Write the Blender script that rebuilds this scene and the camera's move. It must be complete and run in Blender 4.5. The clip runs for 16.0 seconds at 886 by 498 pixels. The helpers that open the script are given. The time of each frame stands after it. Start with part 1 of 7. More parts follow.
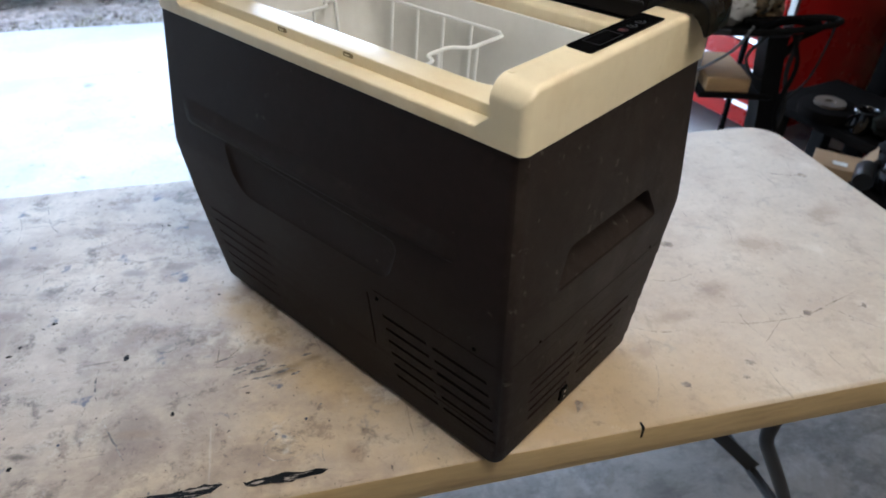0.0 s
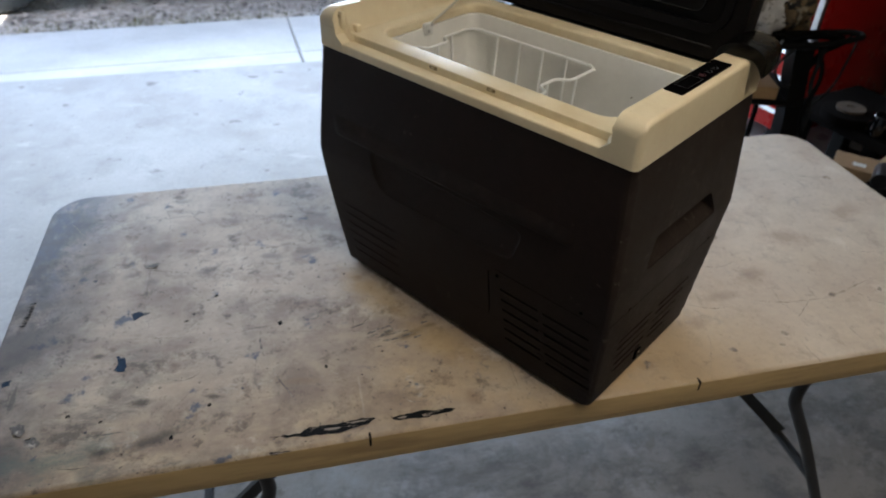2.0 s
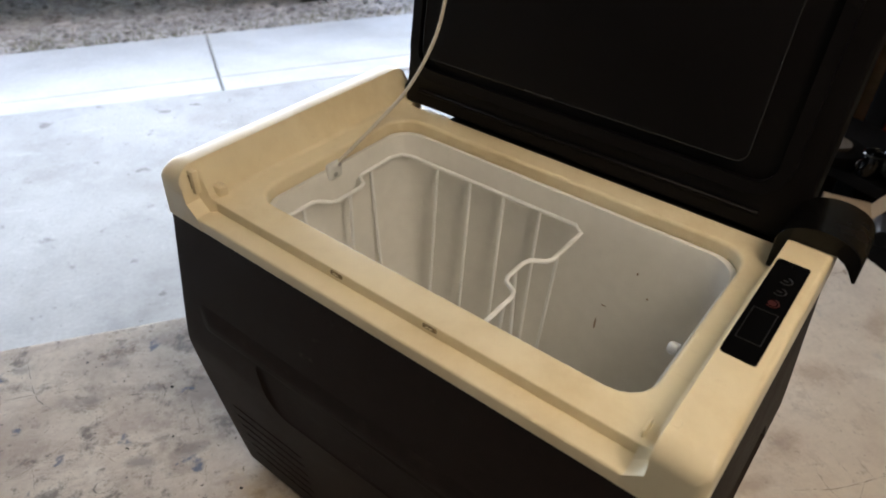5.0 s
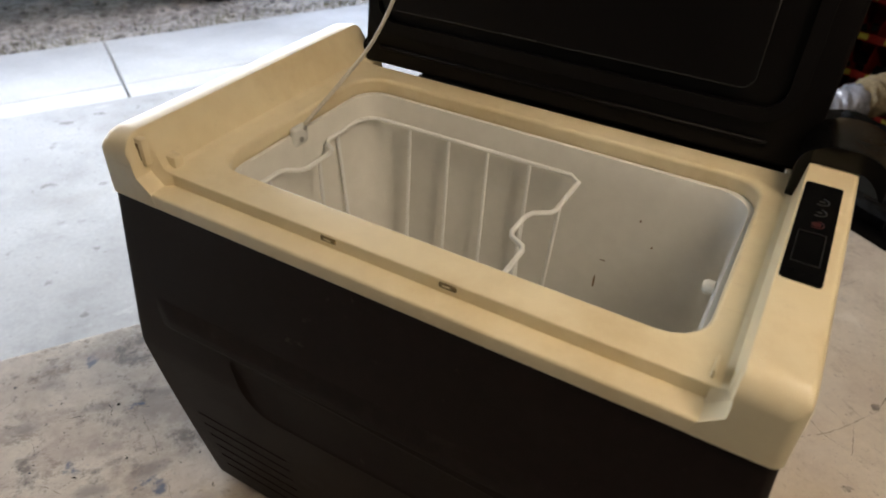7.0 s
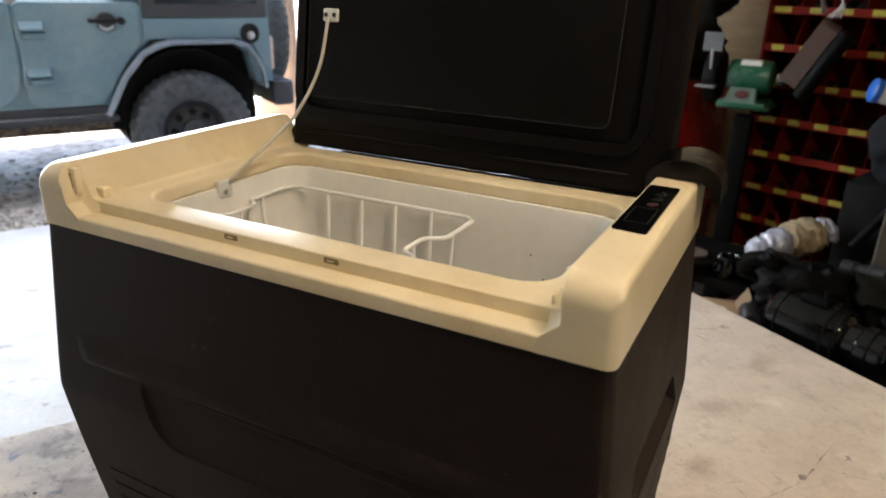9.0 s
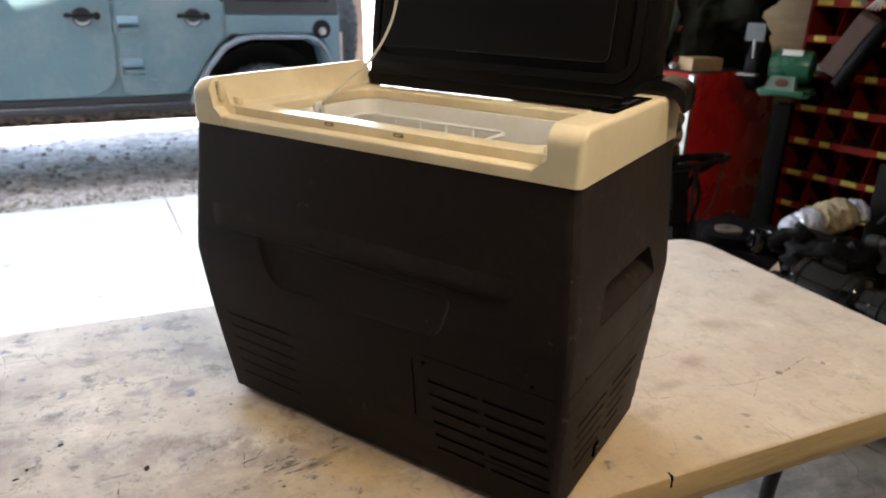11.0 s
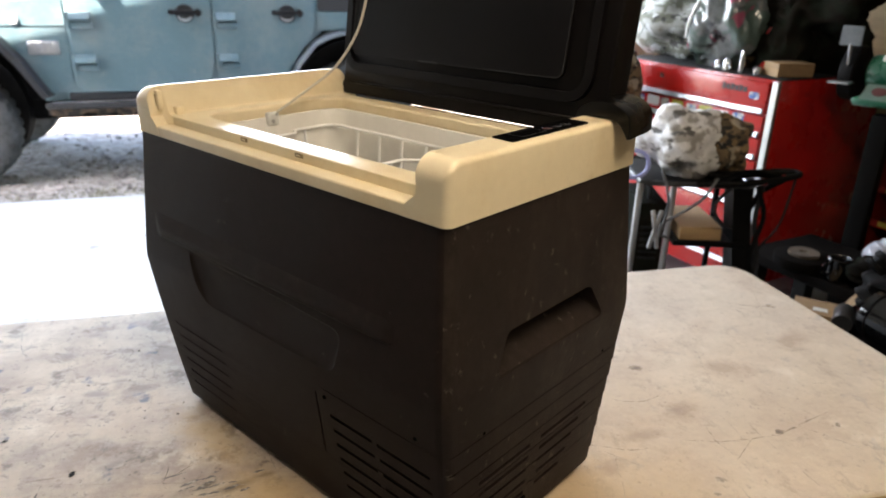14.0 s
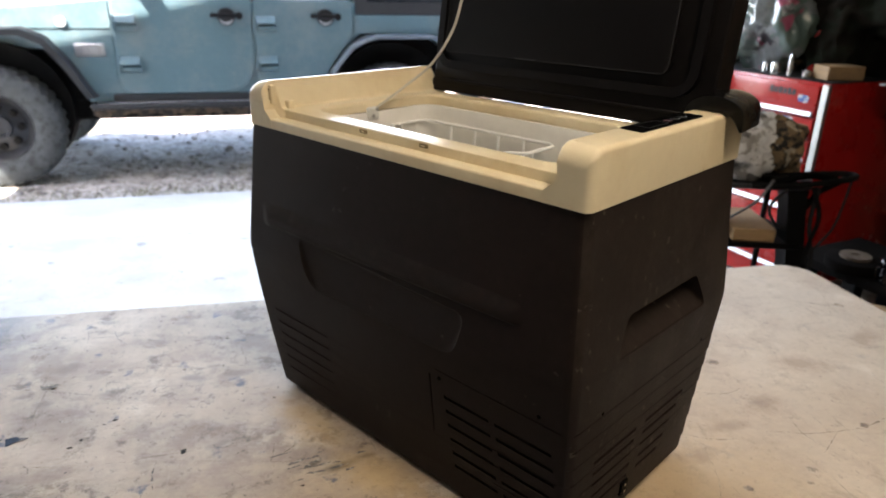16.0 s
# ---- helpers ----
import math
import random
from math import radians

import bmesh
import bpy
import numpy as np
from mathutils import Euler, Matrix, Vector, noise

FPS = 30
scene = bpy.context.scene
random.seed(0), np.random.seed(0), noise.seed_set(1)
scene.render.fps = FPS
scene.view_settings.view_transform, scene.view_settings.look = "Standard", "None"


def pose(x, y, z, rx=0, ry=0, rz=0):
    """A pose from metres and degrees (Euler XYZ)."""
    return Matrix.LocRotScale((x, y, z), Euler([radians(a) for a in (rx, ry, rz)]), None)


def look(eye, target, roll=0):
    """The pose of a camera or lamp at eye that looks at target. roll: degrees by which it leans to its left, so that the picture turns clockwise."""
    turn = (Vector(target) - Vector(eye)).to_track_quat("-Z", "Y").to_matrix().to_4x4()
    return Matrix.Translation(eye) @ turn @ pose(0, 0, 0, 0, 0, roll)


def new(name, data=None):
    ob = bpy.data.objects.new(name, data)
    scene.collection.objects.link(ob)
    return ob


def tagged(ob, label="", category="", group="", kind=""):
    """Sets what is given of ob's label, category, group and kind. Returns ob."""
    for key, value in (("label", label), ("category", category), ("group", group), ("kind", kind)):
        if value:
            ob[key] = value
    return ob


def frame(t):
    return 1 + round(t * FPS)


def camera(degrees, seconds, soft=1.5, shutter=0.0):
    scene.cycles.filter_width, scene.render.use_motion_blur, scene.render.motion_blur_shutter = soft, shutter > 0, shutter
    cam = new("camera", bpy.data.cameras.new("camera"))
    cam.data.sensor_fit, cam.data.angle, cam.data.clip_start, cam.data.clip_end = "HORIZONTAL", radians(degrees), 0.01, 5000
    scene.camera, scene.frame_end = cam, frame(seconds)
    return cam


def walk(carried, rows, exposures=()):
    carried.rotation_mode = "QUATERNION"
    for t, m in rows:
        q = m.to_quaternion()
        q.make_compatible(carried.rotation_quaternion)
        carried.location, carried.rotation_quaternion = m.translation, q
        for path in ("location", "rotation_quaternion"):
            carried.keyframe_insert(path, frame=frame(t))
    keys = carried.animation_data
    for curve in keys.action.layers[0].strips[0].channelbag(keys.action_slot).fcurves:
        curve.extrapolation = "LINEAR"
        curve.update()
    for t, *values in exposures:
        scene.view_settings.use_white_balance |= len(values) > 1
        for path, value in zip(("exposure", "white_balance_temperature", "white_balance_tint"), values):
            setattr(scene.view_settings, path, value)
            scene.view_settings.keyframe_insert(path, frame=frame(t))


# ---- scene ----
cam = camera(65.3, 16.0, 1.8)
# the path is given in the cooler's own axes; the garage is turned against them
GARAGE = pose(0, 0, 0, 0, 0, -57)
PATH = [
    (0, (0.289, -0.433, 1.457), (-0.771, 0.794, 0.287), 1.9),
    (0.5, (0.321, -0.512, 1.522), (-0.742, 0.708, 0.346), 2.3),
    (1, (0.325, -0.585, 1.577), (-0.746, 0.621, 0.393), 2.2),
    (1.5, (0.324, -0.649, 1.593), (-0.752, 0.548, 0.406), 1.9),
    (2, (0.309, -0.676, 1.585), (-0.766, 0.519, 0.395), 1.8),
    (2.5, (0.28, -0.658, 1.59), (-0.791, 0.538, 0.396), 1.5),
    (3, (0.248, -0.604, 1.598), (-0.812, 0.596, 0.399), 1.2),
    (3.5, (0.196, -0.475, 1.601), (-0.85, 0.735, 0.399), 1.4),
    (4, (0.141, -0.365, 1.607), (-0.895, 0.846, 0.399), 1.6),
    (4.2, (0.113, -0.342, 1.611), (-0.914, 0.871, 0.397), 1.8),
    (6.3, (-0.051, -0.316, 1.57), (-0.855, 1.06, 0.362), 1.4),
    (6.5, (-0.053, -0.315, 1.564), (-0.842, 1.069, 0.355), 1.6),
    (7, (-0.055, -0.319, 1.526), (-0.829, 1.077, 0.32), 1.9),
    (7.5, (-0.06, -0.323, 1.499), (-0.818, 1.081, 0.294), 1.9),
    (8, (-0.029, -0.342, 1.474), (-0.775, 1.097, 0.302), 1.8),
    (8.5, (0.023, -0.367, 1.459), (-0.78, 1.197, 0.505), 1.5),
    (9, (0.081, -0.401, 1.416), (-0.775, 1.256, 0.694), 1.4),
    (9.5, (0.126, -0.46, 1.377), (-0.791, 1.168, 0.663), 1.6),
    (10, (0.17, -0.535, 1.37), (-0.838, 1.039, 0.658), 1.6),
    (12.5, (0.29, -0.681, 1.367), (-0.69, 0.91, 0.654), 1.4),
    (13, (0.335, -0.583, 1.383), (-0.641, 1.008, 0.666), 1.5),
    (13.5, (0.354, -0.502, 1.394), (-0.761, 0.991, 0.669), 1.6),
    (14, (0.382, -0.434, 1.389), (-0.856, 0.956, 0.659), 1.3),
    (14.5, (0.399, -0.412, 1.39), (-0.864, 0.957, 0.662), 1.4),
    (15, (0.398, -0.423, 1.388), (-0.89, 0.923, 0.661), 1.2),
    (15.5, (0.383, -0.455, 1.378), (-0.918, 0.881, 0.655), 1.1),
    (16, (0.325, -0.539, 1.38), (-0.958, 0.816, 0.66), 1.3),
]
EXPOSE = [(0.0, 3.1, 5600, 10), (0.5, 2.9, 5700, 10), (1.0, 2.68, 5800, 10), (2.0, 2.35, 6050, 10), (3.0, 2.43, 6200, 10), (4.0, 2.52, 6450, 11), (6.5, 2.35, 7000, 13), (7.5, 2.6, 7150, 13), (8.5, 2.88, 7100, 13), (9.5, 3.05, 6900, 13), (10.0, 3.28, 6750, 13), (12.5, 2.88, 7000, 13), (13.0, 3.12, 7000, 13), (14.5, 3.1, 6800, 13), (16.0, 2.92, 6650, 13)]
walk(cam, [(t, GARAGE @ look(eye, target, roll)) for t, eye, target, roll in PATH], EXPOSE)
cam.data.dof.use_dof, cam.data.dof.focus_distance, cam.data.dof.aperture_fstop = True, 0.72, 8.0

# ---- world, sun, large lights, exposure ----
SUN = Vector((-0.45, -0.33, 0.80)).normalized()
world = bpy.data.worlds.new("sky")
scene.world = world
world.use_nodes = True
wn = world.node_tree.nodes
sky = wn.new("ShaderNodeTexSky")
sky.sky_type, sky.sun_disc = "NISHITA", False
sky.sun_elevation = math.asin(SUN.z)
sky.sun_rotation = math.atan2(SUN.x, SUN.y)
sky.air_density, sky.dust_density, sky.ozone_density = 1.0, 1.5, 1.0
wn["Background"].inputs["Strength"].default_value = 0.15
world.node_tree.links.new(sky.outputs["Color"], wn["Background"].inputs["Color"])
sun = new("sun", bpy.data.lights.new("sun", "SUN"))
sun.data.energy, sun.data.angle, sun.data.color = 5.0, radians(0.5), (1.0, 0.95, 0.86)
sun.matrix_world = look(SUN * 30, (0, 0, 0))


def area_lamp(name, m, sx, sy, watts, colour):
    lamp = new(name, bpy.data.lights.new(name, "AREA"))
    lamp.data.shape, lamp.data.size, lamp.data.size_y = "RECTANGLE", sx, sy
    lamp.data.energy, lamp.data.color = watts, colour
    lamp.matrix_world = m
    return lamp


DOOR_V, DOOR_L, DOOR_R, DOOR_H = 3.42, -2.9, 2.0, 2.15
# the sky's light in the open garage door
area_lamp("door_daylight", look((-0.45, DOOR_V + 0.06, 1.72), (-0.42, 1.75, 0)), 4.7, 0.8, 25, (0.80, 0.895, 1.0))
# unseen tubes, added over the work area for the warm light on table and cooler
area_lamp("added_tube_light", look((0.20, -0.70, 2.42), (0.20, -0.699, 0)), 0.25, 1.2, 1.75, (1.0, 0.85, 0.64))

# ---- mesh helpers ----


def thing(name, m, label, category, group="", kind=""):
    ob = new(name)
    ob.matrix_basis = m
    return tagged(ob, label, category, group, kind)


def finish(bm, name, material, sharp=38):
    bmesh.ops.recalc_face_normals(bm, faces=bm.faces)
    limit = radians(sharp)
    for f in bm.faces:
        f.smooth = True
    for e in bm.edges:
        e.smooth = len(e.link_faces) == 2 and e.calc_face_angle(3.2) < limit
    me = bpy.data.meshes.new(name)
    bm.to_mesh(me)
    bm.free()
    for x in (material if isinstance(material, (list, tuple)) else [material]):
        me.materials.append(x)
    return me


def part(name, bm, material, parent=None, label="", m=None, sharp=38):
    ob = new(name, finish(bm, name, material, sharp))
    if parent is not None:
        ob.parent = parent
    if m is not None:
        ob.matrix_basis = m
    return tagged(ob, label) if label else ob


def piece(name, me, parent, m):
    ob = new(name, me)
    ob.parent = parent
    ob.matrix_basis = m
    return ob


def box(bm, lo, hi, bevel=0.0, seg=2, m=None):
    r = bmesh.ops.create_cube(bm, size=1)
    vs = r["verts"]
    for v in vs:
        v.co = Vector([lo[i] + (v.co[i] + 0.5) * (hi[i] - lo[i]) for i in range(3)])
    if bevel:
        es = list({e for v in vs for e in v.link_edges})
        r = bmesh.ops.bevel(bm, geom=es, offset=bevel, segments=seg, affect="EDGES", profile=0.5)
        vs = list({v for f in r["faces"] for v in f.verts} | {v for v in vs if v.is_valid})
    if m is not None:
        bmesh.ops.transform(bm, matrix=m, verts=vs)
    return vs


def loft(bm, rings, cap=True, closed=True):
    rows = [[bm.verts.new(p) for p in ring] for ring in rings]
    n = len(rows[0])
    for a, b in zip(rows, rows[1:]):
        for i in range(n if closed else n - 1):
            k = (i + 1) % n
            bm.faces.new((a[i], a[k], b[k], b[i]))
    if cap:
        bm.faces.new(rows[0][::-1])
        bm.faces.new(rows[-1])
    return rows


def prism(bm, poly, d0, d1, axis="y", m=None):
    def at(a, b, d):
        return {"x": (d, a, b), "y": (a, d, b), "z": (a, b, d)}[axis]
    rows = loft(bm, [[at(a, b, d) for a, b in poly] for d in (d0, d1)])
    vs = [v for r in rows for v in r]
    if m is not None:
        bmesh.ops.transform(bm, matrix=m, verts=vs)
    return vs


def round_rect(x0, y0, x1, y1, r, z, seg=5):
    pts = []
    for cx, cy, a0 in ((x1 - r, y1 - r, 0), (x0 + r, y1 - r, 90), (x0 + r, y0 + r, 180), (x1 - r, y0 + r, 270)):
        for k in range(seg + 1):
            a = radians(a0 + 90 * k / seg)
            pts.append((cx + r * math.cos(a), cy + r * math.sin(a), z))
    return pts


def tube(bm, pts, r, seg=8, closed=False):
    pts = [Vector(p) for p in pts]
    n = len(pts)
    rings, up = [], None
    for i, p in enumerate(pts):
        a = pts[i - 1] if (i or closed) else p
        b = pts[(i + 1) % n] if (i < n - 1 or closed) else p
        d = (b - a).normalized()
        if up is None:
            up = d.orthogonal().normalized()
        up = (up - d * up.dot(d)).normalized()
        side = d.cross(up)
        rad = r[i] if isinstance(r, (list, tuple)) else r
        rings.append([p + rad * (math.cos(t) * up + math.sin(t) * side) for t in [2 * math.pi * k / seg for k in range(seg)]])
    if closed:
        rings.append(rings[0])
    loft(bm, rings, cap=not closed)
    if closed:
        bmesh.ops.remove_doubles(bm, verts=bm.verts, dist=1e-6)


def cyl(bm, p0, p1, r0, r1=None, seg=20):
    tube(bm, [p0, p1], [r0, r0 if r1 is None else r1], seg)


def smooth_path(pts, n=6):
    """Catmull-Rom through the points."""
    P = [Vector(p) for p in pts]
    P = [P[0] * 2 - P[1]] + P + [P[-1] * 2 - P[-2]]
    out = []
    for i in range(1, len(P) - 2):
        a, b, c, d = P[i - 1:i + 3]
        for k in range(n):
            t = k / n
            out.append(0.5 * ((2 * b) + (c - a) * t + (2 * a - 5 * b + 4 * c - d) * t * t + (3 * b - a - 3 * c + d) * t ** 3))
    return out + [P[-2]]


def lathe(bm, prof, seg=24, m=None):
    rings = [[(r * math.cos(2 * math.pi * k / seg), r * math.sin(2 * math.pi * k / seg), z) for k in range(seg)] for r, z in prof]
    rows = loft(bm, rings)
    if m is not None:
        bmesh.ops.transform(bm, matrix=m, verts=[v for r in rows for v in r])


def crumple(bm, size, seed, rough=0.35, freq=2.2, sub=5, flat=True):
    """A crumpled soft heap of that size, lying on z = 0."""
    r = bmesh.ops.create_icosphere(bm, subdivisions=sub, radius=1)
    off = Vector((seed * 7.3, seed * 3.1, seed * 1.7))
    for v in r["verts"]:
        p = v.co.normalized()
        fold = 1 - abs(noise.noise(p * freq * 1.9 + off)) * 2
        k = 1 + rough * noise.noise(p * freq * 0.8 + off) + 0.22 * rough * fold + 0.09 * rough * (1 - 2 * abs(noise.noise(p * freq * 4.3 + off)))
        q = p * k
        v.co = Vector((q.x * size[0] / 2, q.y * size[1] / 2, q.z * size[2] / 2 + size[2] / 2))
        if flat and v.co.z < 0.04 * size[2]:
            v.co.z = 0
    return r["verts"]


def cut(ob, bm):
    """Carves the closed forms of bm out of the mesh object ob."""
    bmesh.ops.recalc_face_normals(bm, faces=bm.faces)
    me = bpy.data.meshes.new("cutter")
    bm.to_mesh(me)
    bm.free()
    tool = new("cutter", me)
    tool.parent = ob.parent
    mod = ob.modifiers.new("cut", "BOOLEAN")
    mod.object, mod.operation, mod.solver = tool, "DIFFERENCE", "EXACT"
    mod.use_self = True
    old = ob.data
    bpy.context.view_layer.update()
    done = bpy.data.meshes.new_from_object(ob.evaluated_get(bpy.context.evaluated_depsgraph_get()))
    ob.modifiers.clear()
    ob.data = done
    bpy.data.objects.remove(tool)
    bpy.data.meshes.remove(old)
    for f in done.polygons:
        f.use_smooth = True
    b2 = bmesh.new()
    b2.from_mesh(done)
    for e in b2.edges:
        e.smooth = len(e.link_faces) == 2 and e.calc_face_angle(3.2) < radians(25)
    b2.to_mesh(done)
    b2.free()


# ---- materials ----


def mat(name, colour, rough=0.5, metal=0.0, var=0.15, scale=8.0, fine=120.0, bump=0.1, bump_scale=300.0, second=None, mask=(0.5, 0.7),
        mask_scale=5.0, spec=0.5, rand=0.0, coat=0.0, transmission=0.0, stretch=(1, 1, 1)):
    m = bpy.data.materials.new(name)
    m.use_nodes = True
    nt = m.node_tree
    N, L = nt.nodes, nt.links
    b = N["Principled BSDF"]
    tc = N.new("ShaderNodeTexCoord")
    mp = N.new("ShaderNodeMapping")
    mp.inputs["Scale"].default_value = stretch
    L.new(tc.outputs["Object"], mp.inputs["Vector"])

    def nz(sc, detail=4, roughness=0.6):
        n = N.new("ShaderNodeTexNoise")
        n.inputs["Scale"].default_value, n.inputs["Detail"].default_value, n.inputs["Roughness"].default_value = sc, detail, roughness
        L.new(mp.outputs["Vector"], n.inputs["Vector"])
        return n

    def ramp(src, a, c, va=0.0, vb=1.0):
        n = N.new("ShaderNodeMapRange")
        n.inputs["From Min"].default_value, n.inputs["From Max"].default_value = a, c
        n.inputs["To Min"].default_value, n.inputs["To Max"].default_value = va, vb
        L.new(src, n.inputs["Value"])
        return n.outputs["Result"]

    def mix(fac, a, c, mode="MIX"):
        n = N.new("ShaderNodeMix")
        n.data_type, n.blend_type = "RGBA", mode
        for sock, val in ((n.inputs["Factor"], fac), (n.inputs["A"], a), (n.inputs["B"], c)):
            if isinstance(val, bpy.types.NodeSocket):
                L.new(val, sock)
            elif isinstance(val, tuple):
                sock.default_value = (*val, 1)
            else:
                sock.default_value = val
        return n.outputs["Result"]

    big, small = nz(scale), nz(fine, 3)
    col = colour
    if second is not None:
        col = mix(ramp(nz(mask_scale, 6).outputs["Fac"], *mask), colour, second)
    shade = ramp(big.outputs["Fac"], 0.3, 0.7, 1 - var, 1 + var * 0.6)
    shade2 = ramp(small.outputs["Fac"], 0.3, 0.7, 1 - var * 0.6, 1 + var * 0.4)
    mul = N.new("ShaderNodeMath")
    mul.operation = "MULTIPLY"
    L.new(shade, mul.inputs[0])
    L.new(shade2, mul.inputs[1])
    fac = mul.outputs[0]
    if rand:
        oi = N.new("ShaderNodeObjectInfo")
        m2 = N.new("ShaderNodeMath")
        m2.operation = "MULTIPLY"
        L.new(fac, m2.inputs[0])
        L.new(ramp(oi.outputs["Random"], 0, 1, 1 - rand, 1 + rand), m2.inputs[1])
        fac = m2.outputs[0]
    vm = N.new("ShaderNodeVectorMath")
    vm.operation = "SCALE"
    if isinstance(col, tuple):
        vm.inputs[0].default_value = col
    else:
        L.new(col, vm.inputs[0])
    L.new(fac, vm.inputs["Scale"])
    L.new(vm.outputs[0], b.inputs["Base Color"])
    L.new(ramp(big.outputs["Fac"], 0.3, 0.7, max(0.03, rough - min(0.08, var)), min(1, rough + min(0.08, var))), b.inputs["Roughness"])
    b.inputs["Metallic"].default_value = metal
    b.inputs["Specular IOR Level"].default_value = spec
    b.inputs["Coat Weight"].default_value = coat
    b.inputs["Transmission Weight"].default_value = transmission
    if bump:
        bn = N.new("ShaderNodeBump")
        bn.inputs["Strength"].default_value, bn.inputs["Distance"].default_value = bump, 0.002
        L.new(nz(bump_scale, 3).outputs["Fac"], bn.inputs["Height"])
        L.new(bn.outputs["Normal"], b.inputs["Normal"])
    return m


def add_layers(m, rows, masks=None):
    """Lays grime, patterns or painted shade over a material: rows of (noise scale, low, high, colour, amount, stretch,
    turn, detail, roughness, mask).
    """
    nt = m.node_tree
    N, L = nt.nodes, nt.links
    b = N["Principled BSDF"]
    src = b.inputs["Base Color"].links[0].from_socket
    tc = N.new("ShaderNodeTexCoord")
    sx = N.new("ShaderNodeSeparateXYZ")
    L.new(tc.outputs["Object"], sx.inputs[0])
    made = {}
    for key, (axis, a, c, va, vb) in (masks or {}).items():
        r = N.new("ShaderNodeMapRange")
        for name, v in (("From Min", a), ("From Max", c), ("To Min", va), ("To Max", vb)):
            r.inputs[name].default_value = v
        L.new(sx.outputs[axis], r.inputs["Value"])
        made[key] = r.outputs["Result"]
    for scale, lo, hi, colour, amount, stretch, turn, detail, rough, mask in rows:
        mp = N.new("ShaderNodeMapping")
        mp.inputs["Scale"].default_value, mp.inputs["Rotation"].default_value = stretch, (0, 0, radians(turn))
        mp.inputs["Location"].default_value = (scale * 0.37, scale * 0.11, turn * 0.1)
        L.new(tc.outputs["Object"], mp.inputs["Vector"])
        n = N.new("ShaderNodeTexNoise")
        n.inputs["Scale"].default_value, n.inputs["Detail"].default_value, n.inputs["Roughness"].default_value = scale, detail, rough
        n.inputs["Distortion"].default_value = 0.15
        L.new(mp.outputs["Vector"], n.inputs["Vector"])
        r = N.new("ShaderNodeMapRange")
        r.inputs["From Min"].default_value, r.inputs["From Max"].default_value, r.inputs["To Max"].default_value = lo, hi, amount
        L.new(n.outputs["Fac"], r.inputs["Value"])
        fac = r.outputs["Result"]
        for key in mask.split():
            k = N.new("ShaderNodeMath")
            k.operation = "MULTIPLY"
            L.new(fac, k.inputs[0])
            L.new(made[key], k.inputs[1])
            fac = k.outputs[0]
        x = N.new("ShaderNodeMix")
        x.data_type = "RGBA"
        L.new(fac, x.inputs["Factor"])
        L.new(src, x.inputs["A"])
        x.inputs["B"].default_value = (*colour, 1)
        src = x.outputs["Result"]
    L.new(src, b.inputs["Base Color"])
    return m


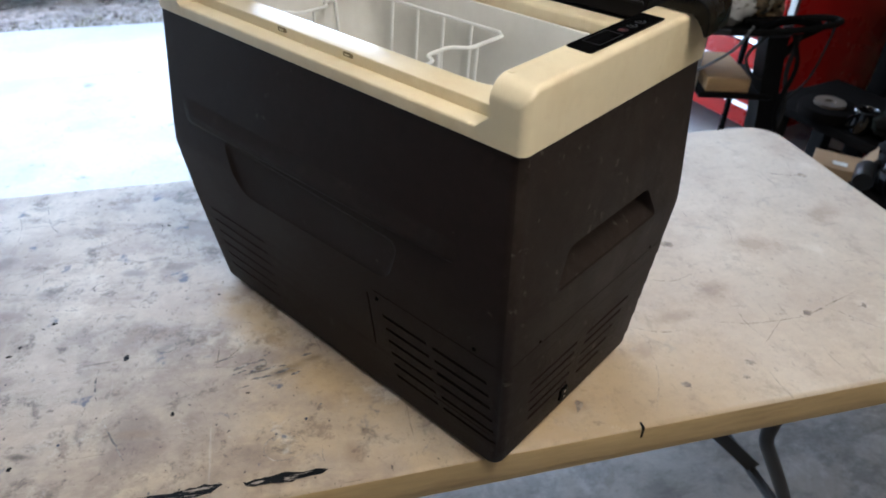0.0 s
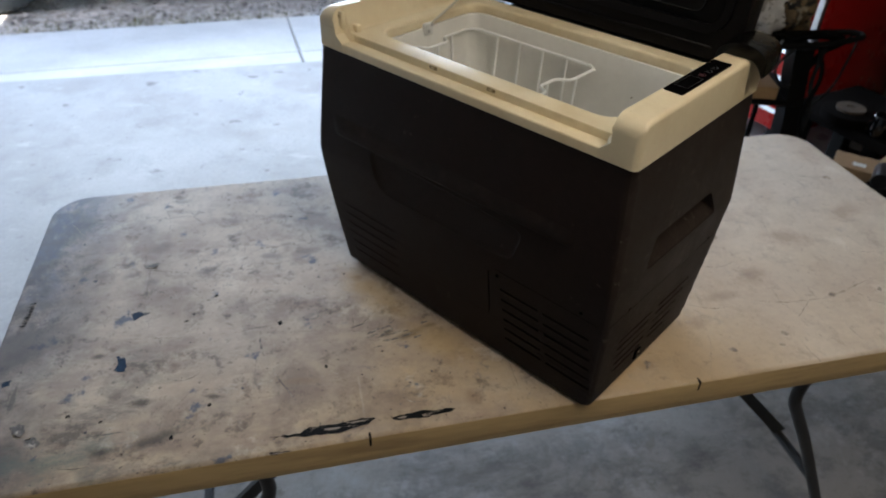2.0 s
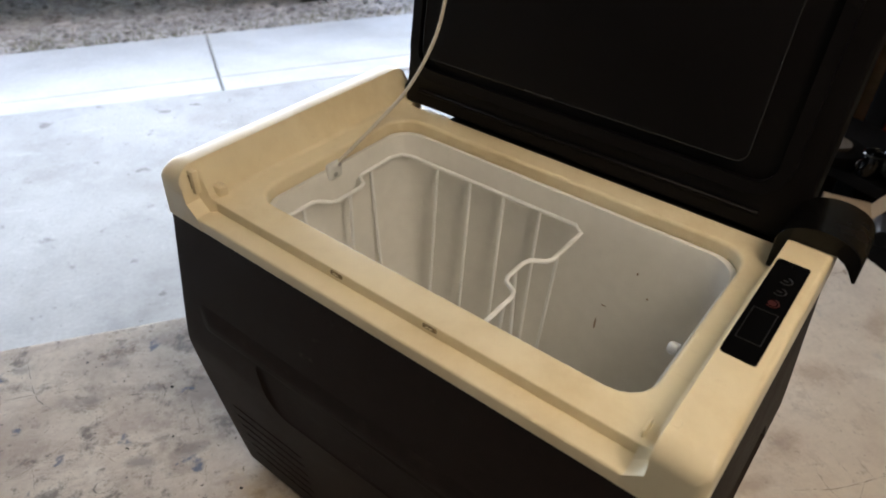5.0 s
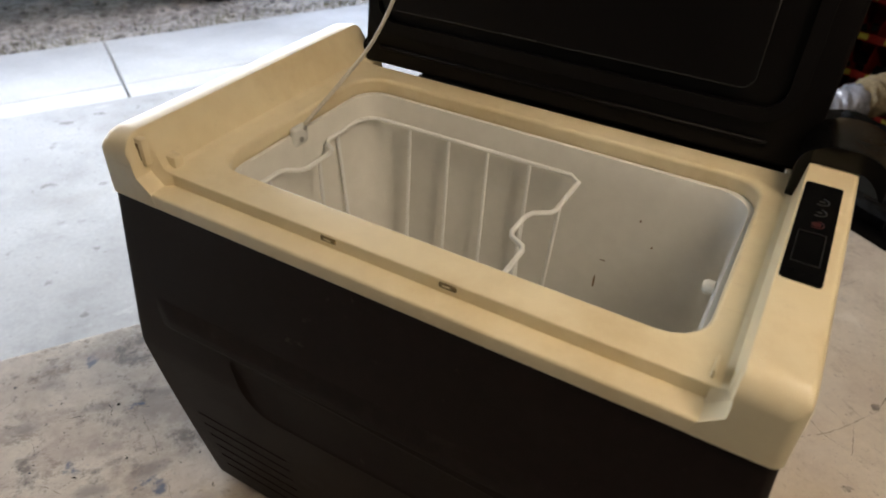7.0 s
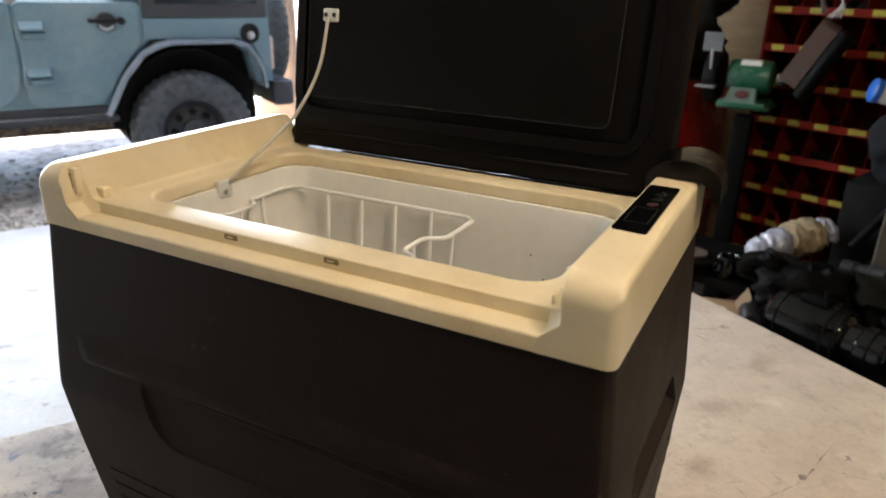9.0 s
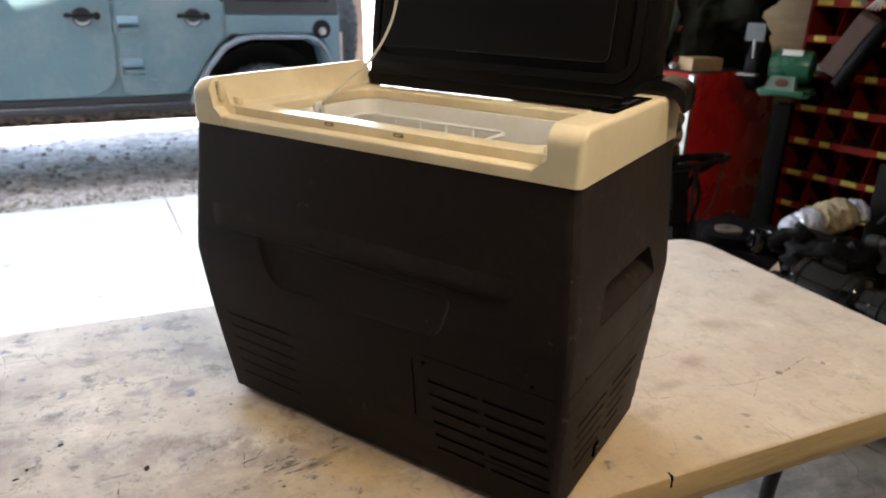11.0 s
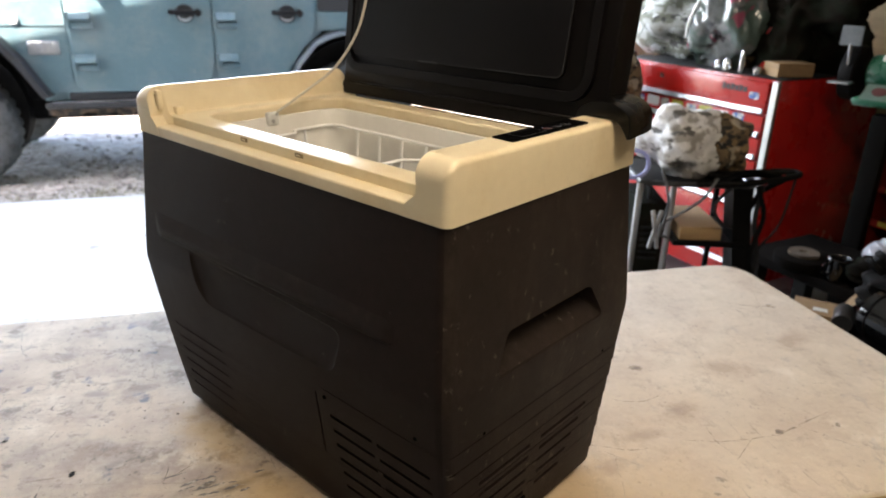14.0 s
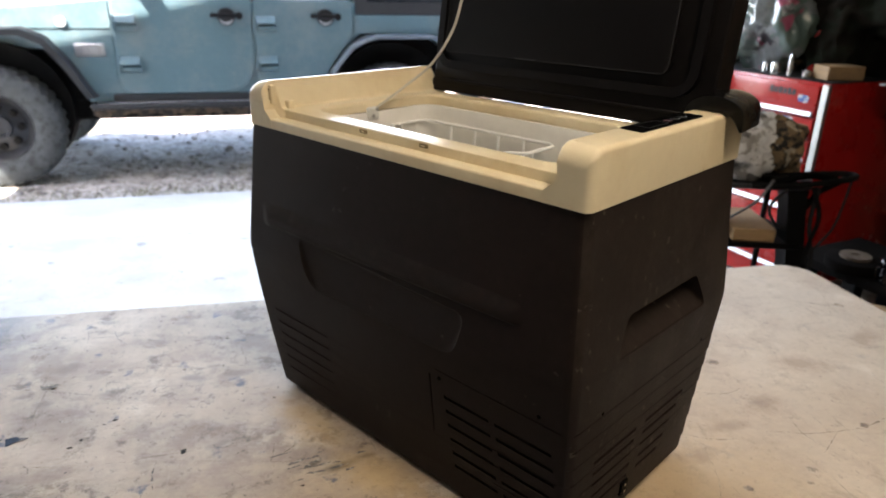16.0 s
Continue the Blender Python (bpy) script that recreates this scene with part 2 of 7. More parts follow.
def table_material():
    """Yellowed white moulded plastic with grime, scuffs, paint and a painted warm glow by the cooler; the end where
    paint was used is the dirtier.
    """
    m = mat("table_plastic", (0.645, 0.575, 0.495), 0.58, var=0.08, scale=3, fine=90, bump=0.15, bump_scale=220, spec=0.22)
    one = (1, 1, 1)
    masks = {"work": ("X", 0.15, -0.25, 0.22, 1.0), "front": ("Y", -0.12, -0.38, 0.0, 1.0), "end": ("X", -0.77, -0.89, 0.0, 1.0), "far": ("Y", -0.20, 0.20, 0.25, 1.0), "near": ("Y", -0.10, -0.26, 0.0, 1.0), "mid": ("X", 0.45, 0.15, 0.25, 1.0),
             "left": ("X", -0.45, -0.75, 0.0, 1.0), "base": ("Y", 0.06, -0.20, 0.0, 1.0), "amber": ("X", -0.55, -0.30, 0.0, 1.0)}
    return add_layers(m, [
        (1.7, 0.40, 0.70, (0.52, 0.415, 0.31), 0.40, one, 0, 8, 0.65, ""),
        (2.6, 0.36, 0.66, (0.52, 0.385, 0.22), 0.65, (0.5, 1, 1), 0, 8, 0.65, "front mid"),
        # amber near the cooler's foot: yellowing, with bounced warm light painted in
        (4.2, 0.28, 0.54, (0.54, 0.385, 0.20), 0.58, one, 50, 10, 0.7, "base amber mid"),
        (3.6, 0.39, 0.62, (0.29, 0.232, 0.20), 0.74, one, 0, 12, 0.72, "work"),
        (8.5, 0.51, 0.62, (0.19, 0.145, 0.13), 0.48, one, 30, 12, 0.70, "work"),
        (8.0, 0.50, 0.60, (0.27, 0.20, 0.18), 0.40, (0.5, 1.3, 1), -35, 14, 0.8, "work"),
        (15, 0.55, 0.63, (0.10, 0.085, 0.08), 0.72, one, 10, 14, 0.75, "work"),
        (5.5, 0.50, 0.66, (0.40, 0.31, 0.25), 0.45, one, 75, 12, 0.75, ""),
        (19, 0.56, 0.66, (0.27, 0.21, 0.165), 0.36, (1.3, 0.8, 1), 33, 10, 0.75, ""),
        (11, 0.60, 0.68, (0.72, 0.66, 0.58), 0.5, one, 15, 8, 0.7, ""),
        (34, 0.59, 0.67, (0.10, 0.085, 0.08), 0.70, one, 0, 8, 0.7, "work"),
        (13, 0.57, 0.62, (0.16, 0.11, 0.085), 0.50, (1, 1.4, 1), 65, 14, 0.8, "work"),
        (60, 0.61, 0.68, (0.15, 0.11, 0.10), 0.38, one, 60, 6, 0.7, ""),
        (120, 0.67, 0.71, (0.03, 0.03, 0.035), 0.85, one, 0, 3, 0.6, "work"),
        (26, 0.66, 0.70, (0.03, 0.03, 0.03), 0.65, (0.12, 1.9, 1), 25, 8, 0.65, "work"),
        (28, 0.675, 0.71, (0.06, 0.05, 0.045), 0.45, (1.9, 0.12, 1), -12, 8, 0.65, ""),
        (30, 0.68, 0.71, (0.06, 0.05, 0.045), 0.42, (1.9, 0.16, 1), 48, 8, 0.65, ""),
        (20, 0.66, 0.72, (0.74, 0.69, 0.62), 0.25, (0.10, 2.0, 1), 70, 8, 0.65, "work"),
        (22, 0.66, 0.72, (0.74, 0.69, 0.62), 0.25, (2.0, 0.10, 1), 20, 8, 0.65, "work"),
        (16, 0.63, 0.68, (0.05, 0.085, 0.16), 0.75, one, 15, 6, 0.6, "work"),
        (9, 0.34, 0.52, (0.075, 0.10, 0.17), 0.92, (1, 0.6, 1), 0, 12, 0.75, "end far"),
        (8, 0.38, 0.56, (0.10, 0.092, 0.095), 0.75, one, 0, 12, 0.75, "end"),
        (7, 0.50, 0.62, (0.10, 0.16, 0.155), 0.60, (0.5, 1.2, 1), 20, 12, 0.75, "near left"),
        (6, 0.52, 0.60, (0.10, 0.095, 0.10), 0.60, (0.6, 1.2, 1), -30, 12, 0.75, "near left"),
    ], masks)


def add_stains_and_glow(m, rows, colour, amount, wobble=0.35):
    """Soft-edged stains and glows of their own shape: rows of (x, y, long, wide, turn) on the material's surface."""
    nt = m.node_tree
    N, L = nt.nodes, nt.links
    b = N["Principled BSDF"]
    src = b.inputs["Base Color"].links[0].from_socket
    tc = N.new("ShaderNodeTexCoord")
    n = N.new("ShaderNodeTexNoise")
    n.inputs["Scale"].default_value, n.inputs["Detail"].default_value, n.inputs["Roughness"].default_value = 38, 8, 0.75
    L.new(tc.outputs["Object"], n.inputs["Vector"])
    total = None
    for x, y, rx, ry, turn in rows:
        mp = N.new("ShaderNodeMapping")
        mp.vector_type = "TEXTURE"
        mp.inputs["Location"].default_value, mp.inputs["Rotation"].default_value, mp.inputs["Scale"].default_value = (x, y, 0), (0, 0, radians(turn)), (rx, ry, 0.5)
        L.new(tc.outputs["Object"], mp.inputs["Vector"])
        ln = N.new("ShaderNodeVectorMath")
        ln.operation = "LENGTH"
        L.new(mp.outputs["Vector"], ln.inputs[0])
        k = N.new("ShaderNodeMath")
        k.operation = "MULTIPLY_ADD"
        L.new(n.outputs["Fac"], k.inputs[0])
        k.inputs[1].default_value = wobble * 6
        L.new(ln.outputs["Value"], k.inputs[2])
        r = N.new("ShaderNodeMapRange")
        r.inputs["From Min"].default_value, r.inputs["From Max"].default_value = 1.0 + wobble * 3, 0.25 + wobble * 3
        r.inputs["To Max"].default_value = amount
        L.new(k.outputs[0], r.inputs["Value"])
        if total is None:
            total = r.outputs["Result"]
        else:
            mx = N.new("ShaderNodeMath")
            mx.operation = "MAXIMUM"
            L.new(total, mx.inputs[0])
            L.new(r.outputs["Result"], mx.inputs[1])
            total = mx.outputs[0]
    x = N.new("ShaderNodeMix")
    x.data_type = "RGBA"
    L.new(total, x.inputs["Factor"])
    L.new(src, x.inputs["A"])
    x.inputs["B"].default_value = (*colour, 1)
    L.new(x.outputs["Result"], b.inputs["Base Color"])
    return m


def concrete(name, colour, dark):
    return mat(name, colour, 0.75, var=0.16, scale=1.6, fine=70, bump=0.25, bump_scale=160, second=dark, mask=(0.5, 0.72), mask_scale=2.2, spec=0.3)


M_BLACK = add_layers(mat("black_plastic", (0.0168, 0.0104, 0.0092), 0.62, var=0.25, scale=6, fine=90, bump=0.22, bump_scale=900, second=(0.0205, 0.0145, 0.0125), mask=(0.55, 0.75), mask_scale=9, spec=0.16), [(14, 0.62, 0.72, (0.045, 0.036, 0.030), 0.5, (1, 1, 0.5), 0, 10, 0.75, ""), (60, 0.68, 0.73, (0.07, 0.058, 0.048), 0.5, (1, 1, 1), 0, 4, 0.6, ""), (30, 0.68, 0.72, (0.06, 0.05, 0.042), 0.5, (0.2, 0.2, 2), 0, 6, 0.6, "")])
M_LID = mat("lid_black_plastic", (0.0040, 0.0031, 0.0033), 0.45, var=0.2, scale=7, fine=120, bump=0.1, bump_scale=700, spec=0.14)
M_HINGE = mat("hinge_black_plastic", (0.0030, 0.0027, 0.0027), 0.28, var=0.2, scale=9, fine=120, bump=0.05, bump_scale=700, spec=0.24)
M_DUSTY = mat("dusty_black_plastic", (0.040, 0.0285, 0.0200), 0.85, var=0.4, scale=25, fine=160, bump=0.3, bump_scale=500, second=(0.018, 0.014, 0.012), mask=(0.45, 0.62), mask_scale=30, spec=0.2)
M_SCUFF = mat("scuffed_black_plastic", (0.0172, 0.0110, 0.0096), 0.62, var=0.35, scale=16, fine=120, bump=0.25, bump_scale=800, second=(0.024, 0.0175, 0.0150), mask=(0.56, 0.72), mask_scale=30, spec=0.16)
M_LIGHTSIDE = add_layers(mat("dusty_lightened_black_plastic", (0.0250, 0.0175, 0.0145), 0.60, var=0.3, scale=7, fine=90, bump=0.24, bump_scale=900, second=(0.027, 0.020, 0.0165), mask=(0.5, 0.72), mask_scale=9, spec=0.17), [(9, 0.50, 0.66, (0.050, 0.039, 0.031), 0.6, (1, 1, 0.4), 0, 10, 0.75, ""), (70, 0.63, 0.70, (0.12, 0.10, 0.082), 0.55, (1, 1, 1), 0, 4, 0.6, ""), (26, 0.68, 0.72, (0.075, 0.062, 0.05), 0.5, (0.2, 2, 0.2), 0, 6, 0.6, "")])
M_SLOTSHADE = mat("grey_shadow_slot", (0.20, 0.19, 0.18), 0.8, var=0.2, bump=0)
M_RUST = mat("rust_mark", (0.30, 0.20, 0.12), 0.9, var=0.3, scale=40, bump=0.1)
M_CREAM = add_layers(mat("cream_plastic", (0.82, 0.705, 0.49), 0.31, var=0.035, scale=9, fine=80, bump=0.03, bump_scale=600, second=(0.72, 0.57, 0.345), mask=(0.50, 0.80), mask_scale=6, spec=0.6), [
    (7, 0.50, 0.68, (0.60, 0.44, 0.22), 0.45, (1, 1, 1), 0, 10, 0.7, ""), (26, 0.60, 0.70, (0.50, 0.37, 0.19), 0.22, (1, 1, 1), 30, 10, 0.75, ""),
    (18, 0.63, 0.70, (0.42, 0.31, 0.16), 0.18, (0.25, 1, 2.5), 0, 8, 0.7, "")])
M_LINER = mat("liner_white", (0.80, 0.785, 0.745), 0.42, var=0.05, scale=10, fine=60, bump=0.03, second=(0.50, 0.45, 0.38), mask=(0.66, 0.85), mask_scale=14)
M_WIRE = mat("white_coated_wire", (0.88, 0.88, 0.87), 0.35, var=0.05, bump=0.0)
M_GLOSS = mat("glossy_black_panel", (0.0025, 0.0025, 0.0028), 0.22, var=0.1, bump=0.0, spec=0.02)
M_GREYPRINT = mat("grey_print", (0.014, 0.014, 0.015), 0.4, var=0.05, bump=0)
M_REDPRINT = mat("red_print", (0.045, 0.006, 0.006), 0.4, var=0.05, bump=0)
M_RUBBER = mat("black_rubber", (0.014, 0.014, 0.015), 0.75, spec=0.2, var=0.2, bump=0.2, bump_scale=400)
M_CORD = mat("cord", (0.60, 0.55, 0.46), 0.7, var=0.2, fine=400, bump=0.4, bump_scale=900)
M_DIRT = mat("brown_dirt", (0.11, 0.075, 0.045), 0.9, var=0.3, scale=40, bump=0.2)
M_GRUBBY = mat("grubby_cream", (0.26, 0.19, 0.10), 0.7, var=0.3, scale=60, bump=0.1)
M_TABLE = table_material()
# rubbed dents and smudges, one by one
add_stains_and_glow(M_TABLE, [(-.856, .344, .012, .010, 0), (-.755, .331, .030, .010, 20), (-.694, .162, .034, .020, 30), (-.663, .331, .024, .012, 0), (-.605, .064, .022, .014, 10), (-.553, .231, .026, .014, 0), (-.457, .230, .030, .012, -15), (-.373, .223, .028, .013, 0),
                     (-.704, .050, .020, .011, 0), (-.742, .078, .024, .009, 15), (-.521, .305, .022, .010, 0), (-.404, .311, .030, .012, -10), (-.792, .087, .026, .014, 0), (-.416, -.102, .030, .010, 25), (-.411, .092, .036, .016, 10), (-.480, .091, .030, .012, -20)], (0.20, 0.175, 0.165), 0.62)
add_stains_and_glow(M_TABLE, [(-.250, -.185, .040, .012, 18), (-.215, -.170, .022, .008, 10), (-.285, -.172, .016, .006, 30), (-.663, -.332, .050, .016, 20), (-.734, -.341, .026, .016, -20), (-.690, -.254, .020, .010, 0), (-.578, -.263, .022, .007, -15), (-.769, -.136, .014, .008, 0)], (0.060, 0.052, 0.048), 0.72)
add_stains_and_glow(M_TABLE, [(-.449, -.257, .050, .010, -12), (-.178, -.346, .016, .022, 10), (-.267, -.120, .016, .016, 0), (.451, -.153, .045, .030, 20), (.264, -.259, .040, .022, 0), (.129, -.339, .022, .016, 0), (.796, .017, .060, .030, 30), (.60, -.05, .07, .035, -20), (.35, -.20, .05, .02, 0)], (0.30, 0.21, 0.15), 0.45)
# strips along the cooler's foot: its warm bounced glow put into the table colour
add_stains_and_glow(M_TABLE, [(-.290, -.065, .13, .045, -57), (-.20, -.21, .10, .05, -50), (.06, -.34, .12, .04, 20)], (0.50, 0.35, 0.17), 0.6, 0.2)
M_SKIRT = mat("yellowed_plastic_edge", (0.50, 0.36, 0.18), 0.5, var=0.15, scale=5, fine=50, bump=0.1, second=(0.22, 0.14, 0.07), mask=(0.55, 0.8), mask_scale=7, stretch=(0.4, 1, 3))
M_STEEL_GREY = mat("grey_painted_steel", (0.034, 0.035, 0.038), 0.4, metal=0.3, var=0.2, scale=10, bump=0.05)
M_FLOOR = add_layers(concrete("garage_concrete", (0.42, 0.415, 0.405), (0.34, 0.33, 0.315)), [
    (0.9, 0.46, 0.66, (0.27, 0.25, 0.225), 0.40, (1, 1, 1), 0, 10, 0.7, ""),
    (3.5, 0.52, 0.66, (0.22, 0.215, 0.21), 0.38, (1, 1, 1), 20, 12, 0.72, ""),
    (9, 0.64, 0.69, (0.12, 0.11, 0.10), 0.60, (1, 1, 1), 0, 6, 0.55, ""),
    (16, 0.60, 0.68, (0.58, 0.57, 0.55), 0.45, (0.3, 1, 1), 35, 8, 0.7, ""),
    (40, 0.64, 0.70, (0.12, 0.11, 0.10), 0.5, (1, 1, 1), 0, 5, 0.6, ""),
    # towards the bench: grime, and the weak light there darkened into the colour
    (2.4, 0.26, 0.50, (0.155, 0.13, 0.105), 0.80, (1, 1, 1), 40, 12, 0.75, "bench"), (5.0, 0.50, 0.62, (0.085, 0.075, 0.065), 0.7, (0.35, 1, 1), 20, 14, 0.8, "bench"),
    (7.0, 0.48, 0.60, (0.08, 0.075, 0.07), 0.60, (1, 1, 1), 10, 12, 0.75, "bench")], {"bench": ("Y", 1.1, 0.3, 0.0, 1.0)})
M_DRIVE = concrete("driveway_concrete", (0.56, 0.55, 0.525), (0.49, 0.475, 0.445))
M_GRAVEL = mat("gravel", (0.56, 0.51, 0.45), 0.95, var=0.28, scale=3, fine=55, bump=0.6, bump_scale=70, second=(0.24, 0.21, 0.18), mask=(0.42, 0.66), mask_scale=16, spec=0.2)
M_STONE = mat("loose_stone", (0.50, 0.46, 0.41), 0.9, var=0.35, scale=30, bump=0.2, second=(0.20, 0.18, 0.16), mask=(0.45, 0.60), mask_scale=11)
M_GRASS = mat("dry_grass", (0.17, 0.16, 0.06), 0.9, var=0.3, bump=0)
M_WALL = mat("painted_wall", (0.27, 0.245, 0.205), 0.8, var=0.08, scale=2, fine=40, bump=0.1, second=(0.24, 0.20, 0.15), mask=(0.55, 0.8), mask_scale=1.3)
M_PLY = mat("plywood", (0.50, 0.36, 0.20), 0.7, var=0.2, scale=3, fine=30, bump=0.1, stretch=(1, 1, 6))
M_CEIL = mat("ceiling_paint", (0.46, 0.44, 0.39), 0.85, var=0.06, scale=2, bump=0.1)
M_TEAL = add_layers(mat("teal_car_paint", (0.130, 0.215, 0.250), 0.42, var=0.06, scale=2, fine=30, bump=0.0, coat=0.0, spec=0.22), [
    (3.0, 0.45, 0.70, (0.30, 0.32, 0.31), 0.45, (1, 1, 1), 0, 10, 0.7, ""), (9, 0.66, 0.70, (0.42, 0.43, 0.41), 0.45, (0.35, 1, 2.2), 0, 8, 0.7, ""), (40, 0.68, 0.73, (0.36, 0.36, 0.33), 0.4, (1, 1, 1), 0, 4, 0.6, "")])
M_RUSTY = mat("rusty_underseal", (0.16, 0.115, 0.08), 0.9, var=0.4, scale=14, bump=0.4, bump_scale=60, second=(0.045, 0.040, 0.036), mask=(0.42, 0.56), mask_scale=18)
M_LIP = mat("grey_flare_edge", (0.16, 0.19, 0.215), 0.45, var=0.15, bump=0.1, bump_scale=200)
M_TYRE = mat("dusty_tyre_rubber", (0.085, 0.094, 0.098), 0.9, spec=0.15, var=0.25, scale=12, bump=0.2, second=(0.052, 0.056, 0.059), mask=(0.48, 0.66), mask_scale=18)
M_TRIM = mat("black_flare_plastic", (0.030, 0.032, 0.036), 0.5, var=0.2, bump=0.2, bump_scale=300)
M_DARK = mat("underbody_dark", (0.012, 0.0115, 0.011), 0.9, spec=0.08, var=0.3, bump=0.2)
M_GLASS = mat("tinted_glass", (0.02, 0.025, 0.03), 0.06, var=0.05, bump=0, spec=0.8)
M_CRESCENT = mat("bright_handle_crescent", (0.50, 0.53, 0.56), 0.35, metal=0.2, var=0.1, bump=0.0)
M_CHROME = mat("bright_metal", (0.55, 0.56, 0.58), 0.22, metal=1.0, var=0.1, bump=0.02)
M_ALU = mat("dull_aluminium", (0.50, 0.50, 0.50), 0.42, metal=0.9, var=0.15, bump=0.05)
M_RED = mat("red_enamel", (0.43, 0.013, 0.010), 0.28, var=0.12, scale=4, bump=0.02, coat=0.3)
M_RACKRED = mat("red_rack_paint", (0.165, 0.010, 0.0055), 0.6, spec=0.10, var=0.25, scale=9, bump=0.08, rand=0.15, second=(0.10, 0.03, 0.02), mask=(0.6, 0.8), mask_scale=12)
M_YELLOW = mat("yellow_label", (0.35, 0.31, 0.027), 0.6, var=0.2, scale=30, rand=0.25, bump=0)
M_GREEN = mat("green_machine_paint", (0.012, 0.10, 0.055), 0.3, var=0.15, bump=0.03, coat=0.3)
M_PALEGREEN = mat("pale_green_plate", (0.11, 0.17, 0.14), 0.4, var=0.2, bump=0.05)
M_BELT = mat("sanding_belt", (0.085, 0.050, 0.042), 0.85, var=0.15, fine=300, bump=0.4, bump_scale=900)
M_WOOD = mat("raw_wood", (0.34, 0.21, 0.10), 0.65, var=0.2, scale=6, fine=60, bump=0.15, stretch=(1, 8, 8), rand=0.15)
M_CARD = mat("cardboard", (0.34, 0.22, 0.12), 0.85, var=0.15, bump=0.1)
ONE = (1, 1, 1)
M_CAMO_W = add_layers(mat("grey_camo_cloth", (0.72, 0.71, 0.71), 0.85, var=0.12, bump=0.3, bump_scale=500), [(17, 0.53, 0.57, (0.36, 0.34, 0.32), 1.0, (1, 0.6, 1.3), 20, 4, 0.55, ""), (24, 0.60, 0.62, (0.08, 0.075, 0.07), 0.9, (0.7, 1, 1.5), 70, 3, 0.5, "")])
M_CAMO_G = add_layers(mat("faded_camo_cloth", (0.30, 0.31, 0.29), 0.85, var=0.15, bump=0.3, bump_scale=500), [(15, 0.50, 0.55, (0.12, 0.125, 0.095), 1.0, (1, 0.6, 1.3), 20, 4, 0.55, ""), (12, 0.58, 0.61, (0.50, 0.51, 0.52), 0.8, (0.7, 1, 1.5), 70, 3, 0.5, ""), (18, 0.60, 0.62, (0.03, 0.03, 0.03), 0.9, ONE, 40, 3, 0.5, "")])
M_CAMO_B = add_layers(mat("brown_camo_cloth", (0.20, 0.135, 0.070), 0.9, var=0.2, bump=0.3, bump_scale=500), [(24, 0.50, 0.53, (0.085, 0.06, 0.034), 1.0, (1, 0.6, 1.3), 20, 3, 0.5, ""), (34, 0.55, 0.57, (0.012, 0.011, 0.010), 1.0, (0.7, 1, 1.5), 70, 3, 0.5, ""), (15, 0.60, 0.63, (0.42, 0.37, 0.29), 0.8, (1, 1, 1), 0, 3, 0.5, "")])
M_BAG = add_layers(mat("clear_plastic_bag", (0.16, 0.17, 0.17), 0.16, var=0.3, scale=14, bump=0.6, bump_scale=22, spec=0.8), [(7, 0.46, 0.52, (0.075, 0.12, 0.10), 0.85, ONE, 0, 5, 0.6, ""), (6, 0.56, 0.60, (0.03, 0.03, 0.035), 0.9, ONE, 50, 5, 0.6, ""), (7, 0.64, 0.67, (0.36, 0.05, 0.11), 0.8, ONE, 20, 3, 0.5, ""), (9, 0.62, 0.68, (0.60, 0.61, 0.62), 0.8, (0.3, 1, 1), 80, 5, 0.6, "")])
M_FILM = mat("clear_film", (0.33, 0.33, 0.38), 0.16, var=0.3, scale=14, bump=0.8, bump_scale=40, spec=0.9)
M_BEIGE = mat("beige_foam", (0.30, 0.225, 0.13), 0.8, var=0.45, scale=20, bump=0.3)
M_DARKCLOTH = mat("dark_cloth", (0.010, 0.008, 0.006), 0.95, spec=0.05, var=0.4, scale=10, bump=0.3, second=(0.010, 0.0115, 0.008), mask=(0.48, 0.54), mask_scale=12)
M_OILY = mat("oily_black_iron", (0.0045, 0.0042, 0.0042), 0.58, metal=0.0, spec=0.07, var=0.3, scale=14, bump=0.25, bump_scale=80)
M_BLUE = mat("blue_plastic", (0.02, 0.12, 0.45), 0.4, var=0.1, bump=0.02)
M_WHITE = mat("white_plastic", (0.72, 0.72, 0.70), 0.4, var=0.08, bump=0.02)
M_LIME = mat("lime_cord", (0.11, 0.36, 0.05), 0.4, var=0.1, bump=0)
M_STICKER = mat("sticker", (0.50, 0.48, 0.42), 0.5, var=0.4, scale=60, rand=0.4, bump=0, second=(0.10, 0.14, 0.30), mask=(0.5, 0.56), mask_scale=40)
M_BAR = mat("dark_lettering_bar", (0.02, 0.02, 0.022), 0.5, var=0.1, bump=0)
M_PAINTBLK = mat("black_paint_smear", (0.006, 0.006, 0.0065), 0.7, var=0.2, bump=0.2, second=(0.36, 0.30, 0.25), mask=(0.57, 0.62), mask_scale=95, spec=0.08, stretch=(0.35, 1.8, 1))
M_PAINTBLUE = mat("blue_paint_drip", (0.018, 0.038, 0.075), 0.7, spec=0.1, var=0.3, scale=40, bump=0.2, second=(0.40, 0.36, 0.32), mask=(0.55, 0.65), mask_scale=60)
M_LEAD = mat("grey_cable", (0.09, 0.092, 0.10), 0.5, var=0.15, bump=0)
M_STICK_B = mat("blue_sticker", (0.05, 0.12, 0.35), 0.5, var=0.4, scale=60, bump=0, second=(0.6, 0.6, 0.58), mask=(0.52, 0.58), mask_scale=45)
M_SCRATCH = mat("faint_scratch", (0.26, 0.21, 0.17), 0.7, var=0.3, scale=60, bump=0, second=(0.48, 0.41, 0.33), mask=(0.45, 0.60), mask_scale=70)
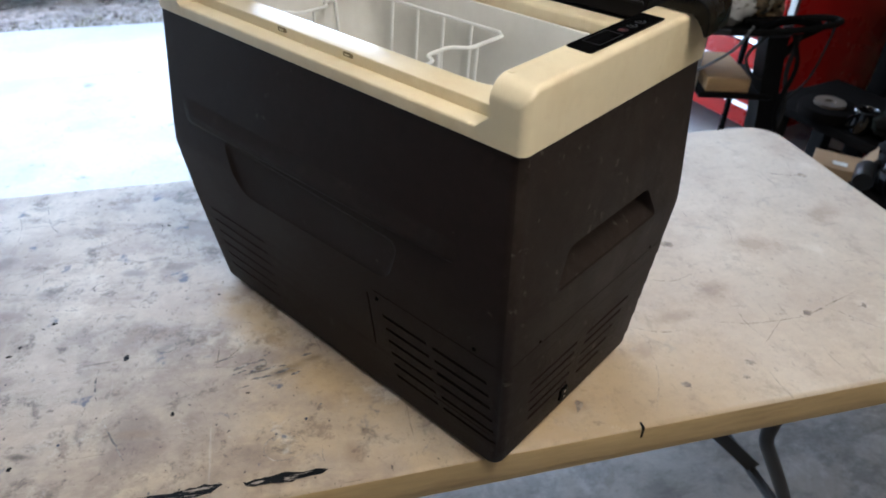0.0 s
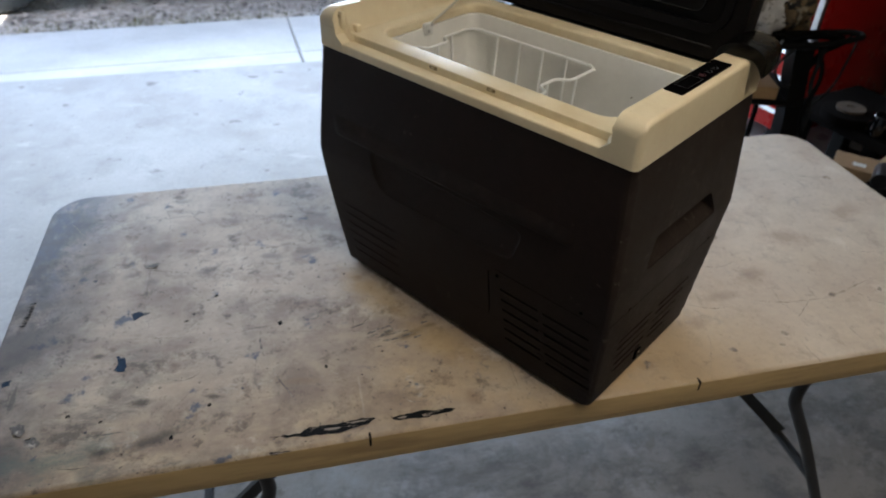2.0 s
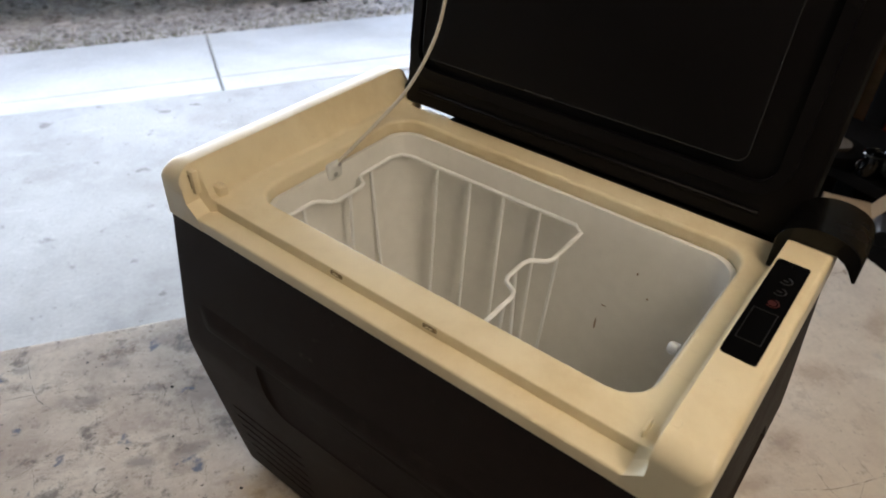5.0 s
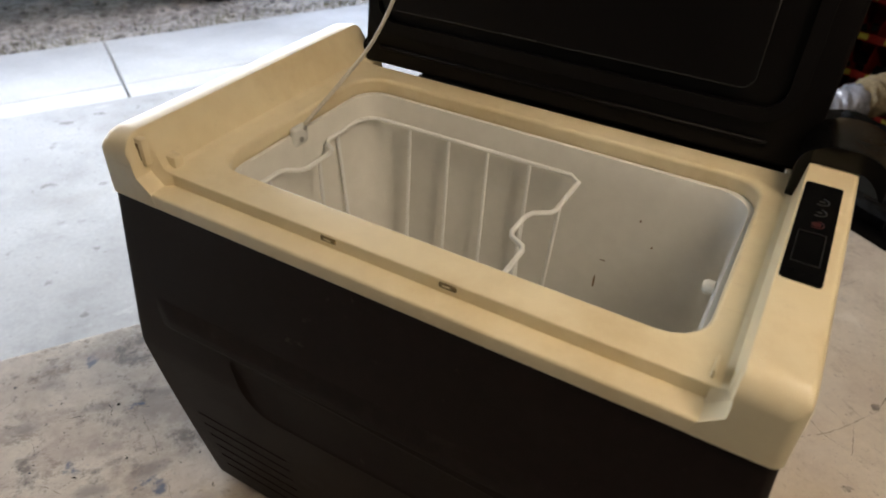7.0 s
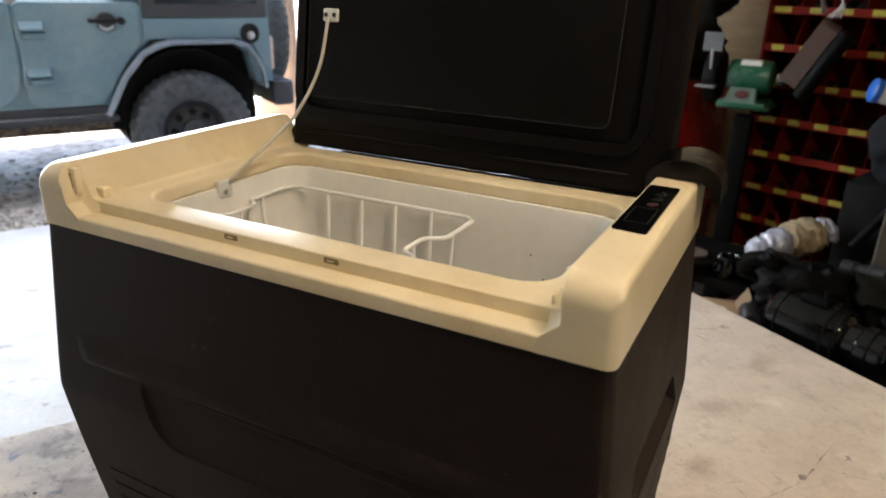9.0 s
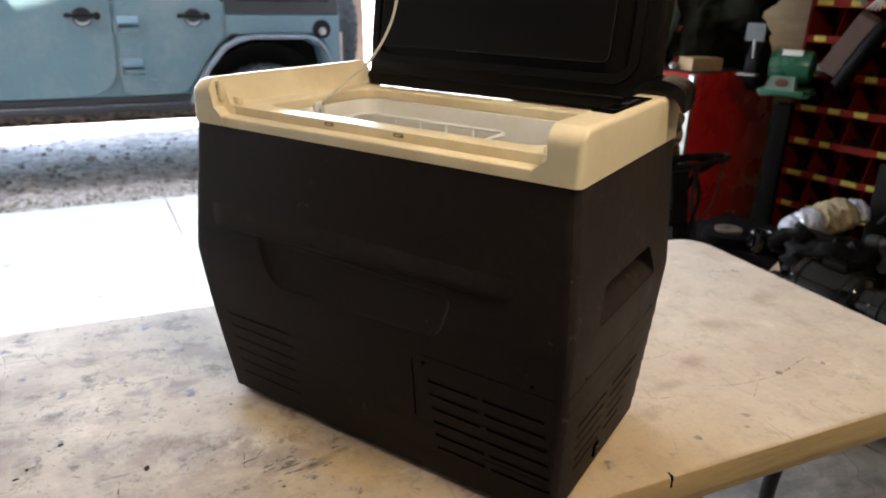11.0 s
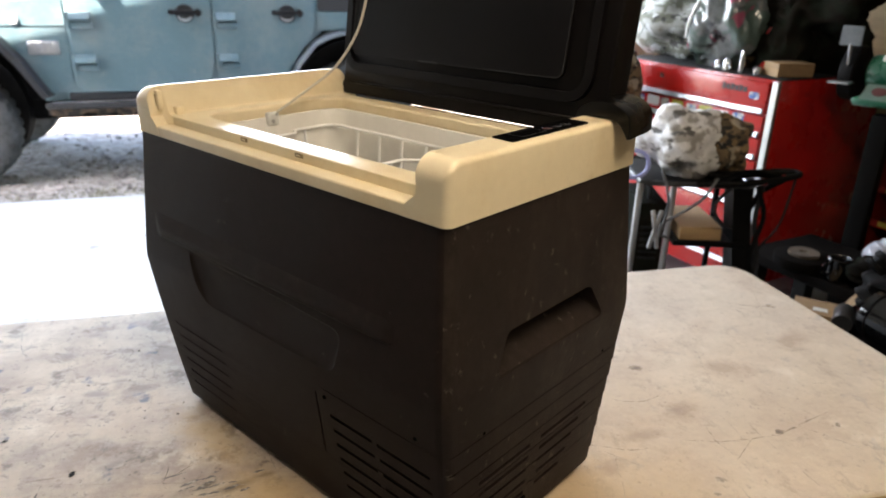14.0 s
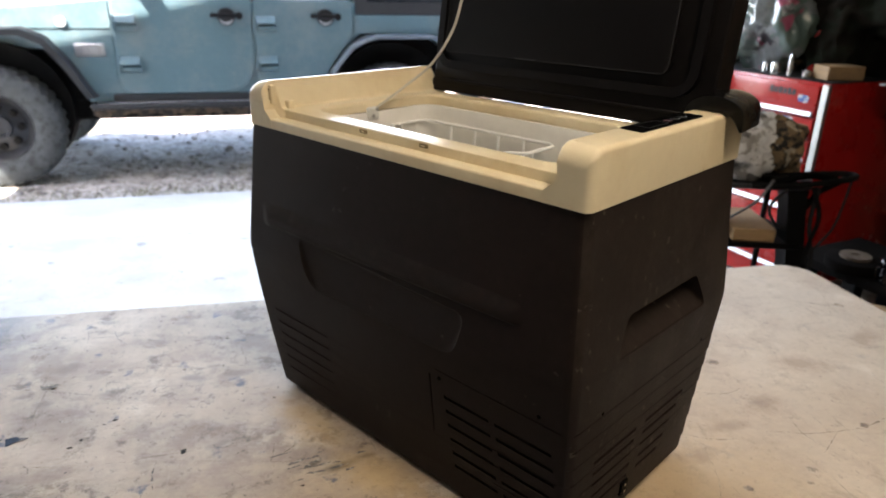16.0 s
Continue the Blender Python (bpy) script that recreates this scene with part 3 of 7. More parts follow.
M_SMUDGE = mat("grey_smudge", (0.13, 0.115, 0.11), 0.7, var=0.35, scale=40, bump=0, second=(0.45, 0.40, 0.34), mask=(0.50, 0.60), mask_scale=90)
M_BARK = mat("bark", (0.13, 0.085, 0.06), 0.9, var=0.35, scale=10, fine=60, bump=0.8, bump_scale=40, stretch=(1, 1, 0.3))
M_LEAF = mat("leaf", (0.05, 0.085, 0.025), 0.6, var=0.3, rand=0.2, bump=0)
M_TUBE = bpy.data.materials.new("lit_tube")
M_TUBE.use_nodes = True
M_TUBE.node_tree.nodes["Principled BSDF"].inputs["Emission Color"].default_value = (1, 0.88, 0.7, 1)
M_TUBE.node_tree.nodes["Principled BSDF"].inputs["Emission Strength"].default_value = 4

# ---- the garage and the ground ----
OUT = pose(0, DOOR_V, 0, 0, 0, 1.8)      # the street side lies slightly askew
WALLROT = 13.0                            # and so does the wall on the tool side


def structure(name, bm, material, label, m=None):
    return tagged(part(name, bm, material, None, "", m), label, name.split("_")[0], kind="structure")


bm = bmesh.new()
prism(bm, [(-3.6, -3.6), (3.95, -3.6), (2.33, DOOR_V + 0.02), (-3.6, DOOR_V + 0.02)], -0.12, 0, "z")
structure("floor", bm, M_FLOOR, "bare grey garage concrete, stained, worn smooth and shaded darker towards the bench")
floor = bpy.data.objects["floor"]
rf = random.Random(3)
for pts, w in (([(1.50, 1.05), (1.63, 0.68), (1.70, 0.455), (1.82, 0.05), (1.86, -0.5)], 0.004), ([(1.15, 0.10), (1.45, 0.42), (1.62, 0.70)], 0.0018), ([(0.75, 0.55), (1.10, 0.72), (1.40, 0.80)], 0.0014)):
    bm = bmesh.new()
    path = [p + Vector((rf.gauss(0, .006), rf.gauss(0, .006), 0)) for p in smooth_path([(x, y, 0.0006) for x, y in pts], 10)]
    rows = [(bm.verts.new(p + Vector((w * rf.uniform(.4, 1.2), 0, 0))), bm.verts.new(p - Vector((w * rf.uniform(.4, 1.2), 0, 0)))) for p in path]
    for a, c in zip(rows, rows[1:]):
        bm.faces.new((a[0], a[1], c[1], c[0]))
    part("floor_crack", bm, M_DIRT, floor, "fine brown crack in the concrete")
bm = bmesh.new()
prism(bm, [(-3.7, -3.7), (4.1, -3.7), (3.7, DOOR_V + 0.2), (-3.7, DOOR_V + 0.2)], 2.62, 2.74, "z")
structure("ceiling", bm, M_CEIL, "plain off-white garage ceiling")
# unseen roof and gable: pitch and height chosen to cast the slanting shade outside
EAVE_X, RIDGE_X, ROOF_LOW, ROOF_HIGH = -4.1, 0.3, 3.29, 4.83


def roof_z(x):
    """The height of the pitched roof's upper face over x."""
    return ROOF_LOW + (ROOF_HIGH - ROOF_LOW) * (1 - abs(x - RIDGE_X) / (RIDGE_X - EAVE_X))


bm = bmesh.new()
box(bm, (-3.7, -3.6, 0), (-3.55, DOOR_V, 3.2))
structure("wall_west", bm, M_WALL, "plain cream garage wall")
bm = bmesh.new()
box(bm, (-3.7, -3.75, 0), (4.1, -3.6, 2.62))
structure("wall_south", bm, M_WALL, "plain cream garage wall")
bm = bmesh.new()
box(bm, (-3.7, DOOR_V + 0.0, 0), (DOOR_L, DOOR_V + 0.2, 2.62))
box(bm, (DOOR_R, DOOR_V + 0.0, 0), (3.7, DOOR_V + 0.2, 2.62))
box(bm, (DOOR_L, DOOR_V + 0.001, DOOR_H), (DOOR_R, DOOR_V + 0.199, 2.62))
prism(bm, [(-3.7, 2.745), (4.1, 2.745), (4.1, roof_z(4.1) - 0.16), (RIDGE_X, ROOF_HIGH - 0.16), (-3.7, roof_z(-3.7) - 0.16)], DOOR_V, DOOR_V + 0.2, "y")
structure("wall_north", bm, M_WALL, "garage gable wall with the wide open vehicle door")
bm = bmesh.new()
far = 2 * RIDGE_X - EAVE_X
prism(bm, [(EAVE_X, ROOF_LOW - 0.15), (RIDGE_X, ROOF_HIGH - 0.15), (far, ROOF_LOW - 0.15), (far, ROOF_LOW), (RIDGE_X, ROOF_HIGH), (EAVE_X, ROOF_LOW)], -4.2, 4.10, "y")
structure("roof", bm, M_TRIM, "unseen dark pitched garage roof, its deep overhang set to shade the apron and car")
WALL_E = pose(2.66, 1.72, 0, 0, 0, WALLROT)
bm = bmesh.new()
box(bm, (0, -5.6, 0), (0.15, 1.74, 2.62))
structure("wall_east", bm, M_PLY, "garage side wall clad with tan plywood", WALL_E)

# ground outside: level apron, then falling gently to the street
bm = bmesh.new()
prof = [(-400, -0.16), (-8.0, -0.16), (-7.8, -0.16), (0.03, -0.10), (0.9, -0.10), (1.6, -0.15), (9, -0.17), (30, -0.16), (400, -0.16)]
us = [-400, -40, -12, -6, -3, 0, 3, 6, 12, 40, 400]
loft(bm, [[(u, v, z) for u in us] for v, z in prof], cap=False, closed=False)
structure("ground", bm, M_GRAVEL, "dusty gravel verge and street ground", OUT)


def slab(name, u0, u1, v0, v1, z0, z1):
    b = bmesh.new()
    loft(b, [[(u0, v0, -0.14), (u1, v0, -0.14), (u1, v1, -0.2), (u0, v1, -0.2)], [(u0, v0, z0 - .008), (u1, v0, z0 - .008), (u1, v1, z1 - .008), (u0, v1, z1 - .008)],
             [(u0 + .008, v0 + .008, z0), (u1 - .008, v0 + .008, z0), (u1 - .008, v1 - .008, z1), (u0 + .008, v1 - .008, z1)]])
    return b


drive = tagged(new("driveway"), "pale concrete driveway apron cast in separate slabs", "driveway", kind="structure")
drive.matrix_basis = OUT
for u0, u1 in ((-6.5, -3.25), (-3.24, -0.21), (-0.20, 2.85), (2.86, 6.5)):
    part("slab", slab("slab", u0, u1, 0.03, 0.255, -0.004, -0.020), M_DRIVE, drive)
    part("slab", slab("slab", u0, u1, 0.263, 1.14, -0.021, -0.085), M_DRIVE, drive)

# loose stones and dry tufts along the edge of the slabs
rnd = random.Random(4)
bm = bmesh.new()
bmesh.ops.create_icosphere(bm, subdivisions=1, radius=1)
ball_v, ball_f = [v.co.copy() for v in bm.verts], [[v.index for v in f.verts] for f in bm.faces]
bm.free()
verts, faces = [], []
for _ in range(3600):
    u, v = rnd.uniform(-5, 3.5), 1.16 + abs(rnd.gauss(0, 1.0))
    s = rnd.choice((0.006, 0.009, 0.012, 0.016, 0.022, 0.030)) * rnd.uniform(0.8, 1.2)
    z = -0.10 - 0.05 * min(1, max(0, (v - 0.9) / 0.7)) + s * 0.15
    k = Matrix.Translation((u, v, z)) @ pose(0, 0, 0, rnd.uniform(0, 40), 0, rnd.uniform(0, 180)) @ Matrix.Diagonal((s, s * rnd.uniform(.6, 1), s * rnd.uniform(.4, .7), 1))
    i = len(verts)
    verts += [tuple(k @ q) for q in ball_v]
    faces += [[i + n for n in f] for f in ball_f]
me = bpy.data.meshes.new("loose_gravel")
me.from_pydata(verts, [], faces)
me.materials.append(M_STONE)
gravel = new("loose_gravel", me)
gravel.matrix_basis = OUT
tagged(gravel, "loose grey-brown gravel along the slab edge", "gravel", kind="stuff")
bm = bmesh.new()
for _ in range(900):
    cu = rnd.choice((-2.4, -1.3, -0.5, 0.6, 1.5)) + rnd.gauss(0, 0.28)
    u, v = cu, 1.15 + abs(rnd.gauss(0.08, 0.12))
    h, a = rnd.uniform(0.02, 0.06), rnd.uniform(0, 6.28)
    p = Vector((u, v, -0.11))
    t = Vector((math.cos(a), math.sin(a), 0))
    vs = [bm.verts.new(p - t * .003), bm.verts.new(p + t * .003), bm.verts.new(p + Vector((math.sin(a) * h * .6, math.cos(a) * h * .6, h)))]
    bm.faces.new(vs)
tagged(part("dry_grass", bm, M_GRASS, None, "", OUT), "sparse dry grass tufts at the slab edge", "grass", kind="stuff")

# unseen ceiling fixture, added to house the warm lamp
for x, y in ((0.20, -0.70),):
    fx = thing("ceiling_light", pose(x, y, 2.5), "unseen white twin-tube ceiling light, added for the warm light on the table", "lamp", "ceiling lights")
    bm = bmesh.new()
    box(bm, (-0.12, -0.62, 0.03), (0.12, 0.62, 0.12), 0.01)
    part("housing", bm, M_WHITE, fx)
    for dx in (-0.06, 0.06):
        bm = bmesh.new()
        cyl(bm, (dx, -0.6, 0.0), (dx, 0.6, 0.0), 0.016, seg=10)
        part("tube", bm, M_TUBE, fx)

# ---- folding table ----
TAB = pose(0.033, 0.424, 0.74, 0, 0, -1.0)
TL, TW = 0.935, 0.393
table = thing("folding_table", TAB, "yellowed white plastic folding table, stained with paint and grime", "table")
bm = bmesh.new()
rings = []
for z, d in ((-0.058, 0.012), (-0.058, 0.0035), (-0.0445, 0.0025), (-0.0430, 0.0), (-0.0075, 0.0), (-0.0028, 0.0012), (-0.0007, 0.0040), (0.0, 0.0085)):
    rings.append(round_rect(-TL + d, -TW + d, TL - d, TW - d, 0.075 - d, z, 8))
loft(bm, rings)
bm.normal_update()
for f in bm.faces:
    f.material_index = 1 if f.normal.z < 0.5 else 0
part("tabletop", bm, [M_TABLE, M_SKIRT], table)
bm = bmesh.new()
loft(bm, [round_rect(-TL + 0.02, -TW + 0.02, TL - 0.02, TW - 0.02, 0.06, z, 8) for z in (-0.066, -0.0585)])
part("underside", bm, M_TABLE, table)


def table_leg(sx):
    """A pair of bent tube legs with their crossbar and two flat folding braces."""
    for y in (-0.304, 0.304):
        b = bmesh.new()
        tube(b, smooth_path([(sx * 0.548, y, -0.062), (sx * 0.530, y, -0.13), (sx * 0.520, y, -0.185), (sx * 0.524, y, -0.225), (sx * 0.550, y, -0.275), (sx * 0.612, y, -0.388), (sx * 0.724, y, -0.611), (sx * 0.782, y, -0.727)], 5), 0.0125, 10)
        leg = part("leg", b, M_STEEL_GREY, table, "grey tubular steel leg")
        b = bmesh.new()
        cyl(b, (sx * 0.788, y, -0.74), (sx * 0.776, y, -0.71), 0.016, seg=12)
        part("foot_cap", b, M_RUBBER, leg)
    b = bmesh.new()
    tube(b, [(sx * 0.684, -0.304, -0.53), (sx * 0.684, 0.304, -0.53)], 0.011, 8)
    part("crossbar", b, M_STEEL_GREY, table)
    for y in (-0.165, 0.165):
        b = bmesh.new()
        prism(b, [(sx * 0.262, -0.062), (sx * 0.290, -0.062), (sx * 0.700, -0.515), (sx * 0.676, -0.530)], y - 0.006, y + 0.006, "y")
        part("brace", b, M_STEEL_GREY, table, "flat grey steel folding brace")


table_leg(1)
table_leg(-1)


def blot(name, pts, material, seed, jag=0.004, z=0.0006, label=""):
    """A flat dried mark of paint or grime on the table top, with a ragged rim."""
    r = random.Random(seed)
    inv = TAB.inverted()
    P = [inv @ Vector((x, y, 0.74)) for x, y in pts]
    rim = []
    for a, b in zip(P, P[1:] + P[:1]):
        n = max(2, int((b - a).length / 0.007))
        for k in range(n):
            q = a.lerp(b, k / n)
            rim.append(Vector((q.x + r.uniform(-jag, jag), q.y + r.uniform(-jag, jag), z)))
    b = bmesh.new()
    f = b.faces.new([b.verts.new(p) for p in rim])
    bmesh.ops.triangulate(b, faces=[f])
    part(name, b, material, table, label)


def ring_pts(x, y, rx, ry, turn=0, n=10):
    c, s = math.cos(radians(turn)), math.sin(radians(turn))
    return [(x + rx * math.cos(a) * c - ry * math.sin(a) * s, y + rx * math.cos(a) * s + ry * math.sin(a) * c) for a in [2 * math.pi * k / n for k in range(n)]]


def stroke(name, pts, w, material, seed, z=0.0009):
    """A thin uneven stroke on the table top, tapering to both ends."""
    r = random.Random(seed)
    inv = TAB.inverted()
    path = smooth_path([inv @ Vector((x, y, 0.74)) for x, y in pts], 9)
    b = bmesh.new()
    rows = []
    n = len(path) - 1
    for k, p in enumerate(path):
        d = (path[min(n, k + 1)] - path[max(0, k - 1)]).normalized()
        h = w * (0.25 + 0.75 * math.sin(math.pi * k / n)) * r.uniform(0.5, 1.2)
        q = Vector((p.x + r.uniform(-.0008, .0008), p.y + r.uniform(-.0008, .0008), z))
        rows.append([b.verts.new((q.x - d.y * h, q.y + d.x * h, z)), b.verts.new((q.x + d.y * h, q.y - d.x * h, z))])
    for k in range(n):
        if r.random() < 0.88:
            b.faces.new((rows[k][0], rows[k][1], rows[k + 1][1], rows[k + 1][0]))
    part(name, b, material, table)


blot("paint_smear", [(-.47, .069), (-.426, .070), (-.401, .077), (-.367, .074), (-.332, .077), (-.308, .072), (-.325, .063), (-.369, .056), (-.402, .059), (-.436, .064)], M_PAINTBLK, 1, 0.0022, label="dried black paint smear")
blot("paint_smear", [(-.288, .068), (-.245, .071), (-.177, .064), (-.202, .057), (-.238, .056), (-.282, .060)], M_PAINTBLK, 2, 0.0017, label="dried black paint smear")
blot("paint_smear", [(-.471, .043), (-.437, .039), (-.47, .037)], M_PAINTBLK, 3, 0.001)
blot("paint_drip", [(-.709, .298), (-.699, .294), (-.689, .267), (-.693, .255), (-.709, .261), (-.706, .278)], M_PAINTBLUE, 4, 0.002, label="blue paint drip")
blot("paint_drip", [(-.697, .399), (-.683, .403), (-.665, .397), (-.679, .391), (-.688, .381)], M_PAINTBLUE, 5, 0.002)
blot("paint_drip", [(-.880, .268), (-.872, .273), (-.862, .274), (-.866, .264), (-.874, .260)], M_PAINTBLUE, 6, 0.003)
for x, y, r in ((-.831, .166, .013), (-.807, .135, .012), (-.674, .542, .014), (-.44, .32, .006), (-.372, .197, .004), (.321, .083, .007), (.156, .083, .009), (.414, .076, .005),
                (.436, .1, .008), (.596, .176, .008), (.89, .564, .010), (-.60, .36, .004), (-.55, .42, .004), (.47, .40, .012), (.70, .17, .006), (.136, .16, .006)):
    blot("spot", ring_pts(x, y, r, r * 0.65, 20 + 300 * x), (M_SMUDGE if r > 0.009 else M_PAINTBLK) if x < 0 else M_SCRATCH, int(1000 * (x + 2)), r * 0.35)
for k, (pts, w) in enumerate((([(-.787, .35), (-.629, .322), (-.476, .306)], .0004), ([(-.476, .306), (-.304, .268), (-.169, .233)], .0006), ([(-.474, .305), (-.475, .27), (-.470, .243)], .0014),
                              ([(-.46, .21), (-.445, .175), (-.426, .135)], .0012), ([(.429, .193), (.503, .173), (.591, .169)], .0009), ([(.591, .169), (.634, .182), (.712, .204)], .0016),
                              ([(.634, .182), (.66, .15), (.69, .11)], .0009), ([(-.62, .78), (-.60, .70), (-.57, .66)], .0009), ([(.30, .21), (.34, .19), (.38, .185)], .0012),
                              ([(-.75, .55), (-.66, .52), (-.60, .50)], .0009), ([(.80, .60), (.86, .57), (.90, .565)], .0014), ([(.35, .33), (.42, .30), (.47, .31)], .0009))):
    stroke("scratch", pts, w, M_SCRATCH if pts[0][0] > 0 or k < 2 else M_SMUDGE, 40 + k)
rk = random.Random(77)
# many fine scratches, mostly at the end where work was done
for k in range(64):
    x, y = (rk.uniform(-0.86, -0.15), rk.uniform(0.06, 0.78)) if k < 48 else (rk.uniform(0.25, 0.90), rk.uniform(0.10, 0.75))
    a, d = rk.uniform(0, 3.14), rk.choice((0.015, 0.025, 0.04, 0.07))
    bend = rk.uniform(-0.25, 0.25) * d
    stroke("scratch", [(x - d * math.cos(a), y - d * math.sin(a)), (x - bend * math.sin(a), y + bend * math.cos(a)), (x + d * math.cos(a), y + d * math.sin(a))], rk.choice((.0003, .0004, .0006)), M_SCRATCH if k >= 48 or d > 0.03 else rk.choice((M_SMUDGE, M_SCRATCH, M_PAINTBLK)), 700 + k)
# curled scuffs and a ring left by a can
for k, (x, y, r, a0, a1) in enumerate(((-.793, .706, .018, 20, 300), (-.492, .496, .013, 60, 330), (-.234, .109, .026, 0, 350), (-.385, .329, .014, 180, 400), (-.757, .525, .016, 0, 260), (-.60, .24, .030, 200, 330))):
    stroke("scuff", [(x + r * math.cos(radians(a0 + (a1 - a0) * n / 9)), y + 0.8 * r * math.sin(radians(a0 + (a1 - a0) * n / 9))) for n in range(10)], .0010, M_SMUDGE if k != 2 else M_SCRATCH, 790 + k)
for k in range(70):
    x, y, r = rk.uniform(-0.86, 0.05), rk.uniform(0.06, 0.78), rk.choice((0.0014, 0.0018, 0.0022, 0.003, 0.004))
    blot("spot", ring_pts(x, y, r, r * rk.uniform(0.5, 1.0), rk.uniform(0, 180), 8), rk.choice((M_PAINTBLK, M_SMUDGE, M_SMUDGE, M_PAINTBLUE)), 500 + k, r * 0.3)
for k in range(16):
    x, y = -.245 + rk.gauss(0, .032), .252 + rk.gauss(0, .013)
    blot("grime_fleck", ring_pts(x, y, rk.uniform(.004, .017), rk.uniform(.0010, .0028), rk.uniform(0, 35), 9), M_SMUDGE, 200 + k, 0.0009)
# moulded lettering strip near the table's end, unreadable
for k in range(9):
    stroke("lettering_bar", [(-.881 + .0008 * k, .405 + .0075 * k), (-.8755 + .0008 * k, .406 + .0075 * k), (-.870 + .0008 * k, .407 + .0075 * k)], .0026, M_PAINTBLK, 80 + k)
for x, y0 in ((0.225, 0.045), (-0.323, 0.05)):
    b = bmesh.new()
    p = TAB.inverted() @ Vector((x, y0, 0.74))
    box(b, (p.x - 0.0020, -TW - 0.0007, -0.019), (p.x + 0.0016, -TW + 0.010, 0.0006), 0.0006, 1)
    part("edge_nick", b, M_PAINTBLK, table, "dark nick in the edge")

# ---- portable cooler ----
CX, CY = -0.576, 0.341


def swell(z, front):
    """How far the cooler's side stands out beyond its rim at height z."""
    low = -0.016 if front else -0.006
    pts = [(0.0, low - 0.006), (0.010, low), (0.255, 0.0145), (0.285, 0.0128), (0.441, 0.0016)]
    for (a, p), (c, q) in zip(pts, pts[1:]):
        if z <= c:
            return p + (q - p) * (z - a) / (c - a)
    return 0.0


RIBS = [0.1976, 0.1729, 0.1480, 0.1229, 0.0974, 0.0682, 0.036]


def side_swell(z):
    """The wide end below the grip: lapped bands, each standing over the one below it."""
    def lean(h):
        return swell(h, 0) + 0.0040 * min(1.0, max(0.0, (0.255 - h) / 0.2))
    for hi, lo in zip(RIBS, RIBS[1:] + [0.012]):
        if lo < z < hi:
            return lean(hi) - 0.15 * (lean(hi) - lean(z))
    return lean(z)


def narrow_swell(z):
    """The narrow end draws in a little more towards its foot."""
    low = min(1.0, max(0.0, (0.255 - z) / 0.245))
    return swell(z, 0) * 1.08 - 0.0026 * low ** 3 + 0.0034 * math.sin(math.pi * low ** 0.8)


COOL = pose(0, 0, 0.74, 0, 0, -57)
cooler = thing("portable_cooler", COOL, "black portable cooler box with yellowed cream rim, lid propped open", "cooler")
bm = bmesh.new()
zs = sorted([0.007, 0.010, 0.016, 0.225, 0.250, 0.258, 0.270, 0.285, 0.33, 0.38, 0.441] + [r + d for r in RIBS for d in (-0.0012, 0.0004)])
loft(bm, [round_rect(CX - 0.0036 - narrow_swell(z) + (0.004 if z < .009 else 0), -swell(z, 1) + (0.004 if z < .009 else 0), side_swell(z) - (0.004 if z < .009 else 0), CY + swell(z, 1) - (0.004 if z < .009 else 0), 0.014, z, 5) for z in zs])
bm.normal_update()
# faces of the wide end: dusty black, its tone lightened against the front
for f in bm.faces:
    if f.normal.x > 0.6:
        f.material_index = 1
body = part("body", bm, [M_BLACK, M_LIGHTSIDE], cooler, "pebbled black plastic shell")
bm = bmesh.new()


def slit(x0, x1, z, d=0.0035, h=0.0050):
    """A vent slot in the sloping front."""
    y = -swell(z, 1)
    box(bm, (x0, y - 0.02, z - h / 2), (x1, y + d, z + h / 2))


for k in range(6):
    z = 0.161 - 0.0210 * k
    slit(-0.1755 + 0.002 * k, -0.1035 + 0.002 * k, z)
    slit(-0.0945 + 0.002 * k, -0.0135 + 0.002 * k, z)
    slit(-0.545 + 0.002 * k, -0.415, z - 0.010, 0.0012, 0.0036)
# slots in the side, shorter row by row
for k in range(5):
    z = 0.1305 - 0.0182 * k
    x = side_swell(z)
    box(bm, (x - 0.006, 0.055 + 0.003 * k, z - 0.0026), (x + 0.02, 0.151, z + 0.0026))
    box(bm, (x - 0.006, 0.174, z - 0.0026), (x + 0.02, 0.275 - 0.0115 * k, z + 0.0026))
# fine grooves under each lapped band, running a little way round the corner
for z in RIBS:
    x = side_swell(z - 0.002)
    box(bm, (x - 0.0016, -0.06, z - 0.0026), (x + 0.02, CY + 0.06, z - 0.0012))
for z in RIBS[:1] + RIBS[3:6]:
    y = -swell(z, 1)
    box(bm, (-0.100 if z < .19 else -0.187, y - 0.02, z - 0.0012), (0.03, y + 0.0008, z + 0.0008))
# seam of the vent panel
box(bm, (-0.1995, -0.05, 0.02), (-0.1970, -swell(0.1, 1) + 0.0012, 0.186))
# shallow tray in the front, with soft rounded walls


def soft_quad(pts, r, seg=4):
    """A four-cornered outline with its corners rounded off."""
    out = []
    P = [Vector(p) for p in pts]
    for k, p in enumerate(P):
        a, c = (P[k - 1] - p).normalized() * r, (P[(k + 1) % 4] - p).normalized() * r
        for n in range(seg + 1):
            t = n / seg
            out.append(p + a * (1 - t) ** 2 + c * t ** 2)
    return out


def tray_outline(grow, y):
    return [(x, y, z) for x, z in soft_quad([(-0.459 - grow, 0.296 + grow), (-0.139 + grow, 0.288 + grow), (-0.160 + grow, 0.230 - grow), (-0.430 - grow, 0.225 - grow)], 0.02)]


loft(bm, [tray_outline(g, y) for g, y in ((0.004, -0.05), (0.004, -0.0140), (0.0025, -0.0122), (0.0, -0.0105), (-0.004, -0.0097))])
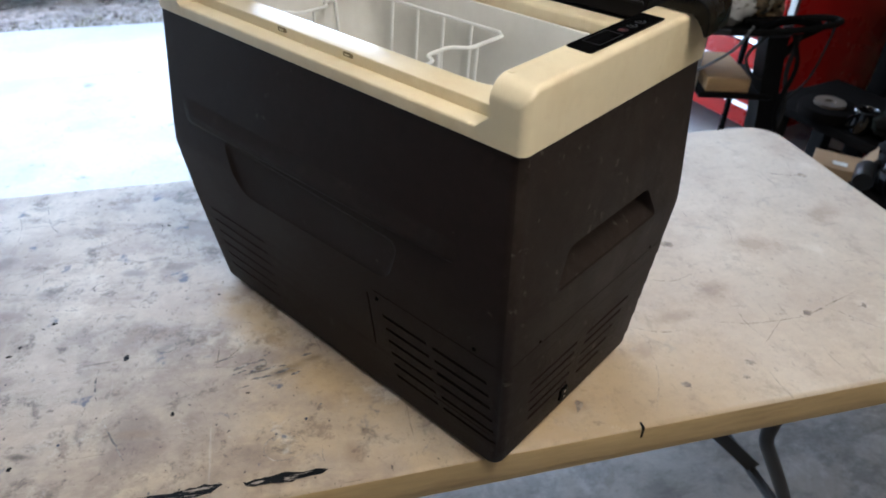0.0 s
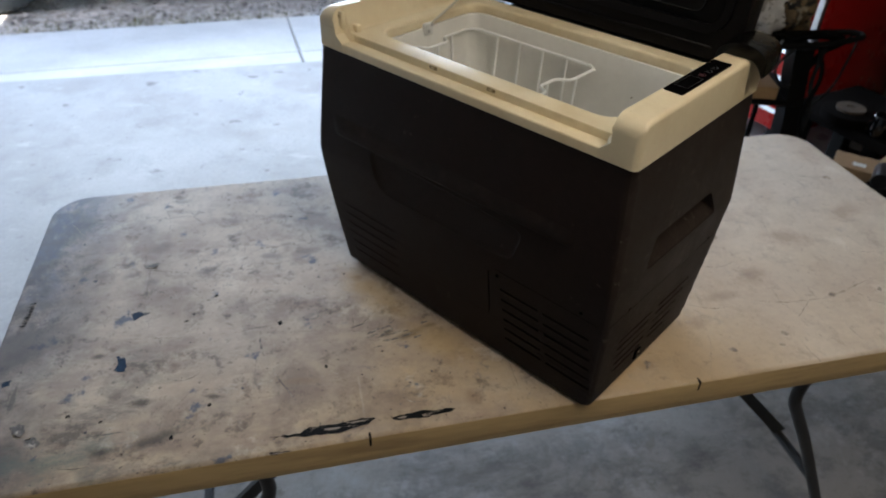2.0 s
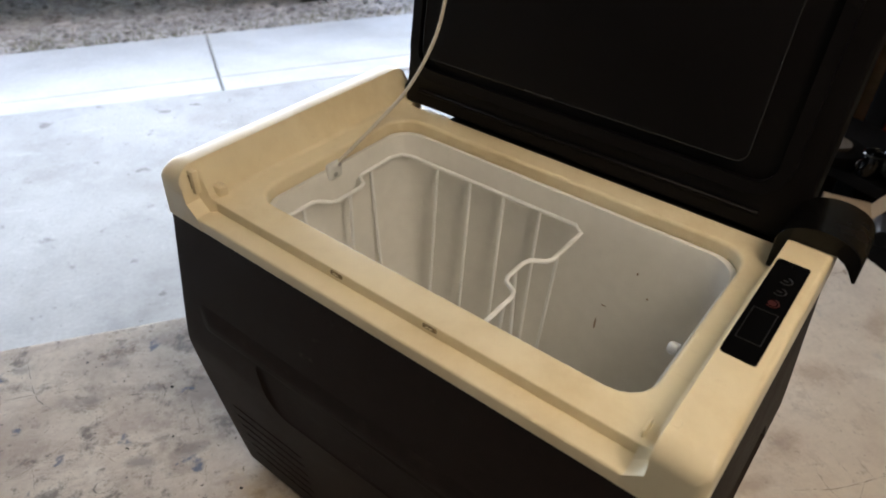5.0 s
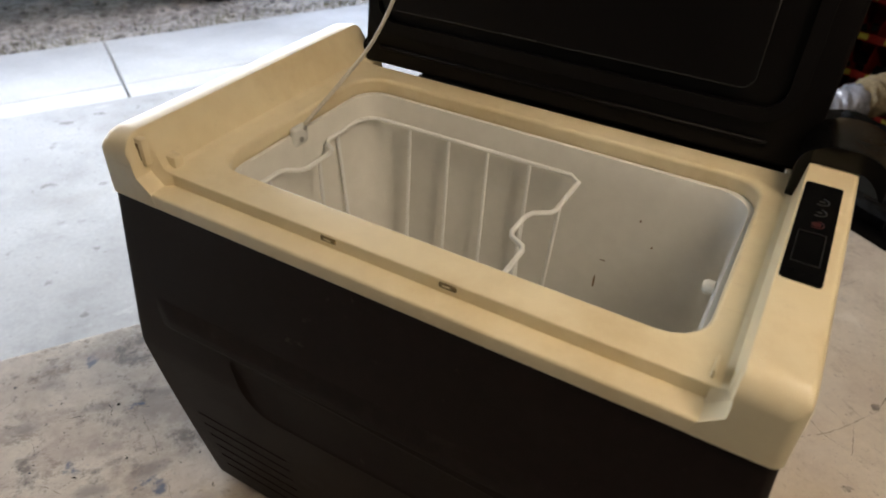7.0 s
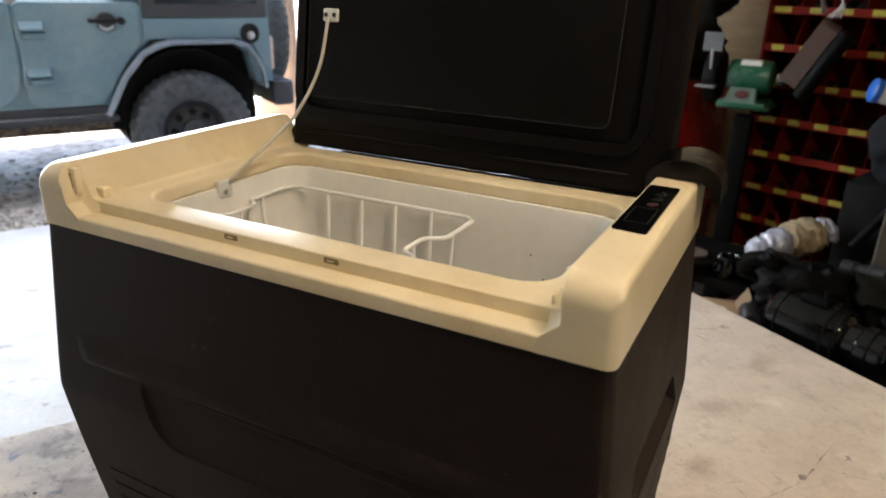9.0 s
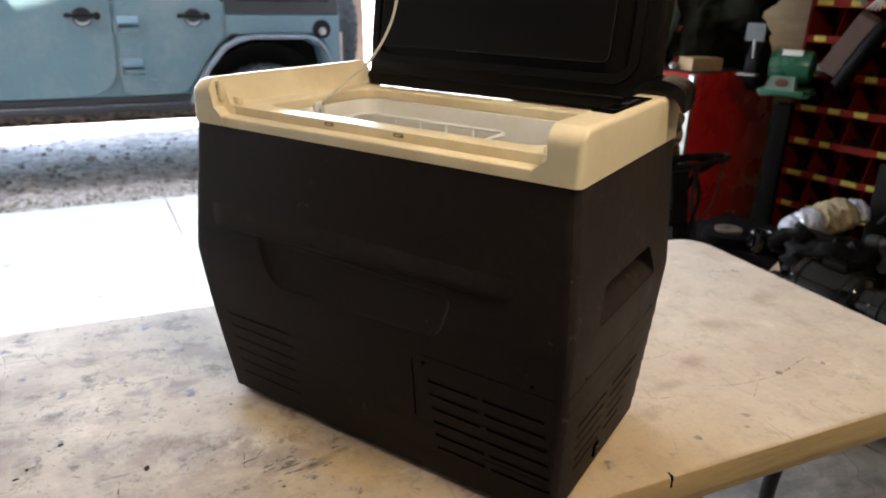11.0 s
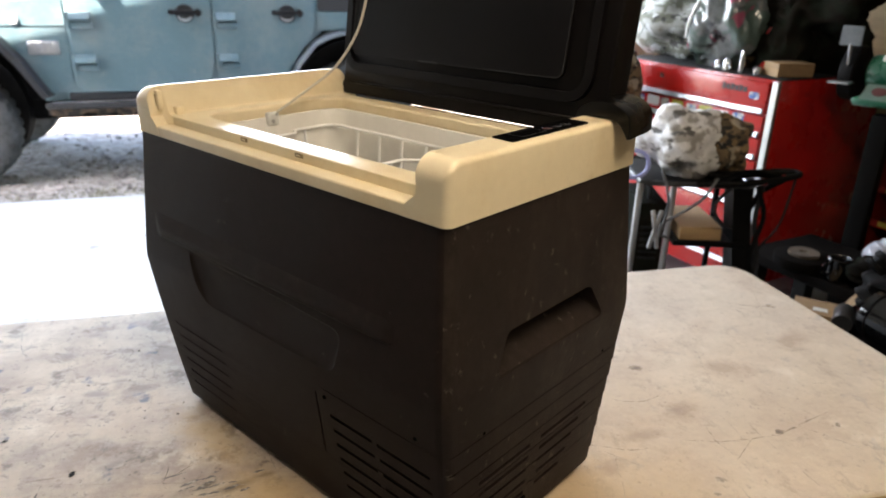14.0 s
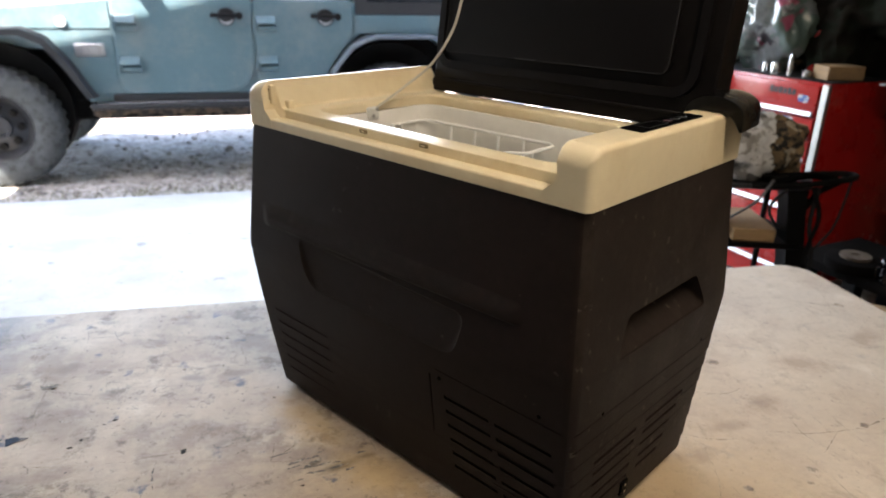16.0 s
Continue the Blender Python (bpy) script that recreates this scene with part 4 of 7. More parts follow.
# grip in the side: deep under its upper edge, running out below
loft(bm, [[(x, y, z) for y, z in soft_quad([(a, z1), (c, z1), (c2, z0), (a2, z0)], r)] for x, a, c, a2, c2, z0, z1, r in (
    (0.05, 0.078, 0.256, 0.050, 0.300, 0.232, 0.3135, 0.012), (0.0150, 0.084, 0.253, 0.066, 0.284, 0.2590, 0.3115, 0.011), (0.0125, 0.086, 0.251, 0.069, 0.281, 0.2620, 0.3095, 0.010), (0.002, 0.088, 0.250, 0.079, 0.268, 0.2760, 0.3085, 0.008), (-0.030, 0.092, 0.246, 0.090, 0.248, 0.2960, 0.3080, 0.003))])
loft(bm, [round_rect(-0.515, 0.037, -0.050, 0.304, 0.02, z) for z in (0.088, 0.47)])
cut(body, bm)
body.data.materials.append(M_DUSTY)
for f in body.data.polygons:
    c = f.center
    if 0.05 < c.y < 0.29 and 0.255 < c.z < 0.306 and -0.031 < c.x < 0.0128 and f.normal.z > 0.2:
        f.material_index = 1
# broad soft ledge moulded above the tray, turned down at its end
bm = bmesh.new()


def band_outline(w, lift):
    a = soft_quad([(-0.552, 0.333), (-0.058, 0.331), (-0.056, 0.303), (-0.548, 0.294)], 0.012)
    c = soft_quad([(-0.530, 0.3115), (-0.074, 0.3150), (-0.072, 0.3065), (-0.527, 0.3035)], 0.004)
    return [(p[0] + (q[0] - p[0]) * w, -swell(p[1] + (q[1] - p[1]) * w, 1) - lift, p[1] + (q[1] - p[1]) * w) for p, q in zip(a, c)]


loft(bm, [band_outline(w, l) for w, l in ((0.0, -0.006), (0.0, -0.0003), (0.3, 0.0008), (0.7, 0.0030), (1.0, 0.0040))])
part("moulded_ledge", bm, M_SCUFF, cooler, "scuffed moulded ledge", sharp=60)
bm = bmesh.new()
box(bm, (-0.004, 0.138, 0.032), (0.0055, 0.154, 0.052), 0.001, 1)
sock = part("power_socket", bm, M_GLOSS, cooler, "small black power socket")
bm = bmesh.new()
for dz in (0.037, 0.047):
    cyl(bm, (0.005, 0.146, dz), (0.0062, 0.146, dz), 0.0022, seg=8)
part("socket_pin", bm, M_CHROME, sock)
for x in (-0.53, -0.045):
    for y in (0.06, 0.29):
        bm = bmesh.new()
        cyl(bm, (x, y, 0.0), (x, y, 0.009), 0.017, seg=14)
        part("foot", bm, M_RUBBER, cooler)
for x, y, z in ((-0.181, -swell(.186, 1), .186), (-0.03, -swell(.2, 1), .206), (0.0095, 0.055, 0.2), (0.0095, 0.30, 0.2)):
    bm = bmesh.new()
    r = bmesh.ops.create_icosphere(bm, subdivisions=2, radius=0.0028)
    bmesh.ops.translate(bm, vec=(x, y, z), verts=r["verts"])
    part("screw", bm, M_GLOSS, cooler)


def ring_frame(bm, out, inn, ro, ri, z0, z1, bev=0.003, lip=0.002):
    """A flat frame with a rounded outer edge and a rounded inner lip."""
    a = [round_rect(*out, ro, z0)]
    for k in range(5):
        t = radians(22.5 * k)
        d = bev * (1 - math.cos(t))
        a.append(round_rect(out[0] + d, out[1] + d, out[2] - d, out[3] - d, ro, z1 - bev + bev * math.sin(t)))
    for k in range(6):
        t = radians(90 - 18 * k)
        d = lip * (1 - math.cos(t))
        a.append(round_rect(inn[0] - d, inn[1] - d, inn[2] + d, inn[3] + d, ri + d, z1 - lip + lip * math.sin(t)))
    a.append(round_rect(*inn, ri, z0))
    rows = [[bm.verts.new(p) for p in r] for r in a]
    n = len(rows[0])
    for p, q in zip(rows, rows[1:] + rows[:1]):
        for i in range(n):
            bm.faces.new((p[i], p[(i + 1) % n], q[(i + 1) % n], q[i]))


OPEN = (-0.499, 0.053, -0.064, 0.289)
bm = bmesh.new()
XL = CX - 0.0032
ring_frame(bm, (XL + 0.0003, -0.0032, 0.0029, CY + 0.0022), OPEN, 0.012, 0.03, 0.4415, 0.455, 0.0025)
ring_frame(bm, (-0.548, 0.018, -0.034, 0.3185), OPEN, 0.004, 0.03, 0.450, 0.467, 0.0014, 0.0045)


def bolster(out_x, sign, high, top, back, front, lean):
    """One raised end of the rim: rounded at both ends and along its top; sign points outward."""
    y0, y1, R, rc, z0 = -0.0035, CY + 0.0025, 0.020, 0.009, 0.470
    ds = [0.0, 0.0004, 0.0015, 0.0035, 0.006, 0.009, 0.0125, 0.0165, 0.0195, 0.0220, 0.026, 0.05]
    ys = [(y0 + d, d) for d in ds] + [(y1 - d, d) for d in reversed(ds)]
    rings = []
    for n, (y, d) in enumerate(ys):
        cap = high - R + math.sqrt(max(0.0, R * R - max(0.0, R - d) ** 2))
        inset = rc - math.sqrt(max(0.0, rc * rc - max(0.0, rc - d) ** 2))
        w = 0.0 if n >= 12 else min(1.0, max(0.0, (0.0205 - d) / 0.0015))
        inner = [(b[0] + (f[0] - b[0]) * w, b[1] + (f[1] - b[1]) * w) for b, f in zip(back, front)]
        ring = []
        for x, z in [(out_x, 0.4415), (out_x - sign * lean * 0.4, 0.470)] + top + inner:
            edge = out_x - sign * inset
            x = min(x, edge) if sign > 0 else max(x, edge)
            if z > z0:
                z = z0 + (z - z0) * (cap - z0) / (high - z0)
            ring.append((x, y, z))
        rings.append(ring)
    loft(bm, rings)


def top_curve(out_x, in_x, sign, high, ro, ri, fall):
    """The top of a bolster from its outer to its inner side, falling a little outward."""
    pts = []
    for k in range(7):
        t = radians(15 * k)
        pts.append((out_x - sign * ro * (1 - math.cos(t)), high - fall - ro + ro * math.sin(t)))
    for k in range(6):
        t = radians(90 - 18 * k)
        pts.append((in_x + sign * ri * (1 - math.cos(t)), high - ri + ri * math.sin(t)))
    return pts


bolster(XL, -1, 0.505, top_curve(XL + 0.0045, -0.5420, -1, 0.505, 0.011, 0.0012, 0.0025), [(-0.5345, 0.4890), (-0.5305, 0.4780), (-0.5265, 0.4690), (-0.5240, 0.4676), (-0.515, 0.4655), (-0.515, 0.4415)],
        [(-0.5385, 0.4890), (-0.5375, 0.4780), (-0.5365, 0.4680), (-0.5360, 0.4660), (-0.522, 0.4545), (-0.518, 0.4415)], 0.0045)
bolster(0.0032, 1, 0.503, top_curve(0.0028, -0.0370, 1, 0.503, 0.006, 0.0012, 0.0008), [(-0.0380, 0.490), (-0.0390, 0.478), (-0.0402, 0.469), (-0.0425, 0.4676), (-0.050, 0.4655), (-0.050, 0.4415)],
        [(-0.0362, 0.490), (-0.0362, 0.478), (-0.0362, 0.468), (-0.0366, 0.4660), (-0.0505, 0.4545), (-0.054, 0.4415)], 0.0008)
rim = part("rim", bm, M_CREAM, cooler, "yellowed cream plastic rim", sharp=30)
for x in (-0.345, -0.237):
    bm = bmesh.new()
    box(bm, (x - 0.0075, 0.0170, 0.4598), (x + 0.0075, 0.0215, 0.4650), 0.0012, 2)
    part("latch_catch", bm, M_GRUBBY, rim, "dirty latch slot")
    bm = bmesh.new()
    box(bm, (x - 0.0045, 0.0167, 0.4612), (x + 0.0035, 0.0205, 0.4636), 0.0008, 1)
    part("catch_tongue", bm, M_CREAM, rim)
bm = bmesh.new()
box(bm, (-0.5455, 0.0075, 0.4735), (-0.5325, 0.0150, 0.4995), 0.0018, 2)
part("latch_plate", bm, M_CREAM, rim)
bm = bmesh.new()
box(bm, (-0.5410, 0.0068, 0.4780), (-0.5370, 0.0110, 0.4955), 0.0010, 1)
part("latch_slot", bm, M_GRUBBY, rim)
bm = bmesh.new()
box(bm, (-0.0362, 0.0150, 0.4950), (-0.0285, 0.0220, 0.5033), 0.0006, 1)
part("latch_plate", bm, M_CREAM, rim)
for lo, hi in (((-0.531, 0.026, 0.463), (-0.519, 0.037, 0.4775)), ((-0.0525, 0.024, 0.463), (-0.0500, 0.041, 0.474))):
    bm = bmesh.new()
    box(bm, lo, hi, 0.002, 2)
    part("latch_post", bm, M_CREAM, rim)
# control panel on the wide end
bm = bmesh.new()
prism(bm, [(p[0], p[1]) for p in round_rect(-0.0350, 0.1015, -0.0078, 0.2415, 0.003, 0, 3)], 0.5020, 0.5040, "z")
panel = part("control_panel", bm, M_GLOSS, cooler, "glossy black touch panel with faint icons")
bm = bmesh.new()
for a, c in (((-0.0310, 0.1225), (-0.0304, 0.1650)), ((-0.0125, 0.1225), (-0.0119, 0.1650)), ((-0.0310, 0.1225), (-0.0119, 0.1231)), ((-0.0310, 0.1644), (-0.0119, 0.1650))):
    box(bm, (*a, 0.5040), (*c, 0.5044))
part("display_outline", bm, M_GREYPRINT, panel)


def icon(y, material, solid=False):
    """A round touch mark, open at one side."""
    b = bmesh.new()
    if solid:
        prism(b, [(-0.0205 + 0.0034 * math.cos(t), y + 0.0034 * math.sin(t)) for t in [2 * math.pi * k / 14 for k in range(14)]], 0.5040, 0.5043, "z")
    tube(b, [(-0.0205 + 0.0052 * math.cos(t), y + 0.0052 * math.sin(t), 0.5041) for t in [-2.2 + 0.3 * k for k in range(13)]], 0.0005, 5)
    box(b, (-0.0225, y - 0.0005, 0.5040), (-0.0185, y + 0.0005, 0.5044))
    part("icon", b, material, panel)


icon(0.1775, M_REDPRINT, True)
icon(0.1955, M_GREYPRINT)
icon(0.2125, M_GREYPRINT)

# liner
bm = bmesh.new()
o = OPEN
rings = [round_rect(o[0] + d, o[1] + d, o[2] - d, o[3] - d, 0.032, z, 5) for z, d in ((0.4510, 0.0005), (0.4505, 0.004), (0.44, 0.0065), (0.415, 0.008), (0.25, 0.014), (0.105, 0.020))]
rings.append(round_rect(o[0] + .03, o[1] + .03, o[2] - .03, o[3] - .03, 0.02, 0.10))
rows = [[bm.verts.new(p) for p in r] for r in rings]
for a, c in zip(rows, rows[1:]):
    for i in range(len(a)):
        k = (i + 1) % len(a)
        bm.faces.new((a[i], a[k], c[k], c[i]))
bm.faces.new(rows[-1])
outer = [round_rect(o[0] - .012, o[1] - .012, o[2] + .012, o[3] + .012, 0.03, z, 5) for z in (0.085, 0.449)]
rows2 = [[bm.verts.new(p) for p in r] for r in outer]
for i in range(len(rows2[0])):
    k = (i + 1) % len(rows2[0])
    bm.faces.new((rows2[0][i], rows2[0][k], rows2[1][k], rows2[1][i]))
    bm.faces.new((rows2[1][i], rows2[1][k], rows[0][k], rows[0][i]))
bm.faces.new(rows2[0][::-1])
liner = part("liner", bm, M_LINER, cooler, "white plastic inner liner with brown spots")
for x, z in ((-0.161, 0.394), (-0.195, 0.302), (-0.144, 0.368), (-0.190, 0.334)):
    bm = bmesh.new()
    r = bmesh.ops.create_icosphere(bm, subdivisions=1, radius=0.0017)
    yy = OPEN[3] - 0.008 - 0.006 * (0.415 - z) / 0.165
    bmesh.ops.transform(bm, matrix=Matrix.Translation((x, yy, z)) @ Matrix.Diagonal((2.2 if x == -0.190 else 0.8, .2, {-0.195: 7, -0.190: 0.5}.get(x, 1), 1)), verts=r["verts"])
    part("rust_spot", bm, M_RUST, liner)
bm = bmesh.new()
lathe(bm, [(0.006, 0), (0.006, 0.006), (0.004, 0.009)], 12, Matrix.Translation((-0.071, 0.150, 0.440)) @ pose(0, 0, 0, 0, -90, 0))
part("lamp_knob", bm, M_WHITE, liner, "small white knob")
# vent grille on the left inner wall
# slots are grey bars, the shade inside them put into the colour
for k in range(6):
    bm = bmesh.new()
    box(bm, (-0.4955, 0.132 + 0.0065 * k, 0.368), (-0.4928, 0.1355 + 0.0065 * k, 0.390))
    part("grille_slot", bm, M_SLOTSHADE, liner)

# wire basket hung in the liner
basket = thing("wire_basket", COOL, "white coated wire basket hanging inside the cooler", "basket")
ZT = 0.427
top = [(-0.470, 0.271), (-0.238, 0.273), (-0.226, 0.263), (-0.226, 0.205), (-0.229, 0.198), (-0.243, 0.188), (-0.246, 0.180), (-0.246, 0.152), (-0.243, 0.145), (-0.229, 0.137), (-0.226, 0.130), (-0.226, 0.078), (-0.238, 0.068),
       (-0.478, 0.068), (-0.488, 0.078), (-0.488, 0.120), (-0.484, 0.127), (-0.472, 0.134), (-0.469, 0.142), (-0.469, 0.178), (-0.473, 0.186), (-0.484, 0.192), (-0.488, 0.200), (-0.488, 0.252), (-0.482, 0.266)]
bm = bmesh.new()
tube(bm, [(x, y, ZT) for x, y in top], 0.0025, 8, True)
part("top_wire", bm, M_WIRE, basket)
ZB = 0.20
bm = bmesh.new()
tube(bm, [(x, y, ZB) for x, y in ((-0.47, 0.258), (-0.24, 0.260), (-0.24, 0.08), (-0.47, 0.08))], 0.0022, 8, True)
part("bottom_wire", bm, M_WIRE, basket)
wires = [((x, 0.272), (x, 0.259)) for x in (-0.430, -0.380, -0.332, -0.283)] + [((x, 0.068), (x, 0.08)) for x in (-0.430, -0.380, -0.332, -0.283)]
wires += [((-0.226, y), (-0.24, y)) for y in (0.215, 0.115)] + [((-0.246, 0.166), (-0.24, 0.166))] + [((-0.488, y), (-0.47, y)) for y in (0.215, 0.105)] + [((-0.469, 0.16), (-0.47, 0.16))]
for (x0, y0), (x1, y1) in wires:
    bm = bmesh.new()
    cyl(bm, (x0, y0, ZT), (x1, y1, ZB), 0.0021, seg=8)
    part("upright_wire", bm, M_WIRE, basket)
for y in (0.12, 0.16, 0.205):
    bm = bmesh.new()
    cyl(bm, (-0.47, y, ZB), (-0.24, y, ZB), 0.0018, seg=6)
    part("floor_wire", bm, M_WIRE, basket)

# lid, swung up on its rear hinge; its own axes: x along, y depth away from the front, z up the open lid
LID = pose(0, 0.312, 0.4695, -8, 0, 0)
bm = bmesh.new()
box(bm, (-0.526, 0.012, 0), (-0.036, 0.058, 0.318), 0.004, 3)
lid = part("lid", bm, M_LID, cooler, "black plastic lid standing open", LID)
lid.matrix_basis = LID
bm = bmesh.new()


def lid_ring(bm, x0, z0, x1, z1, w, y0, y1, r):
    """A raised rounded frame on the lid's inner face."""
    a = [(p[0], p[1]) for p in round_rect(x0, z0, x1, z1, r, 0, 6)]
    c = [(p[0], p[1]) for p in round_rect(x0 + w, z0 + w, x1 - w, z1 - w, max(0.004, r - w), 0, 6)]
    rows = [[bm.verts.new((x, y, z)) for x, z in q] for q, y in ((a, y1), (a, y0 + .002), (a, y0), (c, y0), (c, y1))]
    n = len(a)
    for p, q in zip(rows, rows[1:]):
        for i in range(n):
            bm.faces.new((p[i], p[(i + 1) % n], q[(i + 1) % n], q[i]))


lid_ring(bm, -0.519, 0.038, -0.058, 0.306, 0.013, 0.004, 0.014, 0.035)
part("gasket", bm, M_LID, lid, "black rubber gasket")
bm = bmesh.new()
prism(bm, [(x, z) for x, z, _ in round_rect(-0.498, 0.066, -0.101, 0.296, 0.012, 0, 4)], 0.0035, 0.014, "y")
part("inner_panel", bm, M_LID, lid)
bm = bmesh.new()
lid_ring(bm, -0.499, 0.065, -0.100, 0.297, 0.0014, 0.0026, 0.006, 0.012)
part("panel_bead", bm, mat("grey_bead", (0.022, 0.022, 0.023), 0.22, var=0.1, bump=0), lid, "thin grey bead round the panel")
bm = bmesh.new()
box(bm, (-0.505, 0.0085, 0.0175), (-0.075, 0.014, 0.0215), 0.001, 1)
part("lower_bead", bm, M_LID, lid)
bm = bmesh.new()
cyl(bm, (-0.532, 0.030, 0.012), (-0.522, 0.030, 0.012), 0.014, seg=16)
part("hinge_pin", bm, M_LID, lid)
bm = bmesh.new()
box(bm, (-0.476, 0.0, 0.158), (-0.454, 0.005, 0.174), 0.002, 2)
clip = part("cord_clip", bm, M_WHITE, lid, "white cord clip")
bm = bmesh.new()
for x in (-0.471, -0.459):
    cyl(bm, (x, -0.0006, 0.166), (x, 0.002, 0.166), 0.003, seg=10)
part("clip_screw", bm, M_STEEL_GREY, clip)
bm = bmesh.new()
box(bm, (-0.455, 0.3190, 0.4545), (-0.052, 0.343, 0.4630), 0.0015, 1)
part("hinge_rail", bm, M_LID, cooler, "black hinge rail behind the opening")
# curved hinge cover over the wide end
bm = bmesh.new()
dome = [(-0.0115 + 0.0355 * math.cos(radians(180 - 9 * k)), 0.5010 + 0.0215 * math.sin(radians(180 - 9 * k))) for k in range(21)]
prof = [(-0.0470, 0.4690)] + dome + [(0.0247, 0.4930), (0.0250, 0.4840), (0.0232, 0.4838), (0.0175, 0.4930), (0.0120, 0.4990), (0.0045, 0.5036), (-0.0340, 0.5036), (-0.0360, 0.4690)]
mid = Vector((-0.0115, 0.5036))
loft(bm, [[(mid.x + (x - mid.x) * k, y, mid.y + (z + rise - mid.y) * (k if z > mid.y else 1.0)) for x, z in prof] for y, k, rise in ((0.2755, 0.975, 0.0), (0.2763, 0.992, 0.0), (0.2785, 1.0, 0.0), (0.3200, 1.0, 0.003), (0.3340, 0.93, 0.004))])
part("hinge_cover", bm, M_HINGE, cooler, "domed black hinge cover", sharp=30)
bm = bmesh.new()
cyl(bm, (-0.045, 0.335, 0.490), (-0.02, 0.335, 0.490), 0.018, seg=16)
part("hinge_knuckle", bm, M_LID, cooler)
# stay cord and its foot
p1 = LID @ Vector((-0.465, -0.003, 0.164))
p0 = Vector((-0.4925, 0.166, 0.456))
mid = p0.lerp(p1, 0.55) + Vector((0.004, 0.012, -0.034))
bm = bmesh.new()
tube(bm, smooth_path([p0, p0.lerp(mid, 0.5) + Vector((0, 0, -0.002)), mid, mid.lerp(p1, 0.55) + Vector((0.004, 0.004, -0.010)), p1], 7), 0.0021, 8)
part("stay_cord", bm, M_CORD, cooler, "beige braided stay cord")
bm = bmesh.new()
box(bm, (-0.4985, 0.150, 0.438), (-0.4895, 0.172, 0.459), 0.004, 3)
foot = part("cord_anchor", bm, M_WHITE, cooler, "white cord anchor")
bm = bmesh.new()
cyl(bm, (-0.4897, 0.159, 0.4455), (-0.4888, 0.159, 0.4455), 0.0030, seg=10)
cyl(bm, (-0.4897, 0.166, 0.4555), (-0.4888, 0.166, 0.4555), 0.0026, seg=10)
part("anchor_screw", bm, M_ALU, foot)

# ---- the off-road car outside ----
CAR = OUT @ pose(0, 5.2 - DOOR_V, -0.155)
car = thing("off_road_car", CAR, "teal four-door off-road car parked on gravel, flared black fenders", "car")
YN, YF = 0.06, 1.62
bm = bmesh.new()
# tub: rear body, cut away over the wheel
prism(bm, [(-1.45, 0.62), (-1.45, 1.36), (1.335, 1.36), (1.345, 0.80), (1.22, 0.80), (1.17, 1.02), (1.00, 1.13), (0.46, 1.13), (0.25, 0.95), (0.12, 0.62)], YN, YF, "y")
carbody = part("body", bm, M_TEAL, car, "teal painted body")
bm = bmesh.new()
box(bm, (-2.95, 0.35, 1.02), (-1.40, 1.33, 1.34), 0.05, 3)
box(bm, (-1.62, YN + 0.02, 0.62), (-1.40, YF - 0.02, 1.33), 0.02, 2)
box(bm, (-2.60, 0.20, 1.00), (-1.45, 1.48, 1.20), 0.04, 2)
part("hood", bm, M_TEAL, car)
bm = bmesh.new()
box(bm, (-2.6, 0.30, 0.45), (1.1, 1.38, 0.80), 0.03, 1)
part("underbody", bm, M_DARK, car)


def flare(name, pts, w, material):
    """A fender flare: a thick arched lip."""
    b = bmesh.new()
    inner = [(x, z) for x, z in pts]
    n = len(inner)
    c = Vector((sum(p[0] for p in inner) / n, 0.55))
    outer = [((Vector(p) - c).normalized() * w + Vector(p)) for p in inner]
    rows = []
    for (xi, zi), (xo, zo) in zip(inner, outer):
        rows.append([(xi, -0.05, zi), (xi, 0.22, zi), (xo, 0.22, zo), (xo, 0.02, zo), ((xi + xo * 3) / 4, -0.045, (zi + zo * 3) / 4)])
    loft(b, rows)
    return part(name, b, material, car, "grey plastic fender flare")


flare("fender_flare", [(0.13, 0.62), (0.27, 0.875), (0.40, 1.025), (0.50, 1.075), (0.60, 1.10), (1.04, 1.10), (1.13, 1.07), (1.19, 1.00), (1.24, 0.88), (1.26, 0.76)], 0.03, M_LIP)
flare("fender_flare", [(-2.85, 0.86), (-2.72, 1.03), (-2.55, 1.11), (-2.0, 1.12), (-1.86, 1.06), (-1.74, 0.90), (-1.60, 0.66)], 0.06, M_TRIM)
# closed inner arches
for lo, hi in (((0.16, YN + 0.20, 0.60), (1.26, YF - 0.2, 1.12)), ((-2.86, YN + 0.20, 0.60), (-1.60, YF - 0.2, 1.08))):
    bm = bmesh.new()
    box(bm, lo, hi, 0.05, 2)
    part("inner_arch", bm, M_DARK, car)
for x in (-2.25, 0.72):
    bm = bmesh.new()
    lathe(bm, [(0.50, 0.10), (0.50, 0.3), (0.05, 0.32), (0.05, 0.30), (0.47, 0.28), (0.47, 0.10)], 28, Matrix.Translation((x, 0.05, 0.56)) @ pose(0, 0, 0, -90, 0, 0))
    part("wheel_well", bm, M_DARK, car)


def corners(pts, seg=6):
    """An outline through (x, z, radius) corners, each rounded by its radius."""
    out = []
    P = [Vector(p[:2]) for p in pts]
    for k, p in enumerate(P):
        r = pts[k][2]
        a, c = (P[k - 1] - p).normalized() * r, (P[(k + 1) % len(P)] - p).normalized() * r
        for n in range(seg + 1):
            t = n / seg
            out.append(p + a * (1 - t) ** 2 + c * t ** 2)
    return out


